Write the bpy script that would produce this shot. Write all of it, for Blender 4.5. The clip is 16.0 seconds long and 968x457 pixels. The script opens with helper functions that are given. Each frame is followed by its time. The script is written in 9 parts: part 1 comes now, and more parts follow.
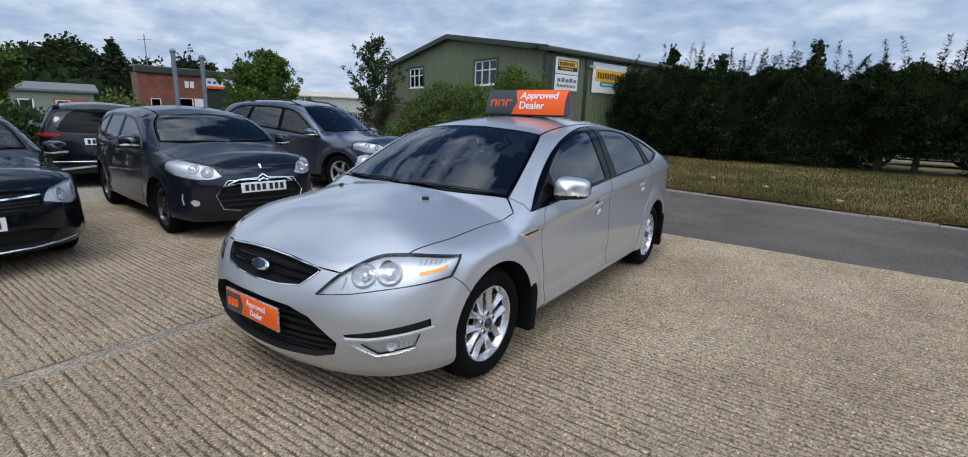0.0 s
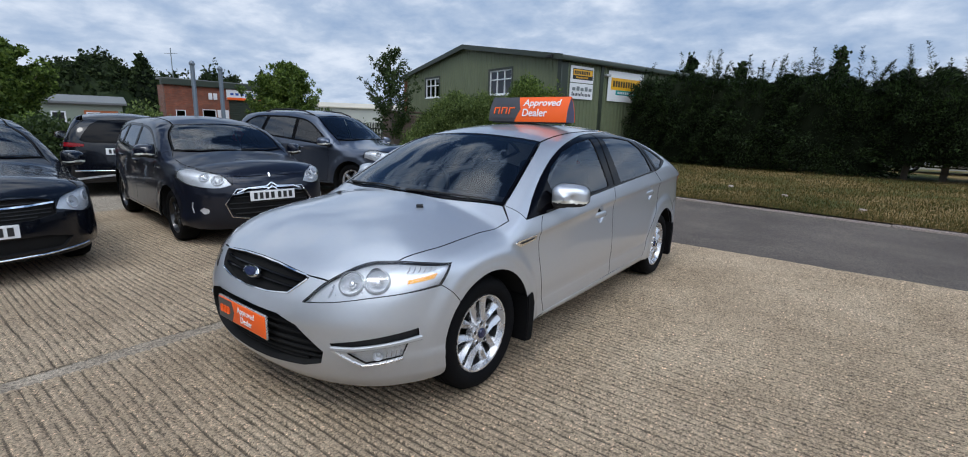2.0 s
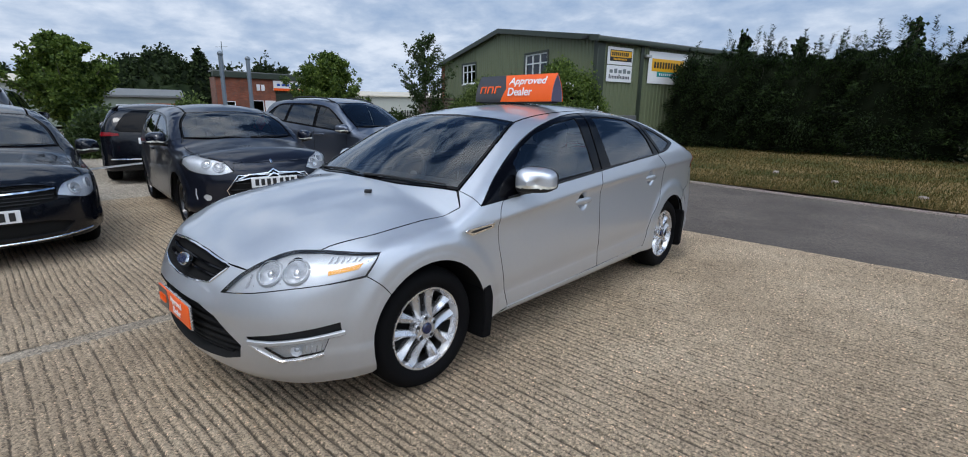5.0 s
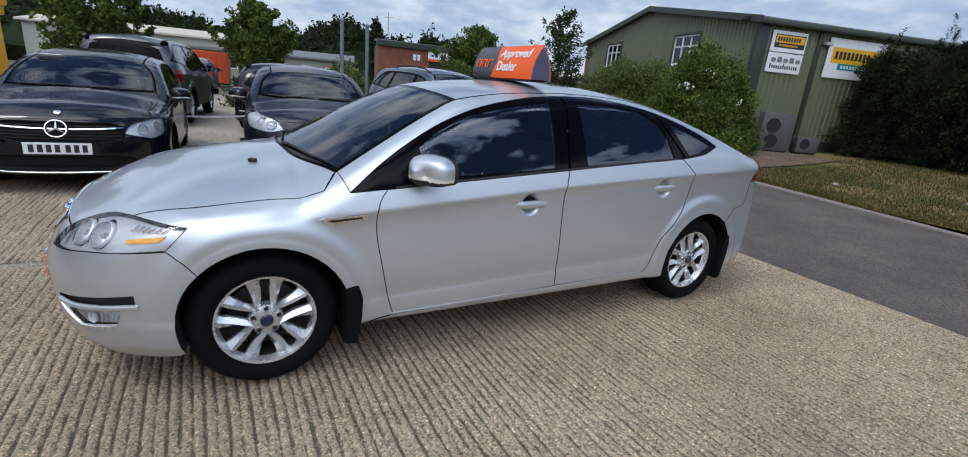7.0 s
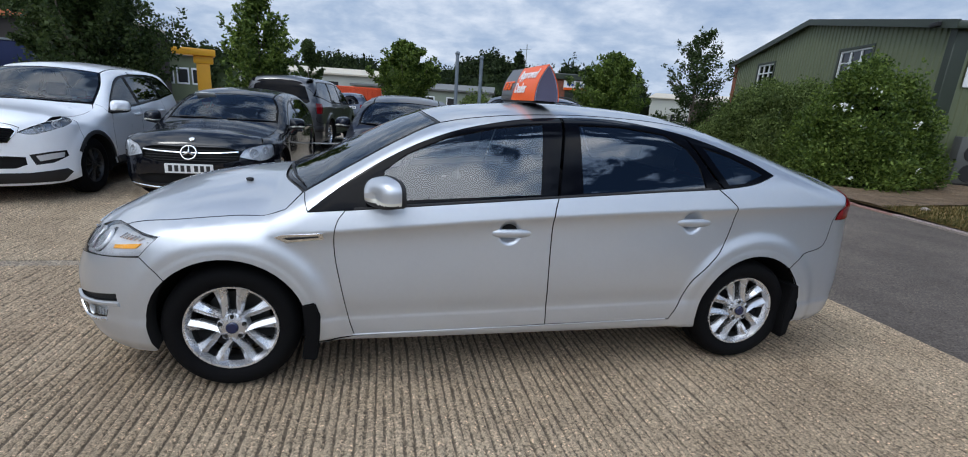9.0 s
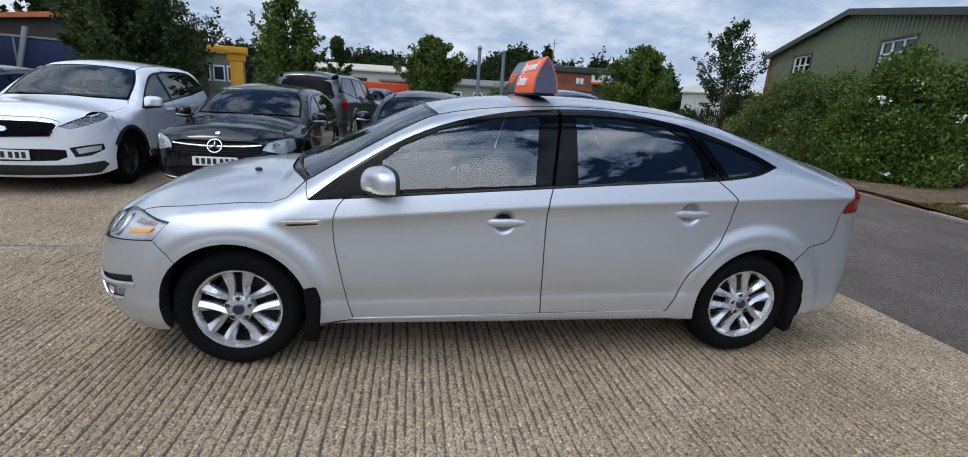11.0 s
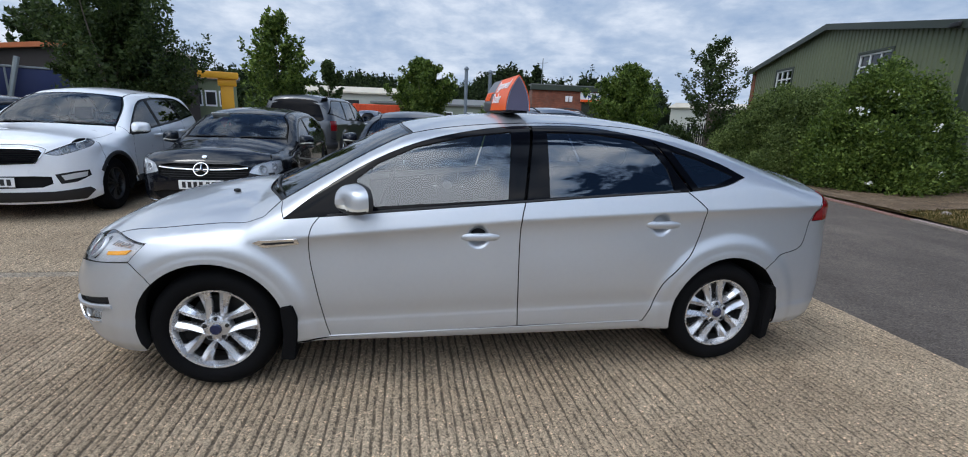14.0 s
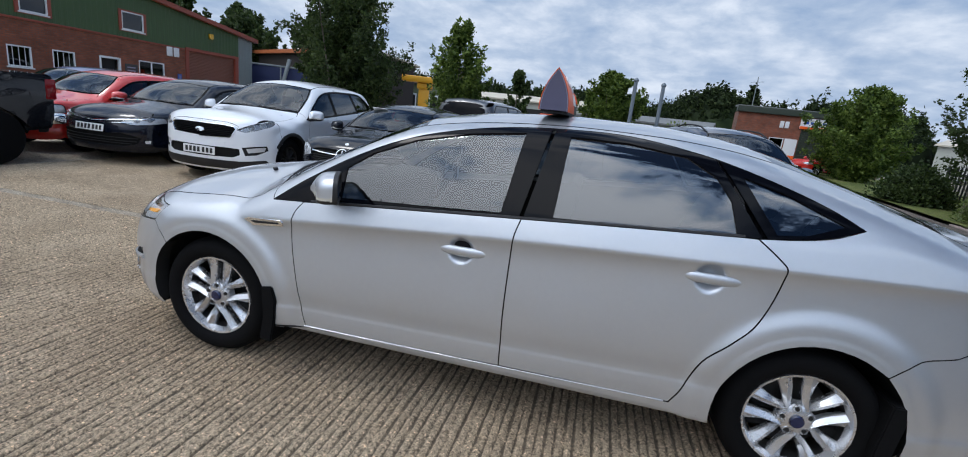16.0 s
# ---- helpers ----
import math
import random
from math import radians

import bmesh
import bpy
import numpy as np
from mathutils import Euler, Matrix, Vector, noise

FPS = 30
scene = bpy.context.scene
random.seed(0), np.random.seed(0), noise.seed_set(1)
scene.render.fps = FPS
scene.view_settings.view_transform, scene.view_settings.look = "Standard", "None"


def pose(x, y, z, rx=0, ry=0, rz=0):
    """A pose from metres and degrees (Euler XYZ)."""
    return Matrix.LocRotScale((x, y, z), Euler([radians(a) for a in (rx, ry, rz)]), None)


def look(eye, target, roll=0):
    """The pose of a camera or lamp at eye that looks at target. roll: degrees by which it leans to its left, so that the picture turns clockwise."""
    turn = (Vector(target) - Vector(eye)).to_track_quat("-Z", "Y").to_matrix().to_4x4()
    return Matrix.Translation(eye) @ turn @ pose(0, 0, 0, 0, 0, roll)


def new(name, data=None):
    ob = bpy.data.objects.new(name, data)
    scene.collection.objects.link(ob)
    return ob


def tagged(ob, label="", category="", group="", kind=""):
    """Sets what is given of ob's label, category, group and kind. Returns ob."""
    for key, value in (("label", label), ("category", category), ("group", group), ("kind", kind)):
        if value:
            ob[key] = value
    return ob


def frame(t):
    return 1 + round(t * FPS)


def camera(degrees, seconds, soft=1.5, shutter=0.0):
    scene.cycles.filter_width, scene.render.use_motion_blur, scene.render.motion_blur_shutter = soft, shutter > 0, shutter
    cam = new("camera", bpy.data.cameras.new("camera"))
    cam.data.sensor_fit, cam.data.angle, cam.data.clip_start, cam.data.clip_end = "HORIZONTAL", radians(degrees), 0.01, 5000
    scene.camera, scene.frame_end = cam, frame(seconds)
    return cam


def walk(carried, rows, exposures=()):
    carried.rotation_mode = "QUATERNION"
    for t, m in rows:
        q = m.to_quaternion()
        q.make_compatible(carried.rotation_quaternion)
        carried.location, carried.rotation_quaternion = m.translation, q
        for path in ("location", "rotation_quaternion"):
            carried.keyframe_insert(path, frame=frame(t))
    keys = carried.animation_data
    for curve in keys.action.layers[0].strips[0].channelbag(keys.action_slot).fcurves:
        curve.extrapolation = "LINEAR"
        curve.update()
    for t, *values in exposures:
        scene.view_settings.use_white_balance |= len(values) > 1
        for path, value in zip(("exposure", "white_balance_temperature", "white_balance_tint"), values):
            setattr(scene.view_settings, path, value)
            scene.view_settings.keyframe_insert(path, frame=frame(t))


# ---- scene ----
cam = camera(90.7, 16.0, soft=1.0)
PATH = [
    (0, (2.258, -3.484, 1.436), (1.138, -1.89, 0.985), 2.0),
    (0.5, (2.355, -3.363, 1.407), (1.211, -1.781, 0.973), 1.7),
    (1, (2.442, -3.275, 1.407), (1.249, -1.725, 0.987), 1.5),
    (1.5, (2.415, -3.298, 1.417), (1.222, -1.748, 0.995), 1.7),
    (2, (2.34, -3.372, 1.424), (1.155, -1.816, 1.008), 1.7),
    (2.5, (2.302, -3.406, 1.419), (1.184, -1.803, 0.994), 1.8),
    (3, (2.337, -3.393, 1.402), (1.246, -1.776, 0.962), 2.4),
    (3.5, (2.45, -3.334, 1.405), (1.216, -1.821, 0.971), 1.6),
    (3.7, (2.504, -3.289, 1.39), (1.251, -1.782, 0.987), 1.4),
    (5.8, (2.69, -2.422, 1.386), (1.217, -1.201, 0.805), 1.0),
    (6, (2.802, -2.277, 1.398), (1.242, -1.167, 0.82), 2.1),
    (6.5, (2.966, -1.948, 1.406), (1.38, -0.861, 0.855), 4.6),
    (7, (3.004, -1.578, 1.423), (1.346, -0.617, 0.848), 5.2),
    (7.5, (3.166, -1.254, 1.441), (1.35, -0.656, 0.855), 3.2),
    (8, (3.244, -1.009, 1.453), (1.395, -0.467, 0.917), 2.8),
    (8.5, (3.163, -0.85, 1.459), (1.295, -0.352, 0.945), 4.1),
    (9, (3.169, -0.738, 1.452), (1.284, -0.306, 0.941), 3.8),
    (11.3, (3.307, -0.583, 1.444), (1.406, -0.267, 0.911), 3.6),
    (11.5, (3.335, -0.585, 1.472), (1.432, -0.262, 0.949), 3.8),
    (12, (3.328, -0.58, 1.468), (1.422, -0.24, 0.968), 4.0),
    (12.5, (3.323, -0.565, 1.457), (1.413, -0.211, 0.982), 4.0),
    (13, (3.305, -0.554, 1.451), (1.394, -0.199, 0.979), 3.9),
    (13.5, (3.313, -0.517, 1.449), (1.398, -0.169, 0.988), 3.3),
    (14, (3.323, -0.485, 1.441), (1.407, -0.145, 0.981), 2.3),
    (14.5, (3.26, -0.423, 1.438), (1.346, -0.091, 0.964), 2.0),
    (15, (3.053, -0.281, 1.435), (1.137, -0.057, 0.908), 4.6),
    (15.5, (2.922, 0.017, 1.412), (0.995, 0.002, 0.876), 5.3),
    (15.7, (2.895, 0.21, 1.406), (0.968, -0.002, 0.912), 7.3),
    (16, (2.911, 0.43, 1.423), (1.007, 0.029, 0.959), 6.5),
]
walk(cam, [(t, look(eye, target, roll)) for t, eye, target, roll in PATH])

# ---- world, sun, exposure ----
SUN_EL, SUN_AZ = 62.0, -85.0          # height and compass angle (from +x, anticlockwise) of the veiled sun
world = bpy.data.worlds.new("overcast_sky")
scene.world = world
world.use_nodes = True


def nd(tree, kind, **kw):
    n = tree.nodes.new(kind)
    for k, v in kw.items():
        if k in n.inputs:
            n.inputs[k].default_value = v
    return n


def ramp(tree, fac, stops, ease="LINEAR"):
    r = tree.nodes.new("ShaderNodeValToRGB")
    r.color_ramp.interpolation = ease
    while len(r.color_ramp.elements) < len(stops):
        r.color_ramp.elements.new(0.5)
    for e, (p, c) in zip(r.color_ramp.elements, stops):
        e.position, e.color = p, (*c, 1) if len(c) == 3 else c
    tree.links.new(fac, r.inputs[0])
    return r.outputs[0]


def mixc(tree, fac, a, b, mode="MIX"):
    m = tree.nodes.new("ShaderNodeMix")
    m.data_type, m.blend_type = "RGBA", mode
    for sock, val in ((m.inputs[0], fac), (m.inputs[6], a), (m.inputs[7], b)):
        if isinstance(val, bpy.types.NodeSocket):
            tree.links.new(val, sock)
        else:
            sock.default_value = val if not isinstance(val, tuple) else (*val, 1)[:4]
    return m.outputs[2]


def maths(tree, op, a, b=0.0):
    m = tree.nodes.new("ShaderNodeMath")
    m.operation = op
    for sock, val in ((m.inputs[0], a), (m.inputs[1], b)):
        if isinstance(val, bpy.types.NodeSocket):
            tree.links.new(val, sock)
        else:
            sock.default_value = val
    return m.outputs[0]


def make_sky():
    t = world.node_tree
    t.nodes.clear()
    out, bg = t.nodes.new("ShaderNodeOutputWorld"), t.nodes.new("ShaderNodeBackground")
    sky = t.nodes.new("ShaderNodeTexSky")
    sky.sky_type, sky.sun_disc = "NISHITA", False
    sky.sun_elevation, sky.sun_rotation = radians(SUN_EL), radians(90 - SUN_AZ)
    geo = t.nodes.new("ShaderNodeTexCoord")
    sep = t.nodes.new("ShaderNodeSeparateXYZ")
    t.links.new(geo.outputs["Generated"], sep.inputs[0])
    # a flat cloud deck: direction divided by its height
    h = maths(t, "ADD", maths(t, "MAXIMUM", sep.outputs[2], 0.0), 0.26)
    comb = t.nodes.new("ShaderNodeCombineXYZ")
    t.links.new(maths(t, "DIVIDE", sep.outputs[0], h), comb.inputs[0])
    t.links.new(maths(t, "DIVIDE", sep.outputs[1], h), comb.inputs[1])
    big = nd(t, "ShaderNodeTexNoise", Scale=2.1, Detail=8.0, Roughness=0.52, Distortion=0.3)
    small = nd(t, "ShaderNodeTexNoise", Scale=7.0, Detail=8.0, Roughness=0.58, Distortion=0.2)
    t.links.new(comb.outputs[0], big.inputs["Vector"])
    t.links.new(comb.outputs[0], small.inputs["Vector"])
    cover = maths(t, "ADD", maths(t, "MULTIPLY", big.outputs[0], 0.64), maths(t, "MULTIPLY", small.outputs[0], 0.36))
    # fewer clouds high up and behind the road side
    cover = maths(t, "SUBTRACT", cover, maths(t, "MULTIPLY", maths(t, "MULTIPLY", sep.outputs[1], sep.outputs[2]), 0.14))
    cover = maths(t, "ADD", cover, maths(t, "MULTIPLY", maths(t, "MULTIPLY", maths(t, "MAXIMUM", sep.outputs[0], 0.0), sep.outputs[2]), 0.10))
    low = maths(t, "POWER", maths(t, "SUBTRACT", 1.0, maths(t, "MAXIMUM", sep.outputs[2], 0.0)), 7.0)
    cover = maths(t, "ADD", cover, maths(t, "MULTIPLY", low, 0.05))
    # towards the horizon the deck closes up and its contrast fades
    up = maths(t, "MAXIMUM", sep.outputs[2], 0.0)
    calm = maths(t, "MINIMUM", maths(t, "ADD", maths(t, "ADD", maths(t, "MULTIPLY", up, 0.2), maths(t, "MULTIPLY", maths(t, "POWER", up, 3.0), 8.0)), 0.34), 2.3)
    cover = maths(t, "ADD", maths(t, "MULTIPLY", maths(t, "SUBTRACT", cover, 0.535), calm), 0.535)
    shade = ramp(t, cover, [(0.39, (0.28, 0.40, 0.61)), (0.465, (0.38, 0.50, 0.69)), (0.515, (0.54, 0.64, 0.79)), (0.57, (0.82, 0.88, 0.97)), (0.65, (1.10, 1.12, 1.15))])
    # thin white cloud added towards +x, apart from the sun, lifts ground and reflections
    dot = t.nodes.new("ShaderNodeVectorMath")
    dot.operation = "DOT_PRODUCT"
    ce = math.cos(radians(GLOW_EL))
    dot.inputs[1].default_value = (math.cos(radians(GLOW_AZ)) * ce, math.sin(radians(GLOW_AZ)) * ce, math.sin(radians(GLOW_EL)))
    t.links.new(geo.outputs["Generated"], dot.inputs[0])
    near = maths(t, "POWER", maths(t, "MAXIMUM", dot.outputs["Value"], 0.0), 3.4)
    gain = maths(t, "ADD", maths(t, "MULTIPLY", near, 2.5), 0.90)
    comb2 = t.nodes.new("ShaderNodeCombineColor")
    for i in range(3):
        t.links.new(gain, comb2.inputs[i])
    shade = mixc(t, 1.0, shade, comb2.outputs[0], "MULTIPLY")
    veil = ramp(t, cover, [(0.405, (0.0, 0.0, 0.0)), (0.455, (1, 1, 1))])
    lit = mixc(t, 1.0, sky.outputs[0], (0.055, 0.07, 0.085), "MULTIPLY")
    col = mixc(t, veil, lit, shade)
    t.links.new(col, bg.inputs[0])
    bg.inputs[1].default_value = SKY
    t.links.new(bg.outputs[0], out.inputs[0])


SKY = 0.92
GLOW_EL, GLOW_AZ = 66.0, 0.0
make_sky()
sun = new("sun", bpy.data.lights.new("sun", "SUN"))
sun.data.energy, sun.data.angle, sun.data.color = 0.7, radians(14), (1.0, 0.95, 0.88)
sun.matrix_world = look((math.cos(radians(SUN_AZ)) * math.cos(radians(SUN_EL)) * 50, math.sin(radians(SUN_AZ)) * math.cos(radians(SUN_EL)) * 50, math.sin(radians(SUN_EL)) * 50), (0, 0, 0))
scene.view_settings.exposure = 0.09
scene.view_settings.use_white_balance = True
scene.view_settings.white_balance_temperature = 6080.0


# ---- materials ----
def principled(name, col, rough=0.5, metal=0.0, coat=0.0, spec=0.5, vary=0.0, scale=8.0, bump=0.0, bump_scale=60.0, stain=None, grain=0.0, piece=0.0):
    """A plain surface with variation at two scales, optional stains and bump; piece: how far single pieces differ."""
    m = bpy.data.materials.new(name)
    m.use_nodes = True
    t = m.node_tree
    b = t.nodes["Principled BSDF"]
    b.inputs["Roughness"].default_value, b.inputs["Metallic"].default_value = rough, metal
    b.inputs["Coat Weight"].default_value, b.inputs["Coat Roughness"].default_value = coat, 0.04
    b.inputs["Specular IOR Level"].default_value = spec
    colour = (*col, 1)
    tc = t.nodes.new("ShaderNodeTexCoord")
    src = None
    if vary or grain or stain or piece:
        n1 = nd(t, "ShaderNodeTexNoise", Scale=scale, Detail=6.0, Roughness=0.6)
        n2 = nd(t, "ShaderNodeTexNoise", Scale=scale * 14, Detail=4.0, Roughness=0.65)
        for n in (n1, n2):
            t.links.new(tc.outputs["Object"], n.inputs["Vector"])
        v1 = maths(t, "MULTIPLY", maths(t, "SUBTRACT", n1.outputs[0], 0.5), vary * 2)
        v2 = maths(t, "MULTIPLY", maths(t, "SUBTRACT", n2.outputs[0], 0.5), grain * 2)
        f = maths(t, "ADD", maths(t, "ADD", v1, v2), 1.0)
        if piece:
            info = t.nodes.new("ShaderNodeObjectInfo")
            f = maths(t, "ADD", f, maths(t, "MULTIPLY", maths(t, "SUBTRACT", info.outputs["Random"], 0.5), piece * 2))
        comb = t.nodes.new("ShaderNodeCombineColor")
        for i in range(3):
            t.links.new(f, comb.inputs[i])
        src = mixc(t, 1.0, col, comb.outputs[0], "MULTIPLY")
        if stain:
            s = nd(t, "ShaderNodeTexNoise", Scale=scale * 0.35, Detail=8.0, Roughness=0.7)
            t.links.new(tc.outputs["Object"], s.inputs["Vector"])
            src = mixc(t, ramp(t, s.outputs[0], [(0.52, (0, 0, 0)), (0.68, (1, 1, 1))]), src, stain)
        t.links.new(src, b.inputs["Base Color"])
        r = maths(t, "ADD", maths(t, "MULTIPLY", n1.outputs[0], 0.16), rough - 0.08)
        t.links.new(r, b.inputs["Roughness"])
    else:
        b.inputs["Base Color"].default_value = colour
    if bump:
        bn = nd(t, "ShaderNodeTexNoise", Scale=bump_scale, Detail=5.0, Roughness=0.65)
        t.links.new(tc.outputs["Object"], bn.inputs["Vector"])
        bp = nd(t, "ShaderNodeBump", Strength=min(1.0, bump), Distance=0.01)
        t.links.new(bn.outputs[0], bp.inputs["Height"])
        t.links.new(bp.outputs[0], b.inputs["Normal"])
    return m


def paint(name, col, metal=0.5, rough=0.3, tone_shift=0.05):
    """Car paint: flake under clear coat, with a faint film of dust."""
    m = principled(name, col, rough, metal, 1.0, 0.5, tone_shift, 3.0, 0, 60, None, 0.03)
    m.node_tree.nodes["Principled BSDF"].inputs["Coat Roughness"].default_value = 0.03
    if max(col) < 0.06:
        m.node_tree.nodes["Principled BSDF"].inputs["Specular IOR Level"].default_value = 0.15
        m.node_tree.nodes["Principled BSDF"].inputs["Coat Weight"].default_value = 0.65
    return m


def glass(name, tint, ior=1.5):
    """A thin pane: what lies behind, tinted, under a mirror-like gloss that grows towards grazing."""
    m = bpy.data.materials.new(name)
    m.use_nodes = True
    t = m.node_tree
    t.nodes.clear()
    out = t.nodes.new("ShaderNodeOutputMaterial")
    tr, gl, mx = t.nodes.new("ShaderNodeBsdfTransparent"), t.nodes.new("ShaderNodeBsdfGlossy"), t.nodes.new("ShaderNodeMixShader")
    fr = nd(t, "ShaderNodeFresnel", IOR=ior)
    tr.inputs[0].default_value = (*tint, 1)
    gl.inputs["Roughness"].default_value = 0.0
    gl.inputs[0].default_value = (0.95, 0.97, 1.0, 1)
    t.links.new(fr.outputs[0], mx.inputs[0])
    t.links.new(tr.outputs[0], mx.inputs[1])
    t.links.new(gl.outputs[0], mx.inputs[2])
    t.links.new(mx.outputs[0], out.inputs[0])
    return m


M = {
    "silver": paint("silver_paint", (0.54, 0.56, 0.59), 0.72, 0.42, 0.03),
    "black_paint": paint("black_paint", (0.003, 0.004, 0.007), 0.0, 0.25, 0.05),
    "ds_paint": paint("dark_grey_metallic", (0.012, 0.014, 0.023), 0.4, 0.3, 0.05),
    "grey_paint": paint("grey_metallic", (0.085, 0.10, 0.135), 0.7, 0.32, 0.05),
    "rover_paint": paint("warm_grey_metallic", (0.10, 0.10, 0.104), 0.7, 0.32, 0.05),
    "navy_paint": paint("navy_metallic", (0.004, 0.006, 0.014), 0.2, 0.25, 0.05),
    "white_paint": paint("white_paint", (0.78, 0.80, 0.83), 0.0, 0.3, 0.03),
    "red_paint": paint("red_paint", (0.60, 0.022, 0.014), 0.0, 0.3, 0.04),
    "blue_paint": paint("blue_paint", (0.02, 0.06, 0.22), 0.2, 0.3, 0.04),
    "gloss_black": principled("gloss_black_trim", (0.002, 0.002, 0.003), 0.10, 0, 0.0, 0.10, 0.2, 20),
    "trim": principled("black_plastic", (0.016, 0.016, 0.017), 0.55, 0, 0, 0.4, 0.15, 20, 0.1, 400),
    # black of the arch liners, also painted in as shade in panel gaps
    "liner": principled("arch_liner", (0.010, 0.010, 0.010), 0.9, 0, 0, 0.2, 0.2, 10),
    "rubber": principled("tyre_rubber", (0.004, 0.004, 0.0045), 0.8, 0, 0, 0.12, 0.25, 12, 0.15, 120, None, 0.15),
    "alloy": principled("alloy_silver", (0.62, 0.62, 0.63), 0.27, 0.75, 0.5, 0.5, 0.05, 10),
    "alloy_dark": principled("brake_dark_metal", (0.05, 0.05, 0.05), 0.5, 0.8, 0, 0.5, 0.2, 20),
    "alloy_black": principled("black_alloy", (0.02, 0.02, 0.022), 0.3, 0.6, 0.5, 0.5, 0.1, 10),
    "chrome": principled("chrome", (0.82, 0.83, 0.84), 0.08, 1.0),
    "lamp_chrome": principled("lamp_reflector", (0.70, 0.71, 0.73), 0.30, 0.50, 0, 0.5, 0.12, 30, 0.2, 40),
    "lamp_bowl": principled("bright_lamp_bowl", (0.80, 0.81, 0.83), 0.24, 0.60),
    "glass": glass("tinted_glass", (0.56, 0.62, 0.61), 1.8),
    "dark_glass": glass("privacy_glass", (0.10, 0.13, 0.18), 1.85),
    "screen": glass("windscreen_glass", (0.50, 0.56, 0.57), 1.65),
    "park_glass": glass("dark_tinted_glass", (0.15, 0.18, 0.20), 1.6),
    "lens": glass("clear_lens", (0.93, 0.94, 0.95), 1.5),
    "amber": principled("amber_lens", (0.95, 0.42, 0.03), 0.2, 0, 0.5),
    "red_lens": principled("red_lens", (0.20, 0.003, 0.006), 0.15, 0, 0.3, 0.3),
    "fabric": principled("seat_fabric", (0.018, 0.018, 0.02), 0.9, 0, 0, 0.2, 0.2, 10, 0.3, 300),
    "headliner": principled("headliner", (0.30, 0.30, 0.29), 0.9, 0, 0, 0.2, 0.05, 10),
    "plate_white": principled("plate_white", (0.75, 0.75, 0.74), 0.35, 0, 0, 0.5, 0.04, 10),
    "plate_black": principled("plate_black", (0.015, 0.015, 0.015), 0.5),
    "orange": principled("sign_orange", (0.86, 0.115, 0.008), 0.4, 0, 0.0, 0.5, 0.03, 6),
    "sign_dark": principled("sign_charcoal", (0.045, 0.045, 0.05), 0.35, 0, 0.3, 0.5, 0.05, 6),
    "sign_white": principled("sign_white", (0.80, 0.80, 0.80), 0.4, 0, 0.1, 0.5, 0.03, 6),
    "sign_grey": principled("sign_board_back", (0.33, 0.32, 0.42), 0.5, 0, 0, 0.4, 0.08, 5),
    "sign_end": principled("sign_end_panel", (0.085, 0.08, 0.13), 0.4, 0, 0, 0.4, 0.1, 8),
    "oval_blue": principled("badge_blue", (0.006, 0.012, 0.055), 0.25, 0, 0.5),
}


# ---- helpers for things ----
def thing(name, m, label, category, group="", kind=""):
    ob = new(name)
    ob.empty_display_size = 0.2
    ob.matrix_world = m
    return tagged(ob, label, category, group, kind)


def part(name, geo, material, parent=None, label="", smooth=True):
    """One mesh object under a thing or a part; geo is a bmesh, or verts, faces and, if known, normals."""
    me = bpy.data.meshes.new(name)
    if isinstance(geo, bmesh.types.BMesh):
        bmesh.ops.recalc_face_normals(geo, faces=geo.faces)
        geo.to_mesh(me)
        geo.free()
        if smooth:
            me.polygons.foreach_set("use_smooth", [True] * len(me.polygons))
            me.set_sharp_from_angle(angle=radians(38))
    else:
        me.from_pydata([tuple(v) for v in geo[0]], [], [tuple(int(i) for i in f) for f in geo[1]])
        if smooth:
            me.polygons.foreach_set("use_smooth", [True] * len(me.polygons))
            if len(geo) > 2 and geo[2] is not None:
                me.normals_split_custom_set_from_vertices([tuple(n) for n in geo[2]])
            else:
                me.set_sharp_from_angle(angle=radians(38))
    me.materials.append(M[material] if isinstance(material, str) else material)
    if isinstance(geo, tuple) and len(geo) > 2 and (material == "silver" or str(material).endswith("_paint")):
        me.materials.append(M["liner"])                     # turned-in edges of body panels get near-black, painting the shade of the gaps
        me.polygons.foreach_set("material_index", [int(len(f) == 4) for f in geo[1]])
    ob = new(name, me)
    if parent is not None:
        ob.parent = parent
    if label:
        ob["label"] = label
    return ob


def box(x0, x1, y0, y1, z0, z1, bevel=0.0, segs=2, bm=None):
    own = bmesh.new()
    bmesh.ops.create_cube(own, size=1.0)
    for v in own.verts:
        v.co = Vector(((x0 + x1) / 2 + v.co.x * (x1 - x0), (y0 + y1) / 2 + v.co.y * (y1 - y0), (z0 + z1) / 2 + v.co.z * (z1 - z0)))
    if bevel:
        bmesh.ops.bevel(own, geom=own.edges[:], offset=bevel, segments=segs, affect="EDGES", profile=0.5)
    if bm is None:
        return own
    join(bm, own)
    return bm


def join(bm, other, m=None):
    """Copies the bmesh other into bm, moved by m, and frees it."""
    if m is not None:
        bmesh.ops.transform(other, matrix=m, verts=other.verts)
    other.verts.index_update()
    vs = [bm.verts.new(v.co) for v in other.verts]
    for f in other.faces:
        try:
            bm.faces.new([vs[v.index] for v in f.verts])
        except ValueError:
            pass
    other.free()
    return bm


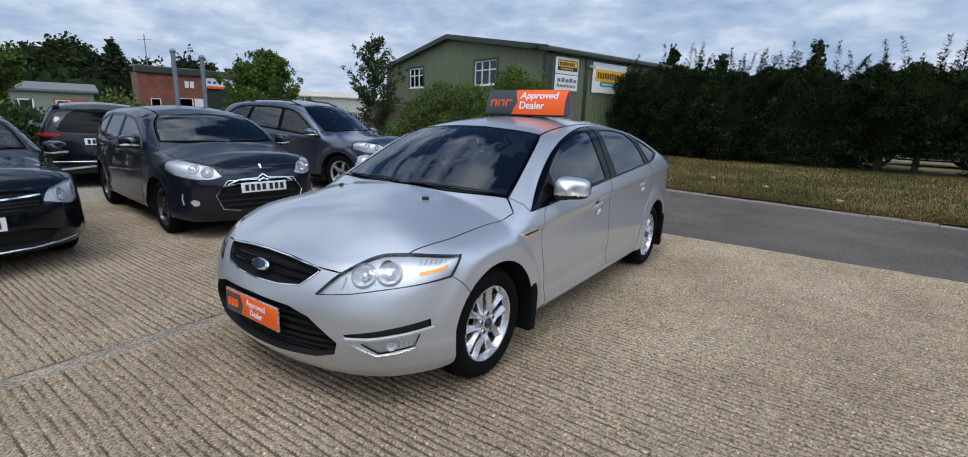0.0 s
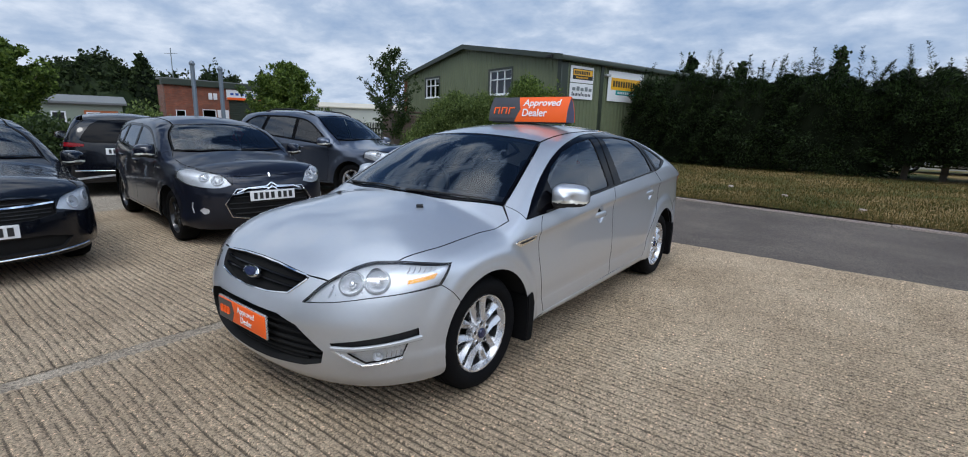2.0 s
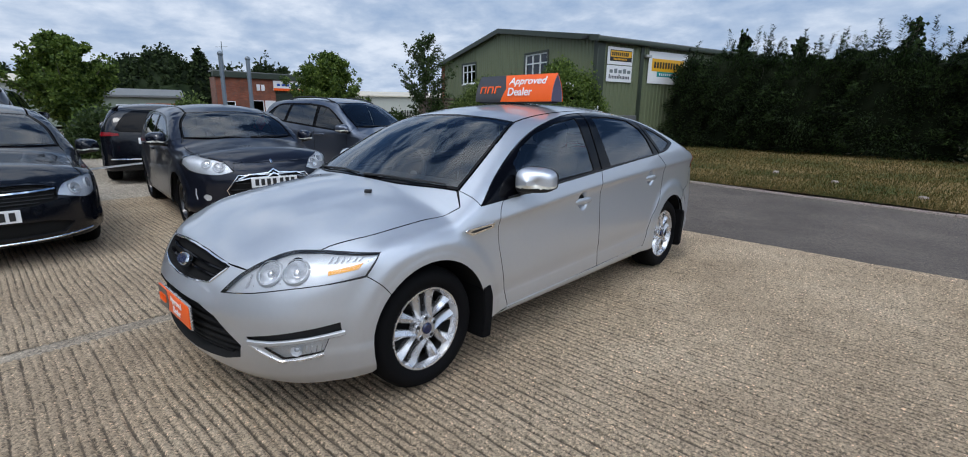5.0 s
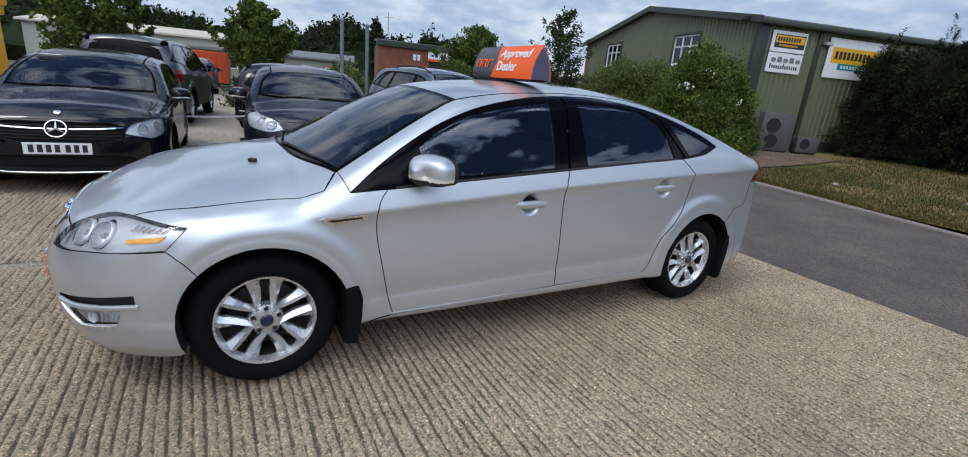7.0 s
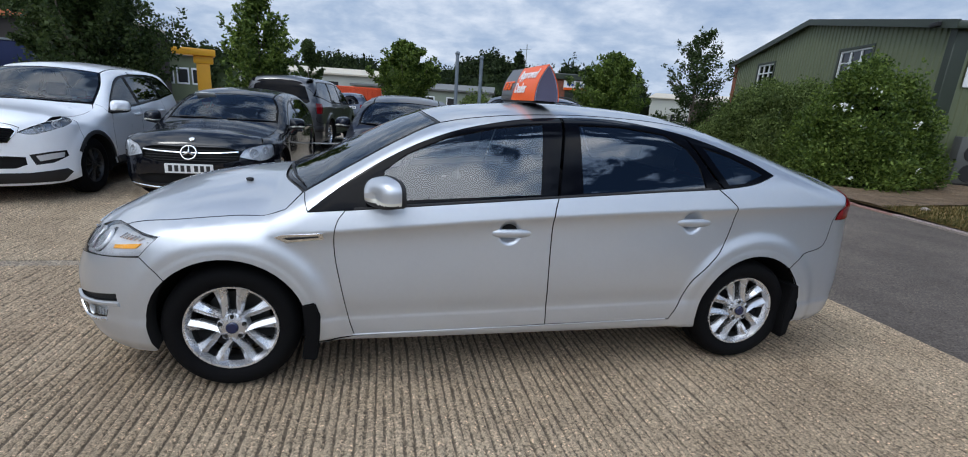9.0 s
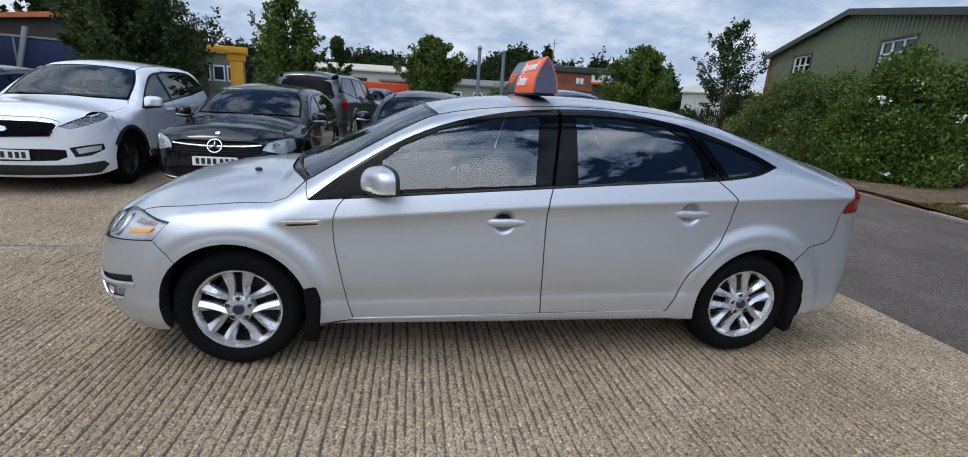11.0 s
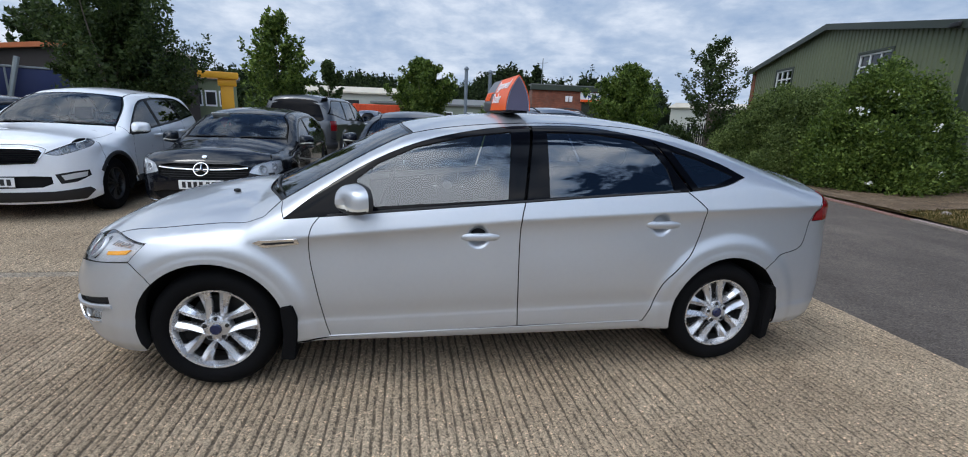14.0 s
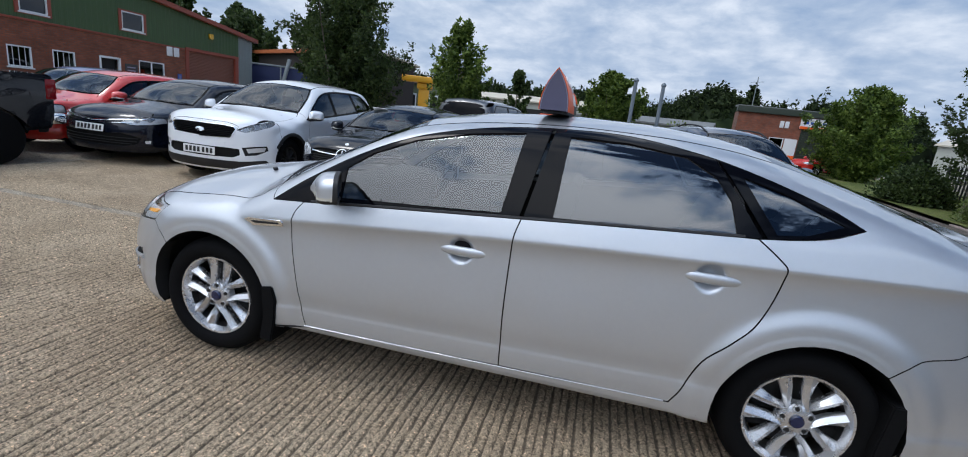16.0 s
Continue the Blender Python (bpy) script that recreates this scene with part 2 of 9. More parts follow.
def lathe(profile, n=40, axis="X", closed=False):
    """Turns (radius, along) points about an axis."""
    vs, fs = [], []
    k = len(profile)
    for i in range(n):
        a = 2 * math.pi * i / n
        for r, s in profile:
            c, d = r * math.cos(a), r * math.sin(a)
            vs.append((s, c, d) if axis == "X" else (c, d, s) if axis == "Z" else (c, s, d))
    for i in range(n):
        j = (i + 1) % n
        for q in range(k if closed else k - 1):
            p = (q + 1) % k
            fs.append((i * k + q, i * k + p, j * k + p, j * k + q))
    bm = bmesh.new()
    v = [bm.verts.new(c) for c in vs]
    for f in fs:
        bm.faces.new([v[i] for i in f])
    return bm


def rod(points, radius, n=8, taper=None):
    """A round bar along points."""
    bm = bmesh.new()
    pts = [Vector(p) for p in points]
    rings = []
    for i, p in enumerate(pts):
        d = (pts[min(i + 1, len(pts) - 1)] - pts[max(i - 1, 0)]).normalized()
        a = d.orthogonal().normalized() if abs(d.z) > 0.98 else d.cross(Vector((0, 0, 1))).normalized()
        b = d.cross(a)
        r = radius if taper is None else radius * taper[i]
        rings.append([bm.verts.new(p + (a * math.cos(2 * math.pi * k / n) + b * math.sin(2 * math.pi * k / n)) * r) for k in range(n)])
    for r0, r1 in zip(rings, rings[1:]):
        for k in range(n):
            bm.faces.new((r0[k], r0[(k + 1) % n], r1[(k + 1) % n], r1[k]))
    bm.faces.new(rings[0][::-1])
    bm.faces.new(rings[-1])
    return bm


def prism(outline, y0, y1):
    """An (x, z) outline drawn out from y0 to y1."""
    bm = bmesh.new()
    a = [bm.verts.new((x, y0, z)) for x, z in outline]
    b = [bm.verts.new((x, y1, z)) for x, z in outline]
    bm.faces.new(a)
    bm.faces.new(b[::-1])
    n = len(outline)
    for i in range(n):
        bm.faces.new((a[i], b[i], b[(i + 1) % n], a[(i + 1) % n]))
    return bm


def letters(text, size, m, parent, material, depth=0.003, label="", name="lettering", squeeze=1.0, bold=0.0):
    """Words in the built-in font as a mesh part, centred, in the xy plane of m."""
    cu = bpy.data.curves.new(name, "FONT")
    cu.body, cu.size, cu.extrude, cu.align_x, cu.align_y, cu.offset = text, size, depth, "CENTER", "CENTER", bold
    tmp = new("tmp_text", cu)
    me = bpy.data.meshes.new_from_object(tmp.evaluated_get(bpy.context.evaluated_depsgraph_get()))
    bpy.data.objects.remove(tmp)
    bpy.data.curves.remove(cu)
    me.transform(m @ Matrix.Diagonal((squeeze, 1, 1, 1)))
    me.materials.clear()
    me.materials.append(M[material])
    ob = new(name, me)
    ob.parent = parent
    if label:
        ob["label"] = label
    return ob


# ---- car bodies: one smooth form, cut into panels ----
from mathutils import geometry


def pchip(pts):
    """A smooth curve through points that doesn't overshoot."""
    xs, ys = np.array([p[0] for p in pts], float), np.array([p[1] for p in pts], float)
    h, d = np.diff(xs), np.diff(ys) / np.diff(xs)
    m = np.zeros(len(xs))
    for i in range(1, len(xs) - 1):
        if d[i - 1] * d[i] > 0:
            w1, w2 = 2 * h[i] + h[i - 1], h[i] + 2 * h[i - 1]
            m[i] = (w1 + w2) / (w1 / d[i - 1] + w2 / d[i])
    m[0], m[-1] = d[0], d[-1]

    def f(x):
        x = np.asarray(x, float)
        i = np.clip(np.searchsorted(xs, x) - 1, 0, len(xs) - 2)
        t = (x - xs[i]) / h[i]
        c = np.clip(t, 0, 1)
        v = (2 * c ** 3 - 3 * c ** 2 + 1) * ys[i] + (c ** 3 - 2 * c ** 2 + c) * h[i] * m[i] + (3 * c ** 2 - 2 * c ** 3) * ys[i + 1] + (c ** 3 - c ** 2) * h[i] * m[i + 1]
        return v + np.where(t < 0, t * h[i] * m[0], 0) + np.where(t > 1, (t - 1) * h[i] * m[-1], 0)
    return f


def smax(a, b, k):
    h = np.maximum(k - np.abs(a - b), 0) / k
    return np.maximum(a, b) + h * h * k * 0.25


def soft(x, k):
    return np.where(x > 12 * k, x, k * np.log1p(np.exp(np.clip(x / k, -40, 12))))


def step(x, a, b):
    t = np.clip((x - a) / (b - a), 0, 1)
    return t * t * t * (t * (6 * t - 15) + 10)


class Form:
    """The outer skin of a car, nose to -y, as one smooth closed form, and the charts from which panels are cut."""

    def __init__(self, s):
        self.s = s
        self.plan, self.top, self.crown = pchip(s["plan"]), pchip(s["top"]), pchip(s["crown"])
        self.belt, self.crease = pchip(s["belt"]), pchip(s["crease"])
        self.nose, self.tail = pchip(s["nose"]), pchip(s["tail"])
        self.fy, self.ry = s["wheels"][0][0] - 0.02, s["wheels"][1][0] + 0.02

    def g(self, p):
        s = self.s
        x, y, z = np.abs(p[:, 0]), p[:, 1], p[:, 2]
        zb, zc = self.belt(y), self.crease(y)
        d = z - zc
        fade = step(-y, 0.95, 1.35) if "low_crease" in s else 0.0          # the shoulder line melts into the front wing
        w = self.plan(y) - s["shoulder"] * soft(d, 0.005 + 0.035 * fade) - (s["tumble"] - s["shoulder"]) * soft(z - zb, 0.012 + 0.045 * fade) - 0.16 * np.maximum(z - zb, 0) ** 2
        low = soft(-d, 0.003)
        w = w - s["undercut"] * (1 - 0.9 * fade) * (1 - np.exp(-low / 0.028)) * np.exp(-(low / 0.26) ** 2)
        foot = s["sill"] * (1 - step(z, 0.35, 0.40))
        if "low_crease" in s:                                              # a crisp line low on the doors
            zk, kick = s["low_crease"][0] + s["low_crease"][1] * y, s["low_crease"][2]
            door = step(y, -1.15, -0.9) * (1 - step(y, 1.0, 1.2))
            foot = foot * (1 - door) + door * (kick * (1 - step(z, zk - 0.02, zk + 0.004)) - 0.006 * np.exp(-((z - zk - 0.012) / 0.055) ** 2))
        w = w - 0.14 * np.maximum(0.62 - z, 0) ** 2 + foot - 0.5 * np.maximum(0.27 - z, 0)
        for yc, zc_, r in s["wheels"]:
            dist = np.hypot(y - yc, z - zc_)
            a0, a1 = s.get("arch", (0.055, 0.165))
            w = w + s["flare"] * (1 - step(dist, r + a0, r + a1)) + 0.15 * s["flare"] * (1 - step(dist, r + 0.018, r + 0.05))
        for yd, zd, depth, r in s.get("dents", ()):
            w = w - depth * np.exp(-(((y - yd) / r) ** 2 + ((z - zd) / r) ** 2) ** 3)
        gx = x - w
        gz = 0.8 * (z - (self.top(y) - self.crown(y) * x * x - s["crown4"] * x ** 4))
        a, b = s["bow"]
        gf = self.nose(z) + a * x * x + b * x ** 4 - y
        c, e = s["bow_rear"]
        gr = y - (self.tail(z) - c * x * x - e * x ** 4)
        return smax(smax(gx, gz, s["edge"]), smax(gf, gr, 0.05), s["corner"])

    def solve(self, fn, lo, hi, n):
        lo, hi = np.full(n, lo, float), np.full(n, hi, float)
        for _ in range(34):
            mid = (lo + hi) / 2
            out = self.g(fn(mid)) > 0
            hi, lo = np.where(out, mid, hi), np.where(out, lo, mid)
        return fn((lo + hi) / 2)

    def at(self, chart, uv):
        """Chart to place: side (y, z), top (x, y), front and rear (turn times 0.9, z)."""
        uv = np.asarray(uv, float).reshape(-1, 2)
        a, b, n = uv[:, 0], uv[:, 1], len(uv)
        if chart == "side":
            return self.solve(lambda r: np.stack([r, a, b], 1), 0.02, 1.4, n)
        if chart == "top":
            return self.solve(lambda r: np.stack([a, b, r], 1), 0.3, 2.3, n)
        sg, y0 = (-1, self.fy) if chart == "front" else (1, self.ry)
        si, co = np.sin(a / 0.9), np.cos(a / 0.9)
        return self.solve(lambda r: np.stack([r * si, y0 + sg * r * co, b], 1), 0.1, 2.4, n)

    def to(self, chart, p):
        p = np.asarray(p, float).reshape(-1, 3)
        if chart == "side":
            return p[:, 1:3]
        if chart == "top":
            return p[:, :2]
        sg, y0 = (-1, self.fy) if chart == "front" else (1, self.ry)
        return np.stack([np.arctan2(p[:, 0], sg * (p[:, 1] - y0)) * 0.9, p[:, 2]], 1)

    def via(self, a, uv, b):
        """Points of chart a as points of chart b."""
        return [tuple(q) for q in self.to(b, self.at(a, uv))]

    def normal(self, p, e=0.002):
        g = np.stack([self.g(p + e * np.eye(3)[i]) - self.g(p - e * np.eye(3)[i]) for i in range(3)], 1)
        return g / np.maximum(np.linalg.norm(g, axis=1, keepdims=True), 1e-9)


def smooth_line(pts, seg=6):
    """A rounded open line through points (Catmull-Rom)."""
    p = [np.array(q, float) for q in pts]
    if len(p) < 3:
        return [tuple(q) for q in p]
    p = [2 * p[0] - p[1]] + p + [2 * p[-1] - p[-2]]
    out = []
    for i in range(1, len(p) - 2):
        for k in range(seg):
            t = k / seg
            out.append(tuple(0.5 * (2 * p[i] + (p[i + 1] - p[i - 1]) * t + (2 * p[i - 1] - 5 * p[i] + 4 * p[i + 1] - p[i + 2]) * t * t + (3 * p[i] - p[i - 1] - 3 * p[i + 1] + p[i + 2]) * t ** 3)))
    return out + [tuple(p[-2])]


def arc(cy, cz, r, a0, a1, n=18):
    return [(cy + r * math.cos(radians(a0 + (a1 - a0) * i / n)), cz + r * math.sin(radians(a0 + (a1 - a0) * i / n))) for i in range(n + 1)]


def oval(cu, cv, ru, rv, n=24, tilt=0.0, power=2.0):
    out = []
    for i in range(n):
        a = 2 * math.pi * i / n
        c, s = math.cos(a), math.sin(a)
        u, v = ru * math.copysign(abs(c) ** (2 / power), c), rv * math.copysign(abs(s) ** (2 / power), s)
        out.append((cu + u * math.cos(tilt) - v * math.sin(tilt), cv + u * math.sin(tilt) + v * math.cos(tilt)))
    return out


def area(loop):
    a = np.array(loop)
    b = np.roll(a, -1, 0)
    return 0.5 * np.sum(a[:, 0] * b[:, 1] - b[:, 0] * a[:, 1])


def resample(loop, size):
    out = []
    n = len(loop)
    for i in range(n):
        a, b = np.array(loop[i]), np.array(loop[(i + 1) % n])
        d = np.linalg.norm(b - a)
        if d < 1e-4:
            continue
        k = max(1, int(math.ceil(d / size)))
        out += [tuple(a + (b - a) * j / k) for j in range(k)]
    return out


def inset(loop, d):
    """The loop moved inwards (anticlockwise loops) by d."""
    p = np.array(loop)
    e1, e2 = p - np.roll(p, 1, 0), np.roll(p, -1, 0) - p
    e1, e2 = e1 / np.linalg.norm(e1, axis=1, keepdims=True), e2 / np.linalg.norm(e2, axis=1, keepdims=True)
    n1, n2 = np.stack([-e1[:, 1], e1[:, 0]], 1), np.stack([-e2[:, 1], e2[:, 0]], 1)
    m = n1 + n2
    m = m / np.maximum(np.sum(m * n1, 1, keepdims=True), 0.5)
    return [tuple(q) for q in p + m * d]


def inside(pts, loop):
    pts, p = np.asarray(pts), np.asarray(loop)
    hit = np.zeros(len(pts), bool)
    q = np.roll(p, -1, 0)
    for (x0, y0), (x1, y1) in zip(p, q):
        if y0 == y1:
            continue
        c = ((pts[:, 1] > min(y0, y1)) & (pts[:, 1] <= max(y0, y1)))
        hit ^= c & (pts[:, 0] < (pts[:, 1] - y0) / (y1 - y0) * (x1 - x0) + x0)
    return hit


def sheet(form, chart, outline, holes=(), res=0.05, off=0.0, rim=0.012, gap=0.003, sgn=1, dense=()):
    """A panel of the form: verts, faces, normals. dense: (u, v, radius, spacing) where it is finer."""
    loops = []
    for k, lp in enumerate([outline, *holes]):
        lp = [tuple(q) for q in lp]
        if area(lp) < 0:
            lp = lp[::-1]
        lp = resample(lp, res * 0.7)
        lp = inset(lp, gap if k == 0 else -gap)
        loops.append(lp if k == 0 else lp[::-1])
    out = np.array(loops[0])
    lo, hi = out.min(0), out.max(0)
    gx, gy = np.meshgrid(np.arange(lo[0], hi[0], res), np.arange(lo[1], hi[1], res))
    gx = gx + (np.arange(gx.shape[0])[:, None] % 2) * res * 0.5
    pts = np.stack([gx.ravel(), gy.ravel()], 1)
    for u, v, r, sp in dense:
        a, b = np.meshgrid(np.arange(u - r, u + r, sp), np.arange(v - r, v + r, sp))
        pts = np.concatenate([pts[np.hypot(pts[:, 0] - u, pts[:, 1] - v) > r], np.stack([a.ravel(), b.ravel()], 1)])
    if chart == "side" and "low_crease" in form.s and rim:
        run = np.arange(lo[0], hi[0], 0.011)
        lines = [np.stack([run, form.crease(run) + dz], 1) for dz in (-0.034, -0.022, -0.012, -0.005, 0.0, 0.005, 0.012)]
        zk = form.s["low_crease"][0] + form.s["low_crease"][1] * run
        lines += [np.stack([run, zk + dz], 1) for dz in (-0.021, -0.013, -0.006, 0.0, 0.006)]
        for yc, zc, r in form.s["wheels"]:
            for dr in (0.012, 0.022, 0.031, 0.040, 0.048, 0.075, 0.088, 0.10, 0.112, 0.125, 0.138, 0.15):
                an = np.arange(-0.4, math.pi + 0.4, 0.012 / r)
                lines.append(np.stack([yc + (r + dr) * np.cos(an), zc + (r + dr) * np.sin(an)], 1))
        for ln in lines:
            gone = np.zeros(len(pts), bool)
            for q0 in range(0, len(pts), 400):
                blk = pts[q0:q0 + 400]
                gone[q0:q0 + 400] = np.min(np.hypot(blk[:, None, 0] - ln[None, :, 0], blk[:, None, 1] - ln[None, :, 1]), 1) < 0.006
            pts = np.concatenate([pts[~gone], ln])
    if len(pts):
        keep = inside(pts, loops[0])
        for h in loops[1:]:
            keep &= ~inside(pts, h)
        pts = pts[keep]
        edge = np.concatenate([np.array(l) for l in loops])
        if len(pts):
            near = np.array([np.min(np.hypot(edge[:, 0] - q[0], edge[:, 1] - q[1])) for q in pts])
            pts = pts[near > min(res * 0.33, 0.012)] if not dense else pts[near > 0.006]
    verts, edges, start = [], [], []
    for l in loops:
        start.append(len(verts))
        n = len(l)
        edges += [(len(verts) + i, len(verts) + (i + 1) % n) for i in range(n)]
        verts += l
    verts += [tuple(q) for q in pts]
    vo, _, fo, ids, _, _ = geometry.delaunay_2d_cdt([Vector(v) for v in verts], edges, [], 0, 1e-6)
    uv = np.array([tuple(v) for v in vo])
    where = {}
    for i, src in enumerate(ids):
        for j in src:
            where[j] = i
    fo = [f for f in fo if len(f) == 3]
    cen = np.array([(uv[f[0]] + uv[f[1]] + uv[f[2]]) / 3 for f in fo])
    keep = inside(cen, loops[0])
    for h in loops[1:]:
        keep &= ~inside(cen, h)
    faces = [tuple(f) for f, k in zip(fo, keep) if k]
    p = form.at(chart, uv)
    nrm = form.normal(p)
    p = p + nrm * off
    a, b, c = (np.array([f[i] for f in faces]) for i in range(3))
    flip = np.sum(np.cross(p[b] - p[a], p[c] - p[a]) * nrm[a], 1) < 0
    faces = [(f[0], f[2], f[1]) if k else f for f, k in zip(faces, flip)]
    if rim:
        pv, nv, total = [], [], len(p)
        for s0, l in zip(start, loops):
            n = len(l)
            ix = [where.get(s0 + i, 0) for i in range(n)]
            q, m = p[ix], nrm[ix]
            t = np.roll(q, -1, 0) - np.roll(q, 1, 0)
            side_n = np.cross(t, m)
            side_n /= np.maximum(np.linalg.norm(side_n, axis=1, keepdims=True), 1e-9)
            base = total + len(pv)
            for i in range(n):
                pv += [q[i], q[i] - m[i] * rim]
                nv += [side_n[i] * 0.8 + m[i] * 0.5, side_n[i]]
            for i in range(n):
                j = (i + 1) % n
                faces.append((base + 2 * i, base + 2 * i + 1, base + 2 * j + 1, base + 2 * j))
        p, nrm = np.concatenate([p, np.array(pv)]), np.concatenate([nrm, np.array(nv)])
    if sgn < 0:
        p, nrm = p * [-1, 1, 1], nrm * [-1, 1, 1]
        faces = [f[::-1] for f in faces]
    return p, faces, nrm


def strip(form, chart, path, half, height, off=0.0, sgn=1, round_=0.6):
    """A bar laid along a line of the form: half its width, its height over the skin."""
    uv = np.array(resample_open(path, 0.03))
    p = form.at(chart, uv)
    n = form.normal(p)
    p = p + n * off
    t = np.gradient(p, axis=0)
    s = np.cross(t, n)
    s /= np.linalg.norm(s, axis=1, keepdims=True)
    ring = [(-1, -0.4), (-1, 0.35), (-round_, 1.0), (round_, 1.0), (1, 0.35), (1, -0.4)]
    k = len(ring)
    vs = np.concatenate([[q + a * half * si + b * height * ni for a, b in ring] for q, si, ni in zip(p, s, n)])
    fs = [(i * k + j, i * k + (j + 1) % k, (i + 1) * k + (j + 1) % k, (i + 1) * k + j) for i in range(len(p) - 1) for j in range(k)]
    fs += [tuple(range(k))[::-1], tuple((len(p) - 1) * k + j for j in range(k))]
    if sgn < 0:
        vs = vs * [-1, 1, 1]
    bm = bmesh.new()
    v = [bm.verts.new(q) for q in vs]
    for f in fs:
        bm.faces.new([v[i] for i in f])
    return bm


def resample_open(pts, size):
    out = []
    for a, b in zip(pts, pts[1:]):
        a, b = np.array(a, float), np.array(b, float)
        k = max(1, int(math.ceil(np.linalg.norm(b - a) / size)))
        out += [tuple(a + (b - a) * j / k) for j in range(k)]
    return out + [tuple(pts[-1])]


# ---- wheels ----
def make_wheel(car, x, y, z, r, rim_r, width, style, sgn, turn=0.0, spoke_mat="alloy"):
    """A wheel with its outer face at x: tyre, rim, spokes, hub cap and bolts."""
    w = part("wheel", lathe([(rim_r * 0.985, -width + 0.03), (rim_r * 0.90, -width * 0.55), (rim_r * 0.86, -0.075), (rim_r * 0.94, -0.03)], 40), "alloy_dark", car, "inner barrel of an alloy wheel")
    w.matrix_local = Matrix.Translation((x * sgn, y, z)) @ (Matrix.Identity(4) if sgn > 0 else Matrix.Rotation(math.pi, 4, "Z")) @ Matrix.Rotation(radians(turn), 4, "X")
    b = r - rim_r
    tyre = lathe([(rim_r - 0.004, -0.018), (rim_r + 0.008, -0.004), (rim_r + b * 0.28, 0.012), (rim_r + b * 0.55, 0.014), (rim_r + b * 0.78, 0.004), (r - 0.012, -0.014), (r - 0.002, -0.03), (r, -0.055),
                  (r - 0.007, -0.058), (r - 0.007, -0.064), (r, -0.067), (r, -0.098), (r - 0.007, -0.101), (r - 0.007, -0.109), (r, -0.112), (r, -0.145), (r - 0.007, -0.148), (r - 0.007, -0.154), (r, -0.157),
                  (r - 0.004, -width + 0.035), (r - b * 0.25, -width + 0.01), (rim_r + b * 0.3, -width), (rim_r - 0.004, -width + 0.02)], 56, closed=True)
    part("tyre", tyre, "rubber", w)
    lip = lathe([(rim_r - 0.02, -0.040), (rim_r - 0.012, -0.018), (rim_r - 0.006, -0.005), (rim_r + 0.003, -0.003), (rim_r + 0.004, -0.014), (rim_r - 0.008, -0.03)], 56, closed=True)
    part("rim", lip, spoke_mat, w)
    part("brake_disc", lathe([(0.02, -0.12), (0.155, -0.12), (0.155, -0.105), (0.02, -0.105)], 32), "alloy_dark", w)
    hub = lathe([(0.0, -0.012), (0.05, -0.014), (0.068, -0.024), (0.076, -0.06), (0.0, -0.06)], 32)
    part("hub", hub, spoke_mat, w)
    n, half0, half1, pair = {"ten": (5, 0.0145, 0.032, 0.25), "five": (5, 0.035, 0.03, 0.0), "multi": (7, 0.012, 0.016, 0.16)}[style]
    for i in range(n):
        for s in ((-1, 1) if pair else (0,)):
            a = 2 * math.pi * i / n + s * pair
            bm = bmesh.new()
            rings = []
            for k in range(7):
                f = k / 6
                rr = 0.060 + (rim_r - 0.010 - 0.060) * f
                hw = half0 + (half1 - half0) * f
                xx = -0.016 - 0.010 * f - 0.004 * math.sin(f * math.pi)
                if style == "ten":                           # nearly parallel twin blades, each folded along a ridge, flaring into the rim
                    side = 0.034 + 0.020 * f ** 1.3 - 0.004 * math.sin(f * math.pi)
                    aa = 2 * math.pi * i / n + s * math.asin(side / rr)
                    hw += 0.005 * max(0.0, f - 0.8) / 0.2
                    prof = [(-hw, -0.020), (-hw * 0.86, -0.012), (s * hw * (0.55 - 0.75 * f), 0.004), (hw * 0.86, -0.012), (hw, -0.020), (hw * 0.8, -0.045), (-hw * 0.8, -0.045)]
                else:
                    aa = a - s * (pair * 0.18) * (1 - f) + s * 0.03 * math.sin(f * math.pi)
                    tl = 0.006 * s
                    prof = [(-hw, -0.018), (-hw * 0.80, -0.004 - tl), (-0.1 * s * hw, 0.005), (hw * 0.80, -0.004 + tl), (hw, -0.018), (hw * 0.8, -0.045), (-hw * 0.8, -0.045)]
                c, d = math.cos(aa), math.sin(aa)
                rings.append([bm.verts.new((xx + e, rr * c - q * d, rr * d + q * c)) for q, e in prof])
            for r0, r1 in zip(rings, rings[1:]):
                m = len(r0)
                for j in range(m):
                    bm.faces.new((r0[j], r0[(j + 1) % m], r1[(j + 1) % m], r1[j]))
            bm.faces.new(rings[0])
            bm.faces.new(rings[-1])
            spoke = part("spoke", bm, spoke_mat, w)
            if style == "ten":
                spoke.data.set_sharp_from_angle(angle=radians(20))
    part("hub_cap", lathe([(0.0, 0.001), (0.024, 0.0), (0.029, -0.005), (0.029, -0.014)], 24), "oval_blue" if style == "ten" else "alloy_dark", w, "blue centre cap" if style == "ten" else "")
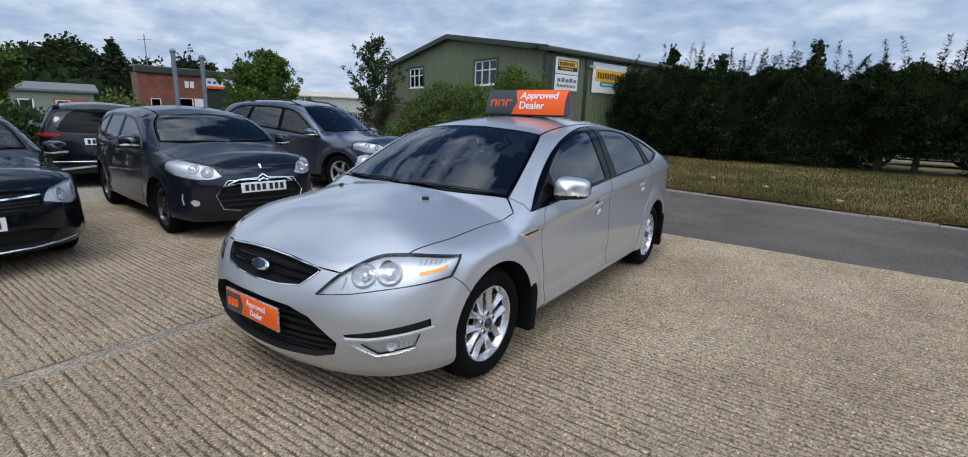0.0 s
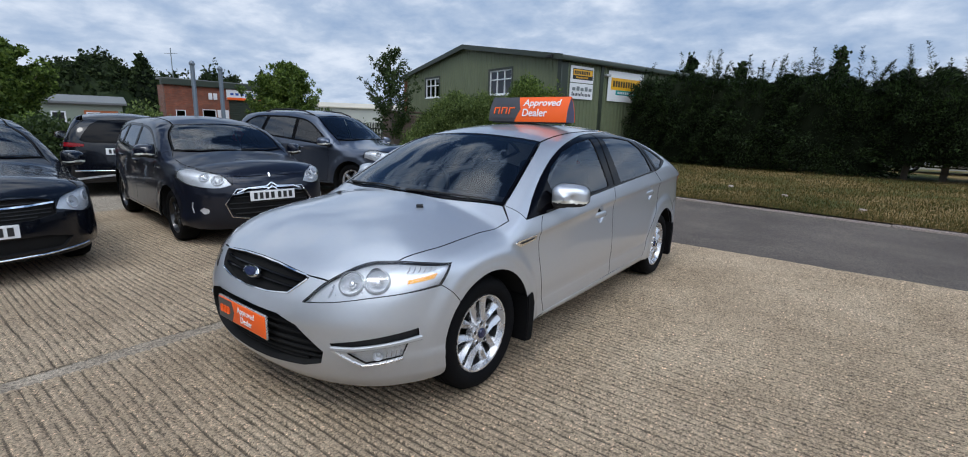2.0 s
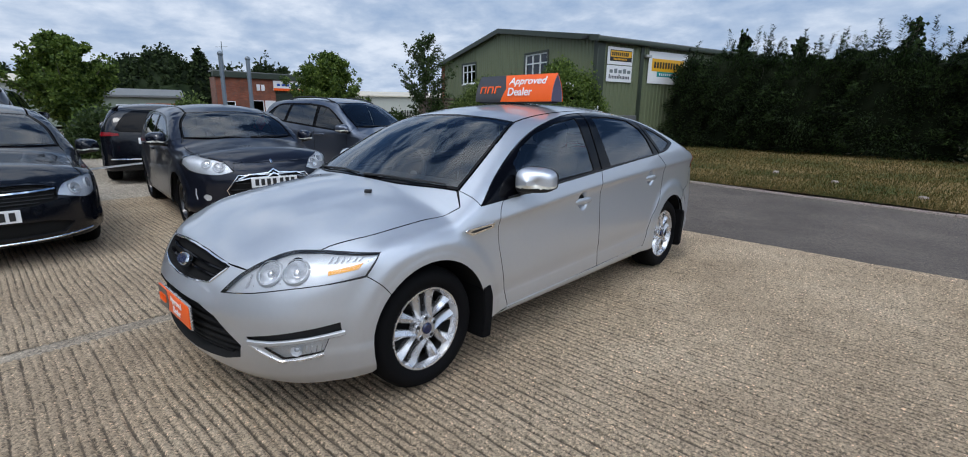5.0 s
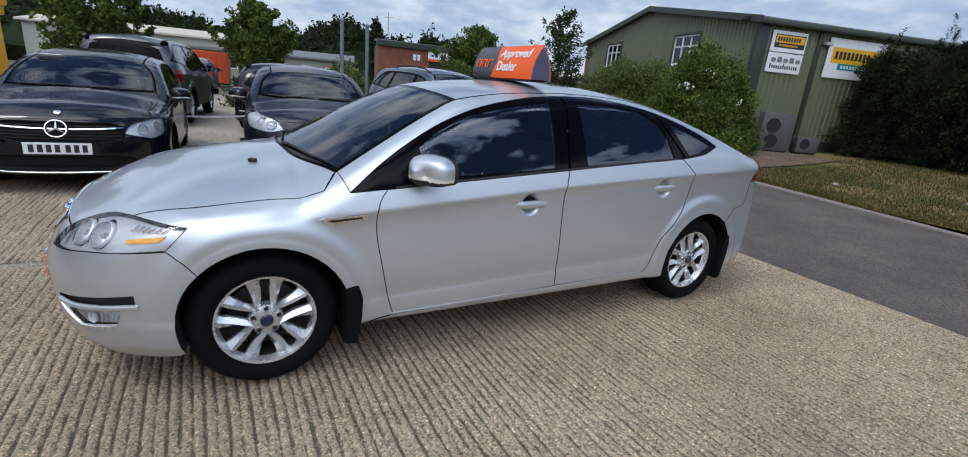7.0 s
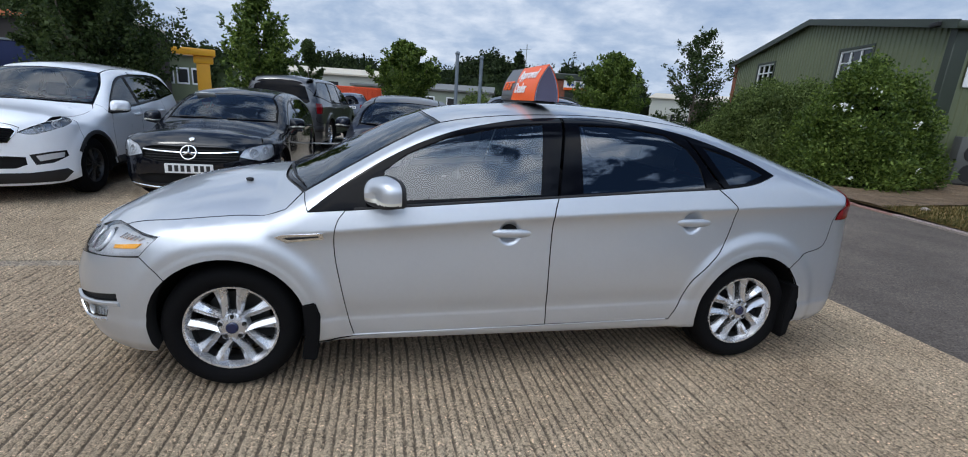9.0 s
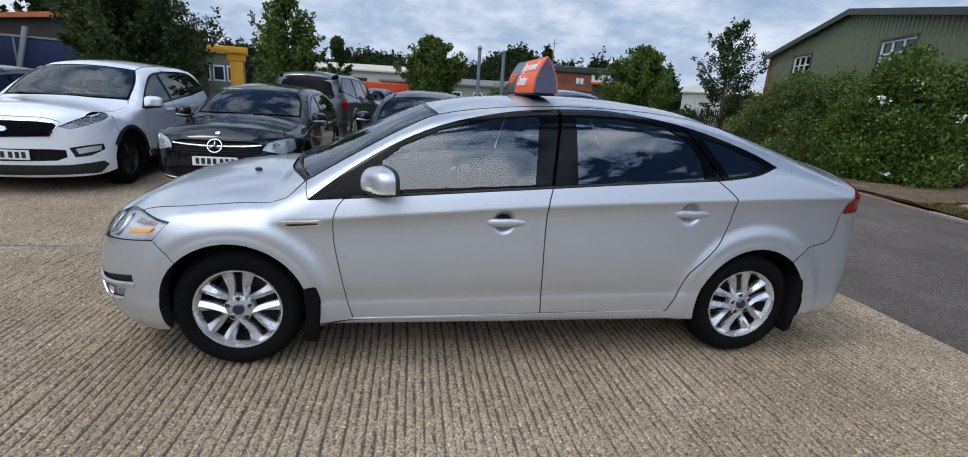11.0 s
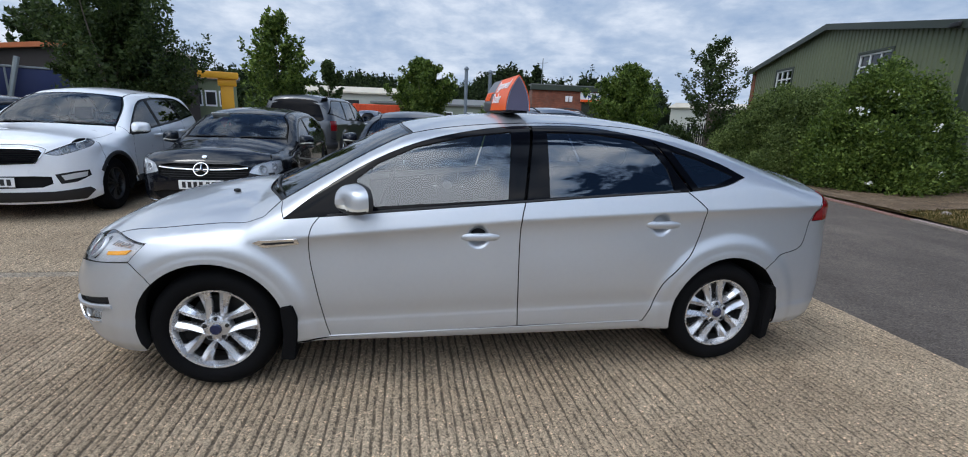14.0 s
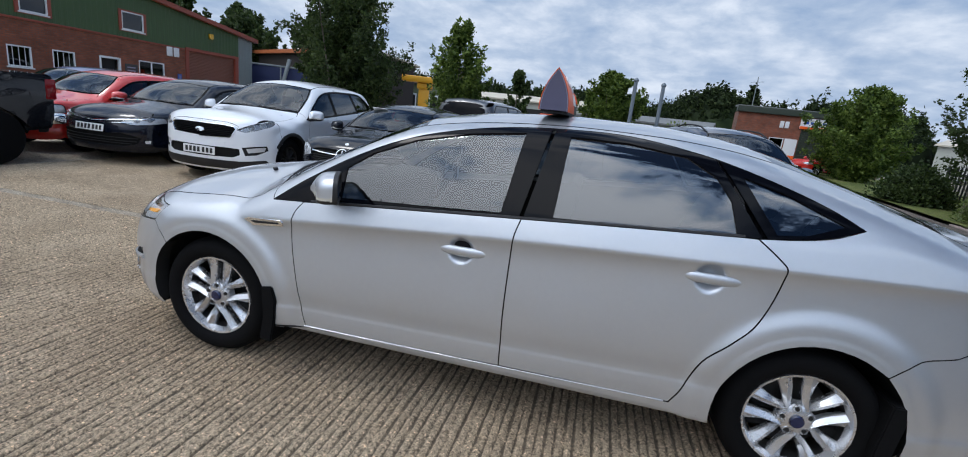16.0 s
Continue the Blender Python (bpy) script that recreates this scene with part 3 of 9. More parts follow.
    for i in range(5):
        a = 2 * math.pi * (i + (0.0 if style == "ten" else 0.5)) / 5
        bolt = lathe([(0.0, -0.012), (0.009, -0.012), (0.011, -0.02), (0.011, -0.03)], 10)
        bmesh.ops.translate(bolt, verts=bolt.verts, vec=(0, 0.054 * math.cos(a), 0.054 * math.sin(a)))
        part("wheel_bolt", bolt, "alloy_dark", w)
        if style == "ten":
            seat = lathe([(0.011, -0.022), (0.0155, -0.012), (0.019, -0.016), (0.021, -0.03)], 14)
            bmesh.ops.translate(seat, verts=seat.verts, vec=(0, 0.054 * math.cos(a), 0.054 * math.sin(a)))
            part("bolt_seat", seat, spoke_mat, w)
    return w


def number_plate(car, m, rear=False, w=0.52, h=0.111):
    """A plate whose marks are plain bars."""
    p = part("number_plate", box(-w / 2, w / 2, -0.004, 0.004, -h / 2, h / 2, 0.003, 1), "plate_white", car, "white number plate with plain dark bars")
    p.matrix_local = m
    for i, k in enumerate((-0.2, -0.135, -0.07, -0.005, 0.075, 0.14, 0.205)):
        b = part("plate_bar", box(k - 0.02, k + 0.02, -0.0075, -0.0035, -0.036, 0.036), "plate_black", p)
    return p


def place_on(form, chart, uv, off=0.0, sgn=1):
    """A frame on the skin: x along the skin, y inwards, z up."""
    p = form.at(chart, [uv])
    n = form.normal(p)[0]
    q = Vector(p[0] + n * off)
    n = Vector(n)
    if sgn < 0:
        q.x, n.x = -q.x, -n.x
    y = -n
    x = y.cross(Vector((0, 0, 1))).normalized()
    z = x.cross(y)
    m = Matrix((x, y, z)).transposed().to_4x4()
    m.translation = q
    return m


def mirror(car, base, size, body, sgn, style=0):
    """A door mirror on its arm, base on the door; size: half length, depth and height of the housing."""
    a, b, c = size

    def ring(t, k=1.0, n=40, lo=0.0, hi=2 * math.pi):
        """One cross-section of the shell, from the glass (t = 0) to the nose (t = 1)."""
        q = max(0.0, 1 - t ** 4.6) ** 0.5
        out = []
        for i in range(n):
            an = lo + (hi - lo) * i / (n if hi - lo > 6 else n - 1)
            x, z = math.cos(an), math.sin(an)
            x, z = math.copysign(abs(x) ** 0.55, x), math.copysign(abs(z) ** (0.62 if z > 0 else 0.40), z)
            z = z * (1.0 - 0.16 * (x + 1) / 2) + (0.06 * (1 - x * x) if z > 0 else 0)
            out.append((x * a * q * k * (1.0 - 0.04 * t), b * 0.62 - t * b * 1.62 + 0.02 * x, (z * c * q * k) - 0.012 * t))
        return out

    def loft(rings, closed=True, cap=False):
        bm = bmesh.new()
        rows = [[bm.verts.new(p) for p in r] for r in rings]
        n = len(rows[0])
        for r0, r1 in zip(rows, rows[1:]):
            for i in range(n if closed else n - 1):
                bm.faces.new((r0[i], r0[(i + 1) % n], r1[(i + 1) % n], r1[i]))
        if cap:
            bm.faces.new(rows[-1])
        return bm

    shell = loft([ring(t, 1.0, 64) for t in (0, 0.04, 0.1, 0.18, 0.28, 0.40, 0.52, 0.64, 0.75, 0.84, 0.90, 0.95, 0.98, 0.993)], True, True)
    shell.verts.index_update()
    pieces = {"cap": bmesh.new(), "lamp": bmesh.new(), "base": bmesh.new()}
    for fc in shell.faces:
        zc = fc.calc_center_median().z / c
        key = "cap" if zc > -0.30 else "lamp" if zc > -0.58 else "base"
        pieces[key].faces.new([pieces[key].verts.new(v.co) for v in fc.verts])
    shell.free()
    for q in pieces.values():
        bmesh.ops.remove_doubles(q, verts=q.verts[:], dist=0.0004)
    house = part("mirror", pieces["cap"], body, car)
    house.matrix_local = Matrix.Translation((sgn * (base[0] + a + 0.045), base[1], base[2])) @ Matrix.Rotation(radians(15 * sgn), 4, "Z") @ (Matrix.Identity(4) if sgn > 0 else Matrix.Scale(-1, 4, (1, 0, 0)))
    rim = [[(x, y + d, z) for x, y, z in ring(0, k)] for k, d in ((1.012, -0.008), (1.012, 0.012), (0.93, 0.014), (0.90, 0.0))]
    part("mirror_surround", loft(rim), "trim", house)
    part("mirror_glass", loft([[(x, y + 0.004, z) for x, y, z in ring(0, 0.905)], [(x, y + 0.006, z) for x, y, z in ring(0, 0.5)]], True, True), "chrome", house)
    part("indicator", pieces["lamp"], "lens_solid", house, "clear side repeater")
    part("mirror_base", pieces["base"], "trim", house)
    arm = rod([(-a * 0.2, -b * 0.1, -c * 0.80), (-a - 0.02, 0.0, -c * 0.92), (-a - 0.075, -0.005, -c * 0.95)], 0.026, 10, (0.8, 1.0, 1.5))
    part("mirror_arm", arm, "trim", house)
    return house


def seats(car, y0, y1, floor, width):
    """Front seats, rear bench, dashboard and steering wheel, seen through the glass."""
    for sx in (-1, 1):
        s = part("seat", box(sx * 0.36 - 0.25, sx * 0.36 + 0.25, y0 - 0.25, y0 + 0.28, floor + 0.12, floor + 0.34, 0.06, 3), "fabric", car)
        bm = box(-0.24, 0.24, -0.07, 0.07, 0.0, 0.60, 0.06, 3)
        bmesh.ops.transform(bm, matrix=pose(sx * 0.36, y0 + 0.26, floor + 0.28, -16), verts=bm.verts)
        part("backrest", bm, "fabric", s)
        bm = box(-0.13, 0.13, -0.05, 0.05, 0.62, 0.82, 0.045, 3)
        bmesh.ops.transform(bm, matrix=pose(sx * 0.36, y0 + 0.26, floor + 0.28, -12), verts=bm.verts)
        part("headrest", bm, "fabric", s)
    bench = part("rear_bench", box(-width, width, y1 - 0.25, y1 + 0.25, floor + 0.12, floor + 0.34, 0.06, 3), "fabric", car)
    bm = box(-width, width, -0.08, 0.08, 0, 0.58, 0.06, 3)
    bmesh.ops.transform(bm, matrix=pose(0, y1 + 0.26, floor + 0.28, -20), verts=bm.verts)
    part("backrest", bm, "fabric", bench)
    for sx in (-1, 1):
        bm = box(sx * 0.4 - 0.12, sx * 0.4 + 0.12, -0.05, 0.05, 0.60, 0.74, 0.04, 3)
        bmesh.ops.transform(bm, matrix=pose(0, y1 + 0.26, floor + 0.28, -16), verts=bm.verts)
        part("headrest", bm, "fabric", bench)
    part("floor_pan", box(-width - 0.02, width + 0.02, y0 - 0.8, y1 + 0.9, floor - 0.05, floor + 0.02, 0.02, 2), "fabric", car)


M["lens_solid"] = principled("repeater_lens", (0.72, 0.70, 0.62), 0.15, 0.1, 0.8)


def make_car(s, m, label, category, name, group=""):
    """A whole car from its numbers: panels, glass, lamps, wheels, mirrors and seats."""
    f = Form(s)
    car = thing(name, m, label, category, group)
    res, body = s["res"], s["body"]
    (fy, fz, fr), (ry, rz, rr) = s["wheels"]
    hl3 = s["headlight"]                       # inner, top inner, corner, top outer, tip, bottom
    keys = ("inner", "top", "corner", "outer", "tip", "bottom")
    hf = {k: [tuple(q) for q in f.to("front", np.array(hl3[k], float).reshape(-1, 3))] for k in keys}
    lamp = smooth_line(hf["inner"] + hf["top"] + hf["corner"], 5)[:-1] + smooth_line(hf["corner"] + hf["outer"] + hf["tip"], 5)[:-1] + smooth_line(hf["tip"] + hf["bottom"] + hf["inner"], 5)[:-1]
    top_in = smooth_line(hf["inner"] + hf["top"] + hf["corner"], 5)
    top_out = smooth_line(hf["corner"] + hf["outer"] + hf["tip"], 5)
    low = smooth_line(hf["tip"] + hf["bottom"] + hf["inner"], 5)

    def two(pname, chart, outline, mat, **kw):
        lab = kw.pop("label", "")
        return [part(pname, sheet(f, chart, outline, sgn=g, **kw), mat, car, lab) for g in (1, -1)]

    # bonnet, in the top chart, half outline mirrored
    bl = smooth_line(s["bonnet_line"], 5)                               # (x, y) from the lamp's corner to the cowl corner
    join_at = 0
    if "bonnet_edge" in s:                                              # front edge given over the grille
        edge_front = f.via("front", smooth_line(s["bonnet_edge"], 5), "top")
        join_at = next(i for i, q in enumerate(top_in) if q[1] > s["lamp_join"])
    else:
        edge_front = smooth_line([(0, s["bonnet_front"][0])] + s["bonnet_front"][1], 5)
    half = edge_front + f.via("front", top_in[join_at:], "top") + bl[1:] + smooth_line(s["cowl"], 5)
    full = half + [(-x, y) for x, y in half[::-1] if abs(x) > 1e-4]
    part("bonnet", sheet(f, "top", full, res=res, gap=0.0018), body, car)
    # windscreen, roof, rear window
    ws, rf, rw = (smooth_line(s[k][0], 5) + smooth_line(s[k][1], 5) + smooth_line(s[k][2], 5) for k in ("screen", "roof", "rear_window"))
    sym = lambda h: h + [(-x, y) for x, y in h[::-1] if abs(x) > 1e-4]
    part("windscreen", sheet(f, "top", sym(ws), res=res, off=-0.003, gap=0.004), "screen", car, "curved tinted windscreen glass").visible_shadow = False
    part("screen_seal", sheet(f, "top", sym(ws), [inset_loop(sym(ws), 0.022)], res=res, off=-0.0015, gap=0.003), "gloss_black", car)
    part("roof", sheet(f, "top", sym(rf), res=res, gap=0.0012), body, car)
    c0, c1, c2 = s["cowl"]
    part("cowl_panel", sheet(f, "top", sym([(0, c2[1] - 0.04), (0.4, c1[1] - 0.05), (c0[0] + 0.02, c0[1] - 0.05), (c0[0] + 0.0, c0[1] + 0.05), (0.4, c1[1] + 0.05), (0, c2[1] + 0.05)]), res=0.05, off=-0.014, rim=0, gap=0), "trim", car, "black scuttle panel under the wipers")
    part("headlining", sheet(f, "top", sym(rf), res=0.12, off=-0.035, gap=0.02), "headliner", car)
    if s["rear_window_chart"] == "top":
        part("rear_window", sheet(f, "top", sym(rw), res=res, off=-0.003, gap=0.004), "dark_glass", car).visible_shadow = False
        part("boot_lid", sheet(f, "top", sym(smooth_line(s["boot"][0], 4) + smooth_line(s["boot"][1], 4)), res=res), body, car)
    # sides
    dlo_top, belt = smooth_line(s["dlo_top"], 5), [(y, float(f.belt(y))) for y, in [(v,) for v in s["belt_y"]]]
    tip, rear_tip = s["dlo_top"][0], s["dlo_top"][-1]
    low_dlo = smooth_line([tip] + belt + s["dlo_rear"] + [rear_tip], 4)
    sill = s["sill_z"]
    dF, dB, dR = smooth_line(s["door_front"], 5), smooth_line(s["door_mid"], 5), smooth_line(s["door_rear"], 5)
    al = lambda line: f.via("top", line, "side")
    bump_f = smooth_line(s["bumper_front_line"], 4)                     # (y, z) lamp tip to arch
    a0 = math.degrees(math.atan2(bump_f[-1][1] - fz, bump_f[-1][0] - fy))
    a_low = math.degrees(math.asin((sill + 0.0 - fz) / fr))
    fender = f.via("front", top_out, "side")[::-1] + al(bl)[1:] + al([s["screen"][1][0]]) + [tip] + dF + [(fy + fr * math.cos(radians(a_low)) + 0.01, sill)] + arc(fy, fz, fr, a_low, a0) + bump_f[::-1][1:-1]
    two("fender", "side", fender, body, res=res, gap=0.0016)
    two("front_door", "side", dF + dB[::-1] + [q for q in belt[::-1] if dF[0][0] + 0.03 < q[0] < dB[0][0] - 0.03], body, res=res, dense=s.get("dense", ())[:1])
    rear_belt = [q for q in belt[::-1] if dB[0][0] + 0.03 < q[0] < dR[0][0] - 0.03]
    two("rear_door", "side", dB + dR[::-1] + rear_belt, body, res=res, dense=s.get("dense", ())[1:])
    b0 = math.degrees(math.atan2(dR[-1][1] - rz, dR[-1][0] - ry))
    low_r = 180 - math.degrees(math.asin((sill - rz) / rr))
    two("sill", "side", [dF[-1], (dF[-1][0] - 0.12, sill), (fy + fr + 0.03, sill - 0.005), (ry - rr - 0.0, sill + 0.0), (ry + rr * math.cos(radians(low_r)), sill + 0.012), (dR[-1][0] + 0.03, dR[-1][1] + 0.01), dR[-1], dB[-1]], body, res=res)
    # pillar, roof rail and rear quarter
    bump_r = smooth_line(s["bumper_rear_line"], 4)                      # (y, z) from the tail lamp to the rear arch
    c0 = math.degrees(math.atan2(bump_r[-1][1] - rz, bump_r[-1][0] - ry))
    ws_edge, rf_edge = smooth_line(s["screen"][1], 5), smooth_line(s["roof"][1], 5)
    upper = al(ws_edge)[::1] + al(rf_edge)[1:]
    if s["rear_window_chart"] == "top":
        upper += al(smooth_line(s["rear_window"][1], 5))[1:] + al(smooth_line(s["boot"][0], 4))[1:]
    quarter = upper + smooth_line(s["quarter_rear"], 4) + bump_r[1:] + arc(ry, rz, rr, c0, low_r if low_r > c0 else low_r)[1:] + dR[::-1] + [q for q in low_dlo[::-1] if q[0] > dR[0][0] + 0.02][::-1] + dlo_top[::-1][1:]
    two("body_side", "side", quarter, body, res=res, label="roof pillar and rear quarter panel")
    # window frames and glass
    frames = s["frames"]
    for key, glass_mat in (("front", s["glass"]), ("rear", s["glass_rear"]), ("quarter", s["glass_rear"])):
        if key not in frames:
            continue
        y0, y1, pane = frames[key]                                     # slanting cut lines and the pane's outline
        loop = cut_band(dlo_top, low_dlo, y0, y1)
        pane = smooth_line(pane + pane[:1], 3)[:-1] if s.get("round_panes") else pane
        two(key + "_window_frame", "side", loop, "gloss_black", holes=[pane], res=res, off=0.002, gap=0.0015)
        for g in (1, -1):
            ob = part(key + "_window", sheet(f, "side", pane, res=res, off=-0.004, gap=-0.004, rim=0, sgn=g), glass_mat, car)
            ob.visible_shadow = False
    # near-black sheet behind the panel gaps, standing in for the shade there
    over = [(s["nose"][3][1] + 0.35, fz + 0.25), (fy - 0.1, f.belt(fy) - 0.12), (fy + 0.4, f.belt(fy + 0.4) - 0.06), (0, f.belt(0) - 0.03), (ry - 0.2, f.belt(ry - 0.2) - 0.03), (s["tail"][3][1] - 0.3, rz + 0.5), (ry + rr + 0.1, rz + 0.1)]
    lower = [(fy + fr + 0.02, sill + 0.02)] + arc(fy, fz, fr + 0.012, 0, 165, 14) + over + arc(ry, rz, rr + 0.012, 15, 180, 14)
    two("gap_shade_skin", "side", lower, "liner", res=0.1, off=-0.025, rim=0)
    for y_, z_, r_ in s["wheels"]:
        for g in (1, -1):
            w = f.at("side", [(y_, z_ + r_ + 0.02)])[0][0]
            bm = bmesh.new()
            curve = arc(y_, z_, r_ + 0.012, -18, 198, 20)
            skin_x = [min(w - 0.012, float(q[0]) - 0.028) for q in f.at("side", curve)]
            rings = [[bm.verts.new((g * xx, q[0], q[1])) for xx, q in zip(edge_x, curve)] for edge_x in (skin_x, [w - 0.42] * 21)]
            for i in range(20):
                bm.faces.new((rings[0][i], rings[0][i + 1], rings[1][i + 1], rings[1][i]))
            bm.faces.new(rings[1])
            part("arch_liner", bm, "liner", car)
    part("underbody", box(-f.plan(0.0) + 0.13, f.plan(0.0) - 0.13, fy - 0.35, ry + 0.6, sill - 0.035, sill + 0.05, 0.02, 1), "liner", car)
    # nose
    nose = s["front"]
    zlow = nose["low"]
    edge = f.via("top", edge_front[::-1], "front")
    bump_front = f.via("side", bump_f, "front")
    lip = arc(fy, fz, fr, a0, nose["arch_to"], 8)
    lip = [(fy + (y - fy) * (1 - nose.get("tuck", 0) * (i / 8) ** 1.5), z) for i, (y, z) in enumerate(lip)]
    arch_edge = f.via("side", lip, "front")
    half_f = [(0, edge[-1][1])] + edge[::-1][1:] + (top_in[:join_at + 1][::-1] if join_at else []) + low[::-1][1 if join_at else 0:] + bump_front[1:] + arch_edge[1:] + smooth_line(nose["bottom"], 4)
    full_f = half_f + [(-u, v) for u, v in half_f[::-1] if abs(u) > 1e-4]
    holes = [h for h in nose["holes"]]
    both = []
    for h in nose["side_holes"]:
        both += [h, [(-u, v) for u, v in h]]
    part("front_bumper", sheet(f, "front", full_f, holes + both, res=res, gap=0.0025, rim=0.075 if s.get("fog_bulbs") else 0.035), body, car)
    for h, mat, off in nose["inlays"]:
        part(*[("grille_back" if off < 0 else "grille_plate"), sheet(f, "front", h, res=res, off=off, rim=0, gap=-0.012 if off < 0 else 0.0), mat, car])
    for h, mat, off, nm in nose["side_inlays"]:
        for g in (1, -1):
            inlay = part(nm, sheet(f, "front", h, res=res, off=off, rim=0, gap=-0.008 if off < 0 else 0.0, sgn=g), mat, car)
            inlay.visible_shadow = mat != "lens"
    for path, hw, ht, off, mat, nm, both_sides in nose["bars"]:
        for g in ((1, -1) if both_sides else (1,)):
            part(nm, strip(f, "front", path, hw, ht, off, g), mat, car)
    # round bulbs of the fog lamps
    for u, v in s.get("fog_bulbs", ()):
        for g in (1, -1):
            mm = place_on(f, "front", (u, v), -0.003, g)
            fog = lathe([(0.024, -0.004), (0.021, 0.004), (0.012, 0.009), (0.006, 0.004), (0.0, 0.002)], 18, "Y")
            bmesh.ops.transform(fog, matrix=mm, verts=fog.verts)
            part("fog_bulb", fog, "lamp_chrome", car, "round fog lamp bulb reflector")
            for k in range(4):
                rib = strip(f, "front", [(u + 0.035 + 0.02 * k, v - 0.012), (u + 0.04 + 0.02 * k, v + 0.018)], 0.002, 0.004, -0.010, g)
                part("fog_rib", rib, "lamp_bowl", car)
    # headlights
    for g in (1, -1):
        lens = part("headlight", sheet(f, "front", lamp, res=min(res, 0.04), off=0.001, gap=0.0012, rim=0, sgn=g), "lens", car, "clear headlight with bright reflectors")
        lens.visible_shadow = False
        wells = [[(u + 0.96 * r * math.cos(i * math.pi / 10), v + 0.96 * r * math.sin(i * math.pi / 10)) for i in range(20)] for u, v, r in s["bulbs"]]
        part("reflector_bowl", sheet(f, "front", lamp, wells, res=min(res, 0.03), off=-0.020, gap=0.0, rim=0, sgn=g), "lamp_chrome" if not s.get("dark_lamps") else "lamp_dark", lens)
        part("lamp_seal", sheet(f, "front", lamp, [inset_loop(lamp, 0.0018)], res=0.05, off=-0.001, gap=0.0, rim=0.02, sgn=g), "trim", lens)
        for u, v, r in s["bulbs"]:
            mm = place_on(f, "front", (u, v), -0.012, g)
            shapes = []
            shapes.append(("lamp_reflector", lathe([(r, 0.006), (r * 0.95, 0.014), (r * 0.80, 0.028), (r * 0.55, 0.042), (r * 0.25, 0.050), (0.0, 0.052)], 28, "Y"), "lamp_bowl"))
            shapes.append(("bulb_shield", lathe([(0.0, 0.002), (r * 0.20, 0.004), (r * 0.30, 0.014), (r * 0.27, 0.036)], 16, "Y"), "alloy"))
            shapes.append(("lamp_ring", lathe([(r - 0.001, -0.005), (r + 0.004, -0.002), (r + 0.008, 0.008)], 28, "Y"), "lamp_chrome"))
            for nm, bm, mt in shapes:
                bmesh.ops.transform(bm, matrix=mm, verts=bm.verts)
                part(nm, bm, mt, lens)
        for u, z0, z1 in s.get("lamp_lines", ()):
            part("lamp_divider", strip(f, "front", [(u, z0), (u + 0.012, (z0 + z1) / 2), (u + 0.02, z1)], 0.0022, 0.006, -0.014, g), "alloy", lens)
        if "indicator" in s:
            part("indicator", sheet(f, "front", s["indicator"], res=0.03, off=-0.014, gap=0, rim=0.02, sgn=g), "amber", lens, "amber indicator strip")
    # tail
    tail = s["rear"]
    c_arch = f.via("side", arc(ry, rz, rr, tail["arch_from"], c0, 8), "rear")
    bump_rear = f.via("side", bump_r[::-1], "rear")
    skin = [(0, tail["z"][1])] + smooth_line(tail["top_edge"], 4) + f.via("side", smooth_line(s["quarter_rear"], 4), "rear")[1:] + bump_rear[::-1][1:] + c_arch[::-1][1:] + smooth_line(tail["bottom"], 4)
    fullr = skin + [(-u, v) for u, v in skin[::-1] if abs(u) > 1e-4]
    lamps = [tail["lamp"], [(-u, v) for u, v in tail["lamp"]]]
    rh = [tail["window"]] if "window" in tail else []
    part("tailgate", sheet(f, "rear", fullr, lamps + rh, res=res, gap=0.002), body, car, "tailgate and rear bumper")
    for g in (1, -1):
        part("tail_lamp", sheet(f, "rear", tail["lamp"], res=min(res, 0.04), off=0.004, gap=0.002, rim=0.02, sgn=g), "red_lens", car, "red tail lamp")
    if "window" in tail:
        part("rear_window", sheet(f, "rear", tail["window"], res=res, off=-0.002, gap=0.003, rim=0.01), "gloss_black", car)
        part("tailgate_lining", sheet(f, "rear", tail["window"], res=0.1, off=-0.3, gap=0.0, rim=0), "liner", car)
    for path, hw, ht, off, mat, nm in tail.get("bars", ()):
        part(nm, strip(f, "rear", path, hw, ht, off), mat, car)
    if tail.get("plate"):
        number_plate(car, place_on(f, "rear", (0, tail["plate"]), 0.006))
    if nose.get("plate"):
        number_plate(car, place_on(f, "front", (0, nose["plate"]), 0.012))
    # wheels, mirrors, seats, wipers
    hub_x = s["hub_x"]
    for y_, z_, _ in s["wheels"]:
        for g in (1, -1):
            make_wheel(car, hub_x, y_, s["tyre"], s["tyre"], s["rim"], 0.205, s["spokes"], g, s.get("turn", 0) + (8 if y_ > 0 else 0), s.get("alloy", "alloy"))
    mb = s["mirror"]
    for g in (1, -1):
        mirror(car, mb[0], mb[1], s.get("mirror_mat", body), g)
    seats(car, s["seat_y"][0], s["seat_y"][1], 0.24, s["seat_y"][2])
    part("dashboard", box(-0.68, 0.68, s["dash"][0] - 0.15, s["dash"][0] + 0.22, s["dash"][1] - 0.28, s["dash"][1] - 0.03, 0.06, 3), "trim", car)
    wheel = lathe([(0.185 + 0.014 * math.cos(a), 0.014 * math.sin(a)) for a in [k * math.pi / 4 for k in range(8)]], 28, "Y", True)
    bmesh.ops.transform(wheel, matrix=pose(-0.36, s["dash"][0] + 0.38, s["dash"][1] - 0.07, -22), verts=wheel.verts)
    part("steering_wheel", wheel, "trim", car)
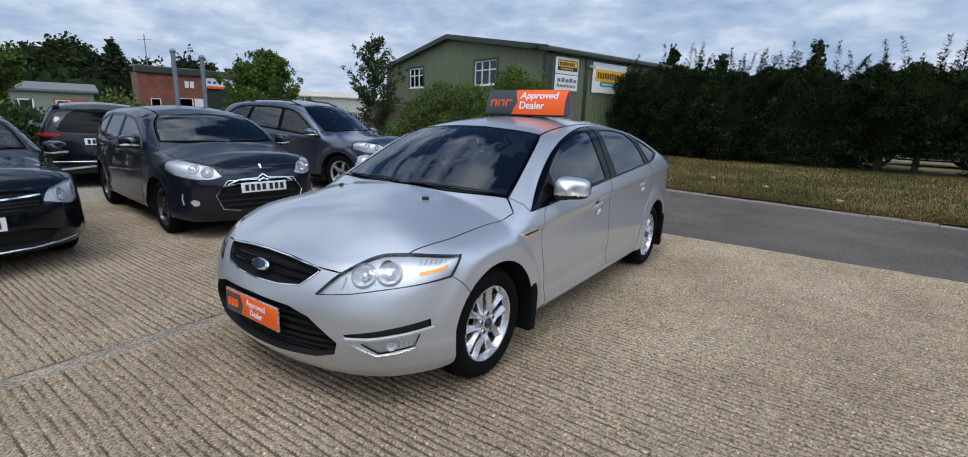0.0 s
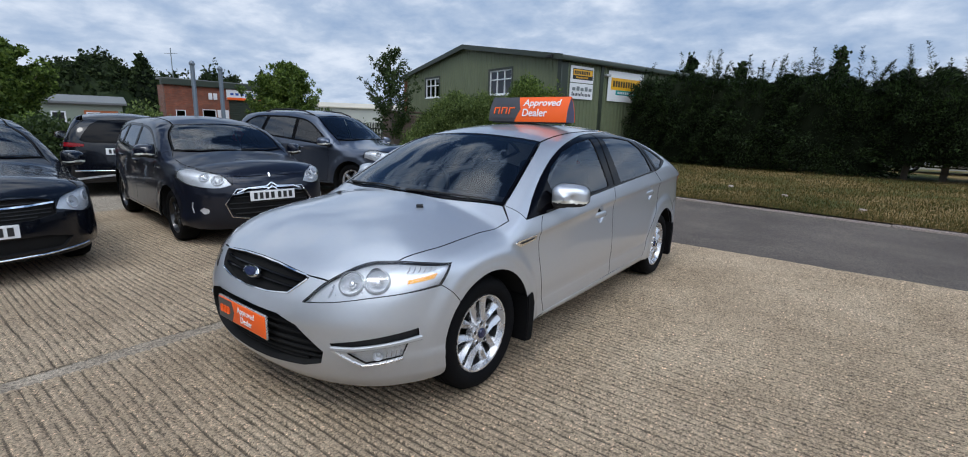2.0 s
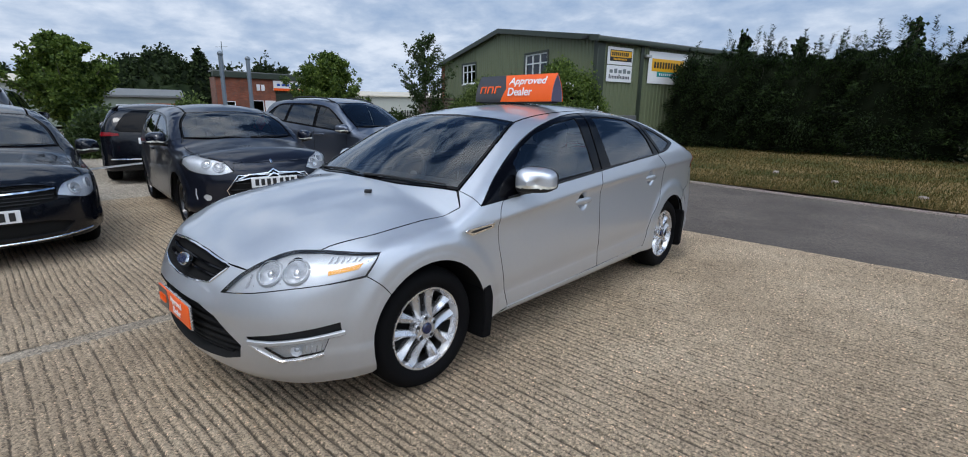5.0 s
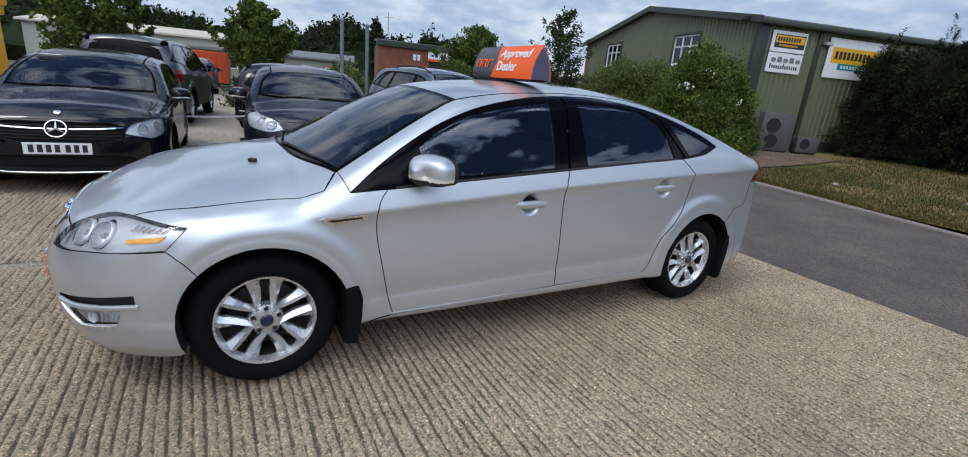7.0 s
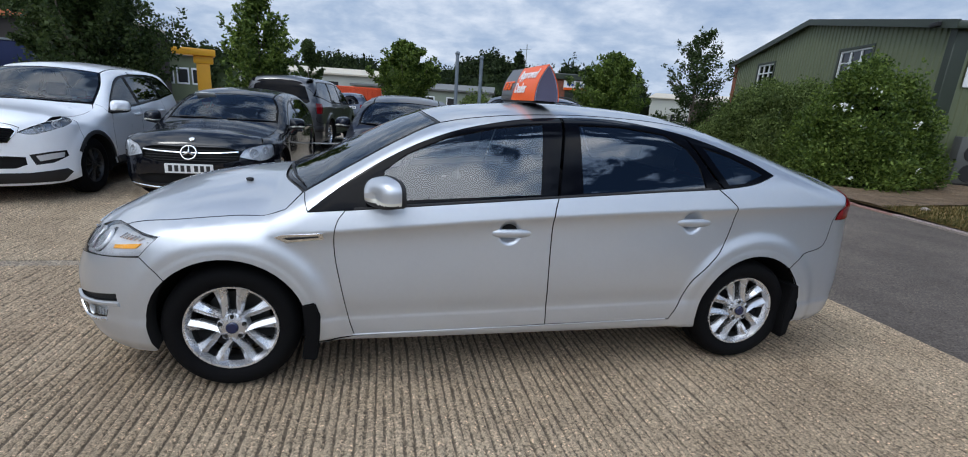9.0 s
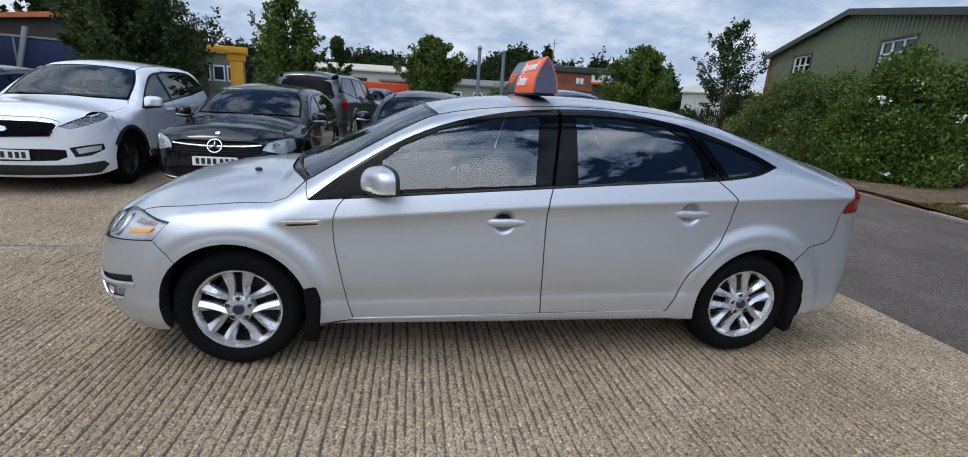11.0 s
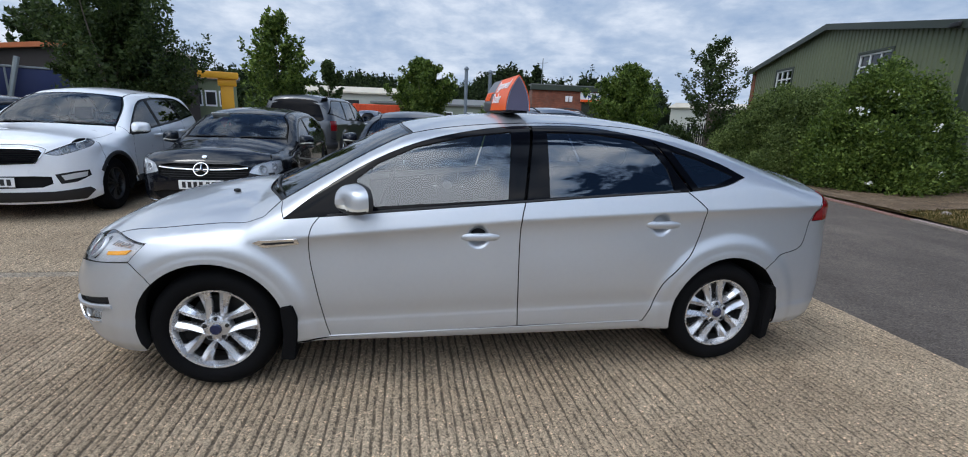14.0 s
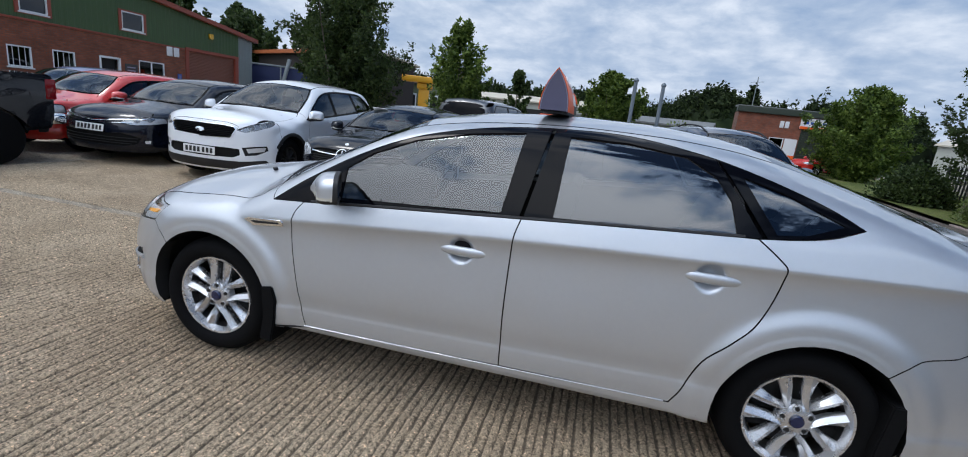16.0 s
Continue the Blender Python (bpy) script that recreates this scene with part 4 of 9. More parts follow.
    for x0, x1 in s["wipers"]:
        base = lambda x: np.interp(abs(x), [q[0] for q in s["screen"][0]], [q[1] for q in s["screen"][0]])
        pts = f.at("top", [(x0 + (x1 - x0) * q, base(x0 + (x1 - x0) * q) + dy) for q, dy in ((0, 0.01), (0.3, 0.022), (0.65, 0.028), (1, 0.02))])
        pts = pts + f.normal(pts) * 0.008
        part("wiper", rod([tuple(q) for q in pts], 0.008, 6, (1.2, 1, 0.8, 0.6)), "trim", car)
    for y_, z_ in s["handles"]:
        for g in (1, -1):
            mm = place_on(f, "side", (y_, z_), 0.026, g)
            bm = bmesh.new()
            bmesh.ops.create_uvsphere(bm, u_segments=20, v_segments=10, radius=1.0)
            for v in bm.verts:
                x, y, z = v.co
                v.co = Vector((math.copysign(abs(x) ** 0.6, x) * 0.138, y * 0.014 + 0.016 * x * x, z * 0.0225))
            bmesh.ops.transform(bm, matrix=mm, verts=bm.verts)
            part("door_handle", bm, s.get("handle_mat", body), car)
    return car, f


def inset_loop(loop, d):
    lp = [tuple(q) for q in loop]
    if area(lp) < 0:
        lp = lp[::-1]
    return inset(resample(lp, 0.03), d)


def cut_band(top, low, c0, c1):
    """The part of the window band between two slanting lines, each ((y, z) low, (y, z) high)."""
    def side_of(q, c):
        (ya, za), (yb, zb) = c
        return q[0] - (ya + (yb - ya) * (q[1] - za) / (zb - za))
    up = [q for q in resample_open(top, 0.02) if side_of(q, c0) > 0 and side_of(q, c1) < 0]
    dn = [q for q in resample_open(low, 0.02) if side_of(q, c0) > 0 and side_of(q, c1) < 0]
    return dn + up[::-1]


# ---- the silver car on show ----
def mirrored(half):
    return half + [(-u, v) for u, v in half[::-1] if abs(u) > 1e-4]


HERO = dict(
    res=0.018, bonnet_edge=[(0, 0.745), (0.2, 0.740), (0.36, 0.727), (0.46, 0.716)], lamp_join=0.70, body="silver", glass="glass", glass_rear="dark_glass",
    wheels=((-1.425, 0.325, 0.362), (1.425, 0.325, 0.362)), tyre=0.318, rim=0.212, hub_x=0.872, spokes="ten", turn=90,
    plan=[(-2.4, 0.64), (-2.2, 0.80), (-1.9, 0.882), (-1.45, 0.912), (-0.9, 0.925), (0, 0.932), (0.9, 0.932), (1.4, 0.92), (1.8, 0.895), (2.1, 0.845), (2.35, 0.76)],
    top=[(-2.32, 0.64), (-2.2, 0.755), (-2.0, 0.85), (-1.8, 0.915), (-1.6, 0.955), (-1.4, 0.985), (-1.27, 1.0), (-1.2, 1.03), (-0.9, 1.185), (-0.6, 1.33), (-0.45, 1.385), (-0.2, 1.43), (0.1, 1.457), (0.4, 1.468), (0.7, 1.463),
         (1.0, 1.44), (1.2, 1.405), (1.5, 1.325), (1.8, 1.23), (1.95, 1.18), (2.05, 1.155), (2.2, 1.135), (2.35, 1.12)],
    crown=[(-2.3, 0.12), (-1.2, 0.17), (-0.4, 0.17), (1.0, 0.17), (1.9, 0.14), (2.3, 0.12)], crown4=0.05,
    belt=[(-2.3, 0.84), (-1.05, 0.905), (-0.5, 0.95), (0.2, 1.005), (0.8, 1.05), (1.2, 1.075), (2.3, 1.13)],
    crease=[(-2.3, 0.77), (-1.2, 0.80), (-0.94, 0.82), (-0.7, 0.84), (0.13, 0.905), (1.22, 0.962), (1.77, 0.98), (2.3, 0.985)],
    nose=[(0.1, -2.10), (0.18, -2.20), (0.26, -2.27), (0.4, -2.305), (0.5, -2.305), (0.6, -2.285), (0.68, -2.262), (0.74, -2.235), (0.80, -2.16), (1.0, -1.85)],
    tail=[(0.1, 2.10), (0.2, 2.22), (0.3, 2.32), (0.45, 2.35), (0.7, 2.335), (0.9, 2.32), (1.02, 2.31), (1.12, 2.27), (1.3, 2.1)],
    bow=(0.25, 0.30), bow_rear=(0.16, 0.10), shoulder=0.30, tumble=0.50, undercut=0.019, sill=0.008, flare=0.017, edge=0.05, corner=0.16, low_crease=(0.404, 0.0245, 0.002), arch=(0.06, 0.165),
    dents=((-0.085, 0.820, 0.030, 0.052), (0.955, 0.887, 0.030, 0.052)), dense=((-0.085, 0.820, 0.06, 0.0065), (0.955, 0.887, 0.06, 0.0065)), handles=((-0.075, 0.815), (0.965, 0.882)),
    headlight=dict(inner=[(0.421, -2.219, 0.61)], top=[(0.488, -2.146, 0.695), (0.553, -2.056, 0.754), (0.612, -1.969, 0.786)], corner=[(0.70, -1.885, 0.793)], outer=[(0.80, -1.80, 0.787), (0.873, -1.702, 0.778), (0.8755, -1.70, 0.775)],
                   tip=[(0.876, -1.775, 0.689)], bottom=[(0.873, -1.785, 0.687), (0.82, -1.91, 0.675), (0.717, -2.045, 0.656), (0.57, -2.15, 0.628)]),
    fog_bulbs=((0.80, 0.388),), bulbs=((0.679, 0.712, 0.055), (0.800, 0.724, 0.055)), indicator=[(0.935, 0.728), (1.085, 0.750), (1.062, 0.724), (0.935, 0.711)],
    lamp_lines=((0.575, 0.645, 0.70), (0.94, 0.756, 0.776), (0.965, 0.757, 0.776), (0.99, 0.758, 0.776), (1.015, 0.759, 0.776), (1.04, 0.76, 0.776), (1.065, 0.76, 0.775)),
    bonnet_front=(-2.245, [(0.2, -2.238), (0.40, -2.205)]), bonnet_line=[(0.70, -1.885), (0.762, -1.70), (0.782, -1.50), (0.795, -1.33), (0.832, -1.165)], cowl=[(0.74, -1.10), (0.4, -1.23), (0, -1.27)],
    screen=([(0, -1.26), (0.4, -1.22), (0.74, -1.09)], [(0.74, -1.09), (0.70, -0.9), (0.63, -0.62), (0.565, -0.42)], [(0.565, -0.42), (0.3, -0.47), (0, -0.485)]),
    roof=([(0, -0.485), (0.3, -0.47), (0.565, -0.42)], [(0.565, -0.42), (0.55, 0.0), (0.545, 0.5), (0.54, 1.0), (0.535, 1.2)], [(0.535, 1.2), (0.3, 1.16), (0, 1.15)]),
    rear_window=([(0, 1.15), (0.3, 1.16), (0.535, 1.2)], [(0.535, 1.2), (0.56, 1.5), (0.60, 1.86)], [(0.60, 1.86), (0.3, 1.89), (0, 1.90)]), rear_window_chart="top",
    boot=([(0.60, 1.87), (0.66, 2.02), (0.70, 2.19)], [(0.70, 2.19), (0.4, 2.24), (0, 2.26)]),
    dlo_top=[(-1.06, 0.905), (-0.91, 1.02), (-0.72, 1.14), (-0.53, 1.235), (-0.33, 1.305), (-0.07, 1.36), (0.17, 1.387), (0.46, 1.398), (0.65, 1.388), (0.84, 1.36), (0.98, 1.33), (1.17, 1.275), (1.35, 1.21), (1.47, 1.15)],
    belt_y=[-0.87, -0.6, -0.3, 0.0, 0.17, 0.45, 0.8, 1.05], dlo_rear=[(1.2, 1.08), (1.35, 1.105)],
    sill_z=0.255,
    door_front=[(-0.89, 0.918), (-0.925, 0.87), (-0.942, 0.80), (-0.94, 0.70), (-0.92, 0.58), (-0.88, 0.38), (-0.85, 0.278)],
    door_mid=[(0.165, 1.002), (0.145, 0.92), (0.14, 0.80), (0.14, 0.60), (0.145, 0.44), (0.15, 0.305)],
    door_rear=[(1.10, 1.068), (1.19, 1.0), (1.22, 0.955), (1.20, 0.83), (1.155, 0.72), (1.08, 0.63), (0.99, 0.53), (0.935, 0.38), (0.90, 0.312)],
    bumper_front_line=[(-1.775, 0.689), (-1.715, 0.635), (-1.675, 0.585)], bumper_rear_line=[(1.955, 0.89), (1.91, 0.74), (1.76, 0.69), (1.655, 0.61)], quarter_rear=[(2.15, 1.075), (2.03, 1.0), (1.955, 0.89)],
    frames=dict(front=(((-2, 0.5), (-2, 1.5)), ((0.163, 1.0), (0.235, 1.39)), [(-0.70, 0.965), (-0.71, 1.10), (-0.60, 1.18), (-0.40, 1.265), (-0.14, 1.325), (0.11, 1.357), (0.07, 1.015)]),
                rear=(((0.167, 1.0), (0.239, 1.39)), ((1.12, 1.07), (0.925, 1.345)), [(0.30, 1.028), (0.315, 1.362), (0.56, 1.365), (0.81, 1.338), (0.93, 1.27), (0.99, 1.19), (1.02, 1.07)]),
                quarter=(((1.124, 1.07), (0.929, 1.345)), ((3, 0.5), (3, 1.5)), [(1.03, 1.285), (1.2, 1.238), (1.40, 1.155), (1.27, 1.105), (1.165, 1.092)])),
    front=dict(low=0.2, arch_to=196, tuck=0.09, bottom=[(1.10, 0.212), (0.85, 0.20), (0.45, 0.20), (0, 0.205)], plate=None,
               holes=[mirrored([(0, 0.735), (0.25, 0.728), (0.455, 0.708), (0.365, 0.642), (0.2, 0.622), (0, 0.615)]), mirrored([(0, 0.54), (0.30, 0.535), (0.42, 0.505), (0.56, 0.395), (0.545, 0.335), (0.45, 0.305), (0.2, 0.28), (0, 0.275)])],
               side_holes=[[(0.598, 0.440), (0.80, 0.474), (0.972, 0.502), (0.975, 0.470), (0.80, 0.445), (0.615, 0.420)], [(0.672, 0.400), (0.924, 0.433), (0.902, 0.379), (0.748, 0.351)]],
               inlays=[(mirrored([(0, 0.735), (0.25, 0.728), (0.455, 0.708), (0.365, 0.642), (0.2, 0.622), (0, 0.615)]), "liner", -0.035), (mirrored([(0, 0.54), (0.30, 0.535), (0.42, 0.505), (0.56, 0.395), (0.545, 0.335), (0.45, 0.305), (0.2, 0.28), (0, 0.275)]), "liner", -0.06)],
               side_inlays=[([(0.598, 0.440), (0.80, 0.474), (0.972, 0.502), (0.975, 0.470), (0.80, 0.445), (0.615, 0.420)], "trim", -0.02, "fog_grille"), ([(0.672, 0.400), (0.924, 0.433), (0.902, 0.379), (0.748, 0.351)], "lamp_chrome", -0.015, "fog_reflector"),
                            ([(0.680, 0.398), (0.916, 0.429), (0.896, 0.381), (0.752, 0.355)], "lens", -0.002, "fog_lamp")],
               bars=[([(-0.44, 0.716), (-0.2, 0.736), (0, 0.741), (0.2, 0.736), (0.44, 0.716)], 0.006, 0.006, 0.0, "chrome", "grille_trim", False),
                     ([(-0.42, 0.692), (0, 0.702), (0.42, 0.692)], 0.007, 0.01, -0.02, "gloss_black", "grille_bar", False), ([(-0.38, 0.662), (0, 0.667), (0.38, 0.662)], 0.007, 0.01, -0.02, "gloss_black", "grille_bar", False),
                     ([(-0.35, 0.634), (-0.2, 0.617), (0, 0.611), (0.2, 0.617), (0.35, 0.634), (0.45, 0.703)], 0.005, 0.005, 0.0, "chrome", "grille_trim", False)]
               + [([(-w, zz), (0, zz - 0.006), (w, zz)], 0.007, 0.010, -0.046, "liner", "grille_bar", False) for w, zz in ((0.44, 0.49), (0.50, 0.45), (0.54, 0.41), (0.55, 0.37), (0.53, 0.335), (0.45, 0.308))]
               + [([(0.60, 0.418), (0.70, 0.420), (0.85, 0.438), (0.99, 0.456)], 0.011, 0.009, 0.0, "silver", "fog_trim", True), ([(0.605, 0.410), (0.66, 0.376), (0.735, 0.338), (0.82, 0.348), (0.905, 0.366)], 0.007, 0.007, 0.0, "alloy", "fog_trim", True)]),
    rear=dict(z=(0.2, 1.11), top=None, side=None, top_edge=None, arch_from=-12, bottom=[(1.06, 0.25), (0.8, 0.23), (0.4, 0.25), (0, 0.26)], plate=0.78,
              lamp=[(0.915, 0.895), (0.90, 0.945), (0.85, 1.01), (0.76, 1.06), (0.45, 1.045), (0.42, 0.94), (0.6, 0.90)]),
    mirror=((0.822, -0.715, 1.022), (0.112, 0.064, 0.072)), seat_y=(-0.1, 0.8, 0.66), dash=(-0.95, 1.0), wipers=((-0.62, 0.02), (0.08, 0.66)),
)


def show_car():
    s = HERO
    f = Form(s)
    s["rear"]["top_edge"] = f.via("top", smooth_line(s["boot"][1], 4)[::-1], "rear")
    car, f = make_car(s, pose(0, 0, 0), "silver metallic five-door hatchback with ten-spoke alloy wheels on ribbed concrete", "car", "hatchback_car")
    # badge, sign plate on the bumper, wing vent, mud flaps, washer jets
    m = place_on(f, "front", (0, 0.672), 0.002)
    rim = lathe([(0.0, -0.012), (0.9, -0.011), (1.0, -0.006), (1.0, 0.01)], 36, "Y")
    bmesh.ops.transform(rim, matrix=m @ Matrix.Diagonal((0.075, 1, 0.032, 1)), verts=rim.verts)
    badge = part("badge", rim, "chrome", car, "oval blue badge with chrome rim")
    face = lathe([(0.0, -0.014), (0.70, -0.0135), (0.73, -0.010)], 36, "Y")
    bmesh.ops.transform(face, matrix=m @ Matrix.Diagonal((0.075, 1, 0.032, 1)), verts=face.verts)
    part("badge_face", face, "oval_blue", badge)
    pl = part("dealer_plate", box(-0.26, 0.26, -0.005, 0.005, -0.056, 0.056, 0.004, 2), "orange", car, "orange and charcoal dealer plate reading Approved Dealer")
    pl.matrix_local = place_on(f, "front", (0, 0.452), -0.002) @ Matrix.Diagonal((0.90, 1, 1, 1))
    part("plate_frame", box(-0.266, 0.266, 0.0, 0.012, -0.062, 0.062, 0.004, 2), "alloy", pl)
    dark = prism([(-0.255, -0.052), (-0.10, -0.052), (-0.075, 0.0), (-0.10, 0.052), (-0.255, 0.052)], -0.0065, -0.004)
    part("plate_panel", dark, "sign_dark", pl)
    for k in range(3):
        part("plate_mark", box(-0.225 + 0.037 * k, -0.195 + 0.037 * k, -0.008, -0.006, -0.02, 0.02, 0.006, 1), "orange", pl)
    letters("Approved\nDealer", 0.047, Matrix.Translation((0.06, -0.0062, 0.002)) @ pose(0, 0, 0, 90), pl, "sign_white", 0.001)
    for g in (1, -1):
        vent = part("wing_vent", sheet(f, "side", [(-1.205, 0.790), (-1.175, 0.802), (-0.992, 0.813), (-0.986, 0.784), (-1.155, 0.765)], res=0.03, off=0.005, gap=0, rim=0.012, sgn=g), "chrome", car, "chrome-framed wing vent")
        part("vent_slot", sheet(f, "side", [(-1.165, 0.786), (-1.15, 0.791), (-1.012, 0.799), (-1.010, 0.793), (-1.14, 0.780)], res=0.03, off=0.0075, gap=0, rim=0.008, sgn=g), "trim", vent)
        for y0, y1, nm in ((-1.085, -0.985, 1), (1.745, 1.80, 1)):
            prof = [(-1.09, 0.46), (-1.03, 0.47), (-1.008, 0.40), (-1.012, 0.30), (-1.03, 0.165), (-1.10, 0.175), (-1.08, 0.3)] if y0 < 0 else [(1.70, 0.505), (1.745, 0.505), (1.762, 0.43), (1.735, 0.18), (1.69, 0.16), (1.68, 0.3)]
            flap = bmesh.new()
            a = [flap.verts.new((g * 0.74, y, z)) for y, z in prof]
            b = [flap.verts.new((g * (0.944 if y0 < 0 else 0.935), y, z)) for y, z in prof]
            flap.faces.new(a)
            flap.faces.new(b)
            for i in range(len(prof)):
                j = (i + 1) % len(prof)
                flap.faces.new((a[i], a[j], b[j], b[i]))
            bmesh.ops.recalc_face_normals(flap, faces=flap.faces)
            bmesh.ops.bevel(flap, geom=flap.edges[:], offset=0.006, segments=2, affect="EDGES")
            part("mud_flap", flap, "rubber", car)
        jet = place_on(f, "top", (g * 0.38, -1.42), 0.004)
        bm = box(-0.02, 0.02, -0.012, 0.004, -0.012, 0.012, 0.004, 2)
        bmesh.ops.transform(bm, matrix=jet, verts=bm.verts)
        part("washer_jet", bm, "trim", car)
        part("door_seal", strip(f, "side", [(-0.85, float(f.belt(-0.85)) + 0.005)] + [(y, float(f.belt(y)) + 0.004) for y in (-0.4, 0.1, 0.6, 1.05)], 0.006, 0.006, 0.0, g), "trim", car)
        part("sill_trim", strip(f, "side", [(-0.86, 0.283), (0.0, 0.297), (0.88, 0.311)], 0.004, 0.004, 0.0, g), "silver", car)
    return car, f


hero, hero_form = show_car()


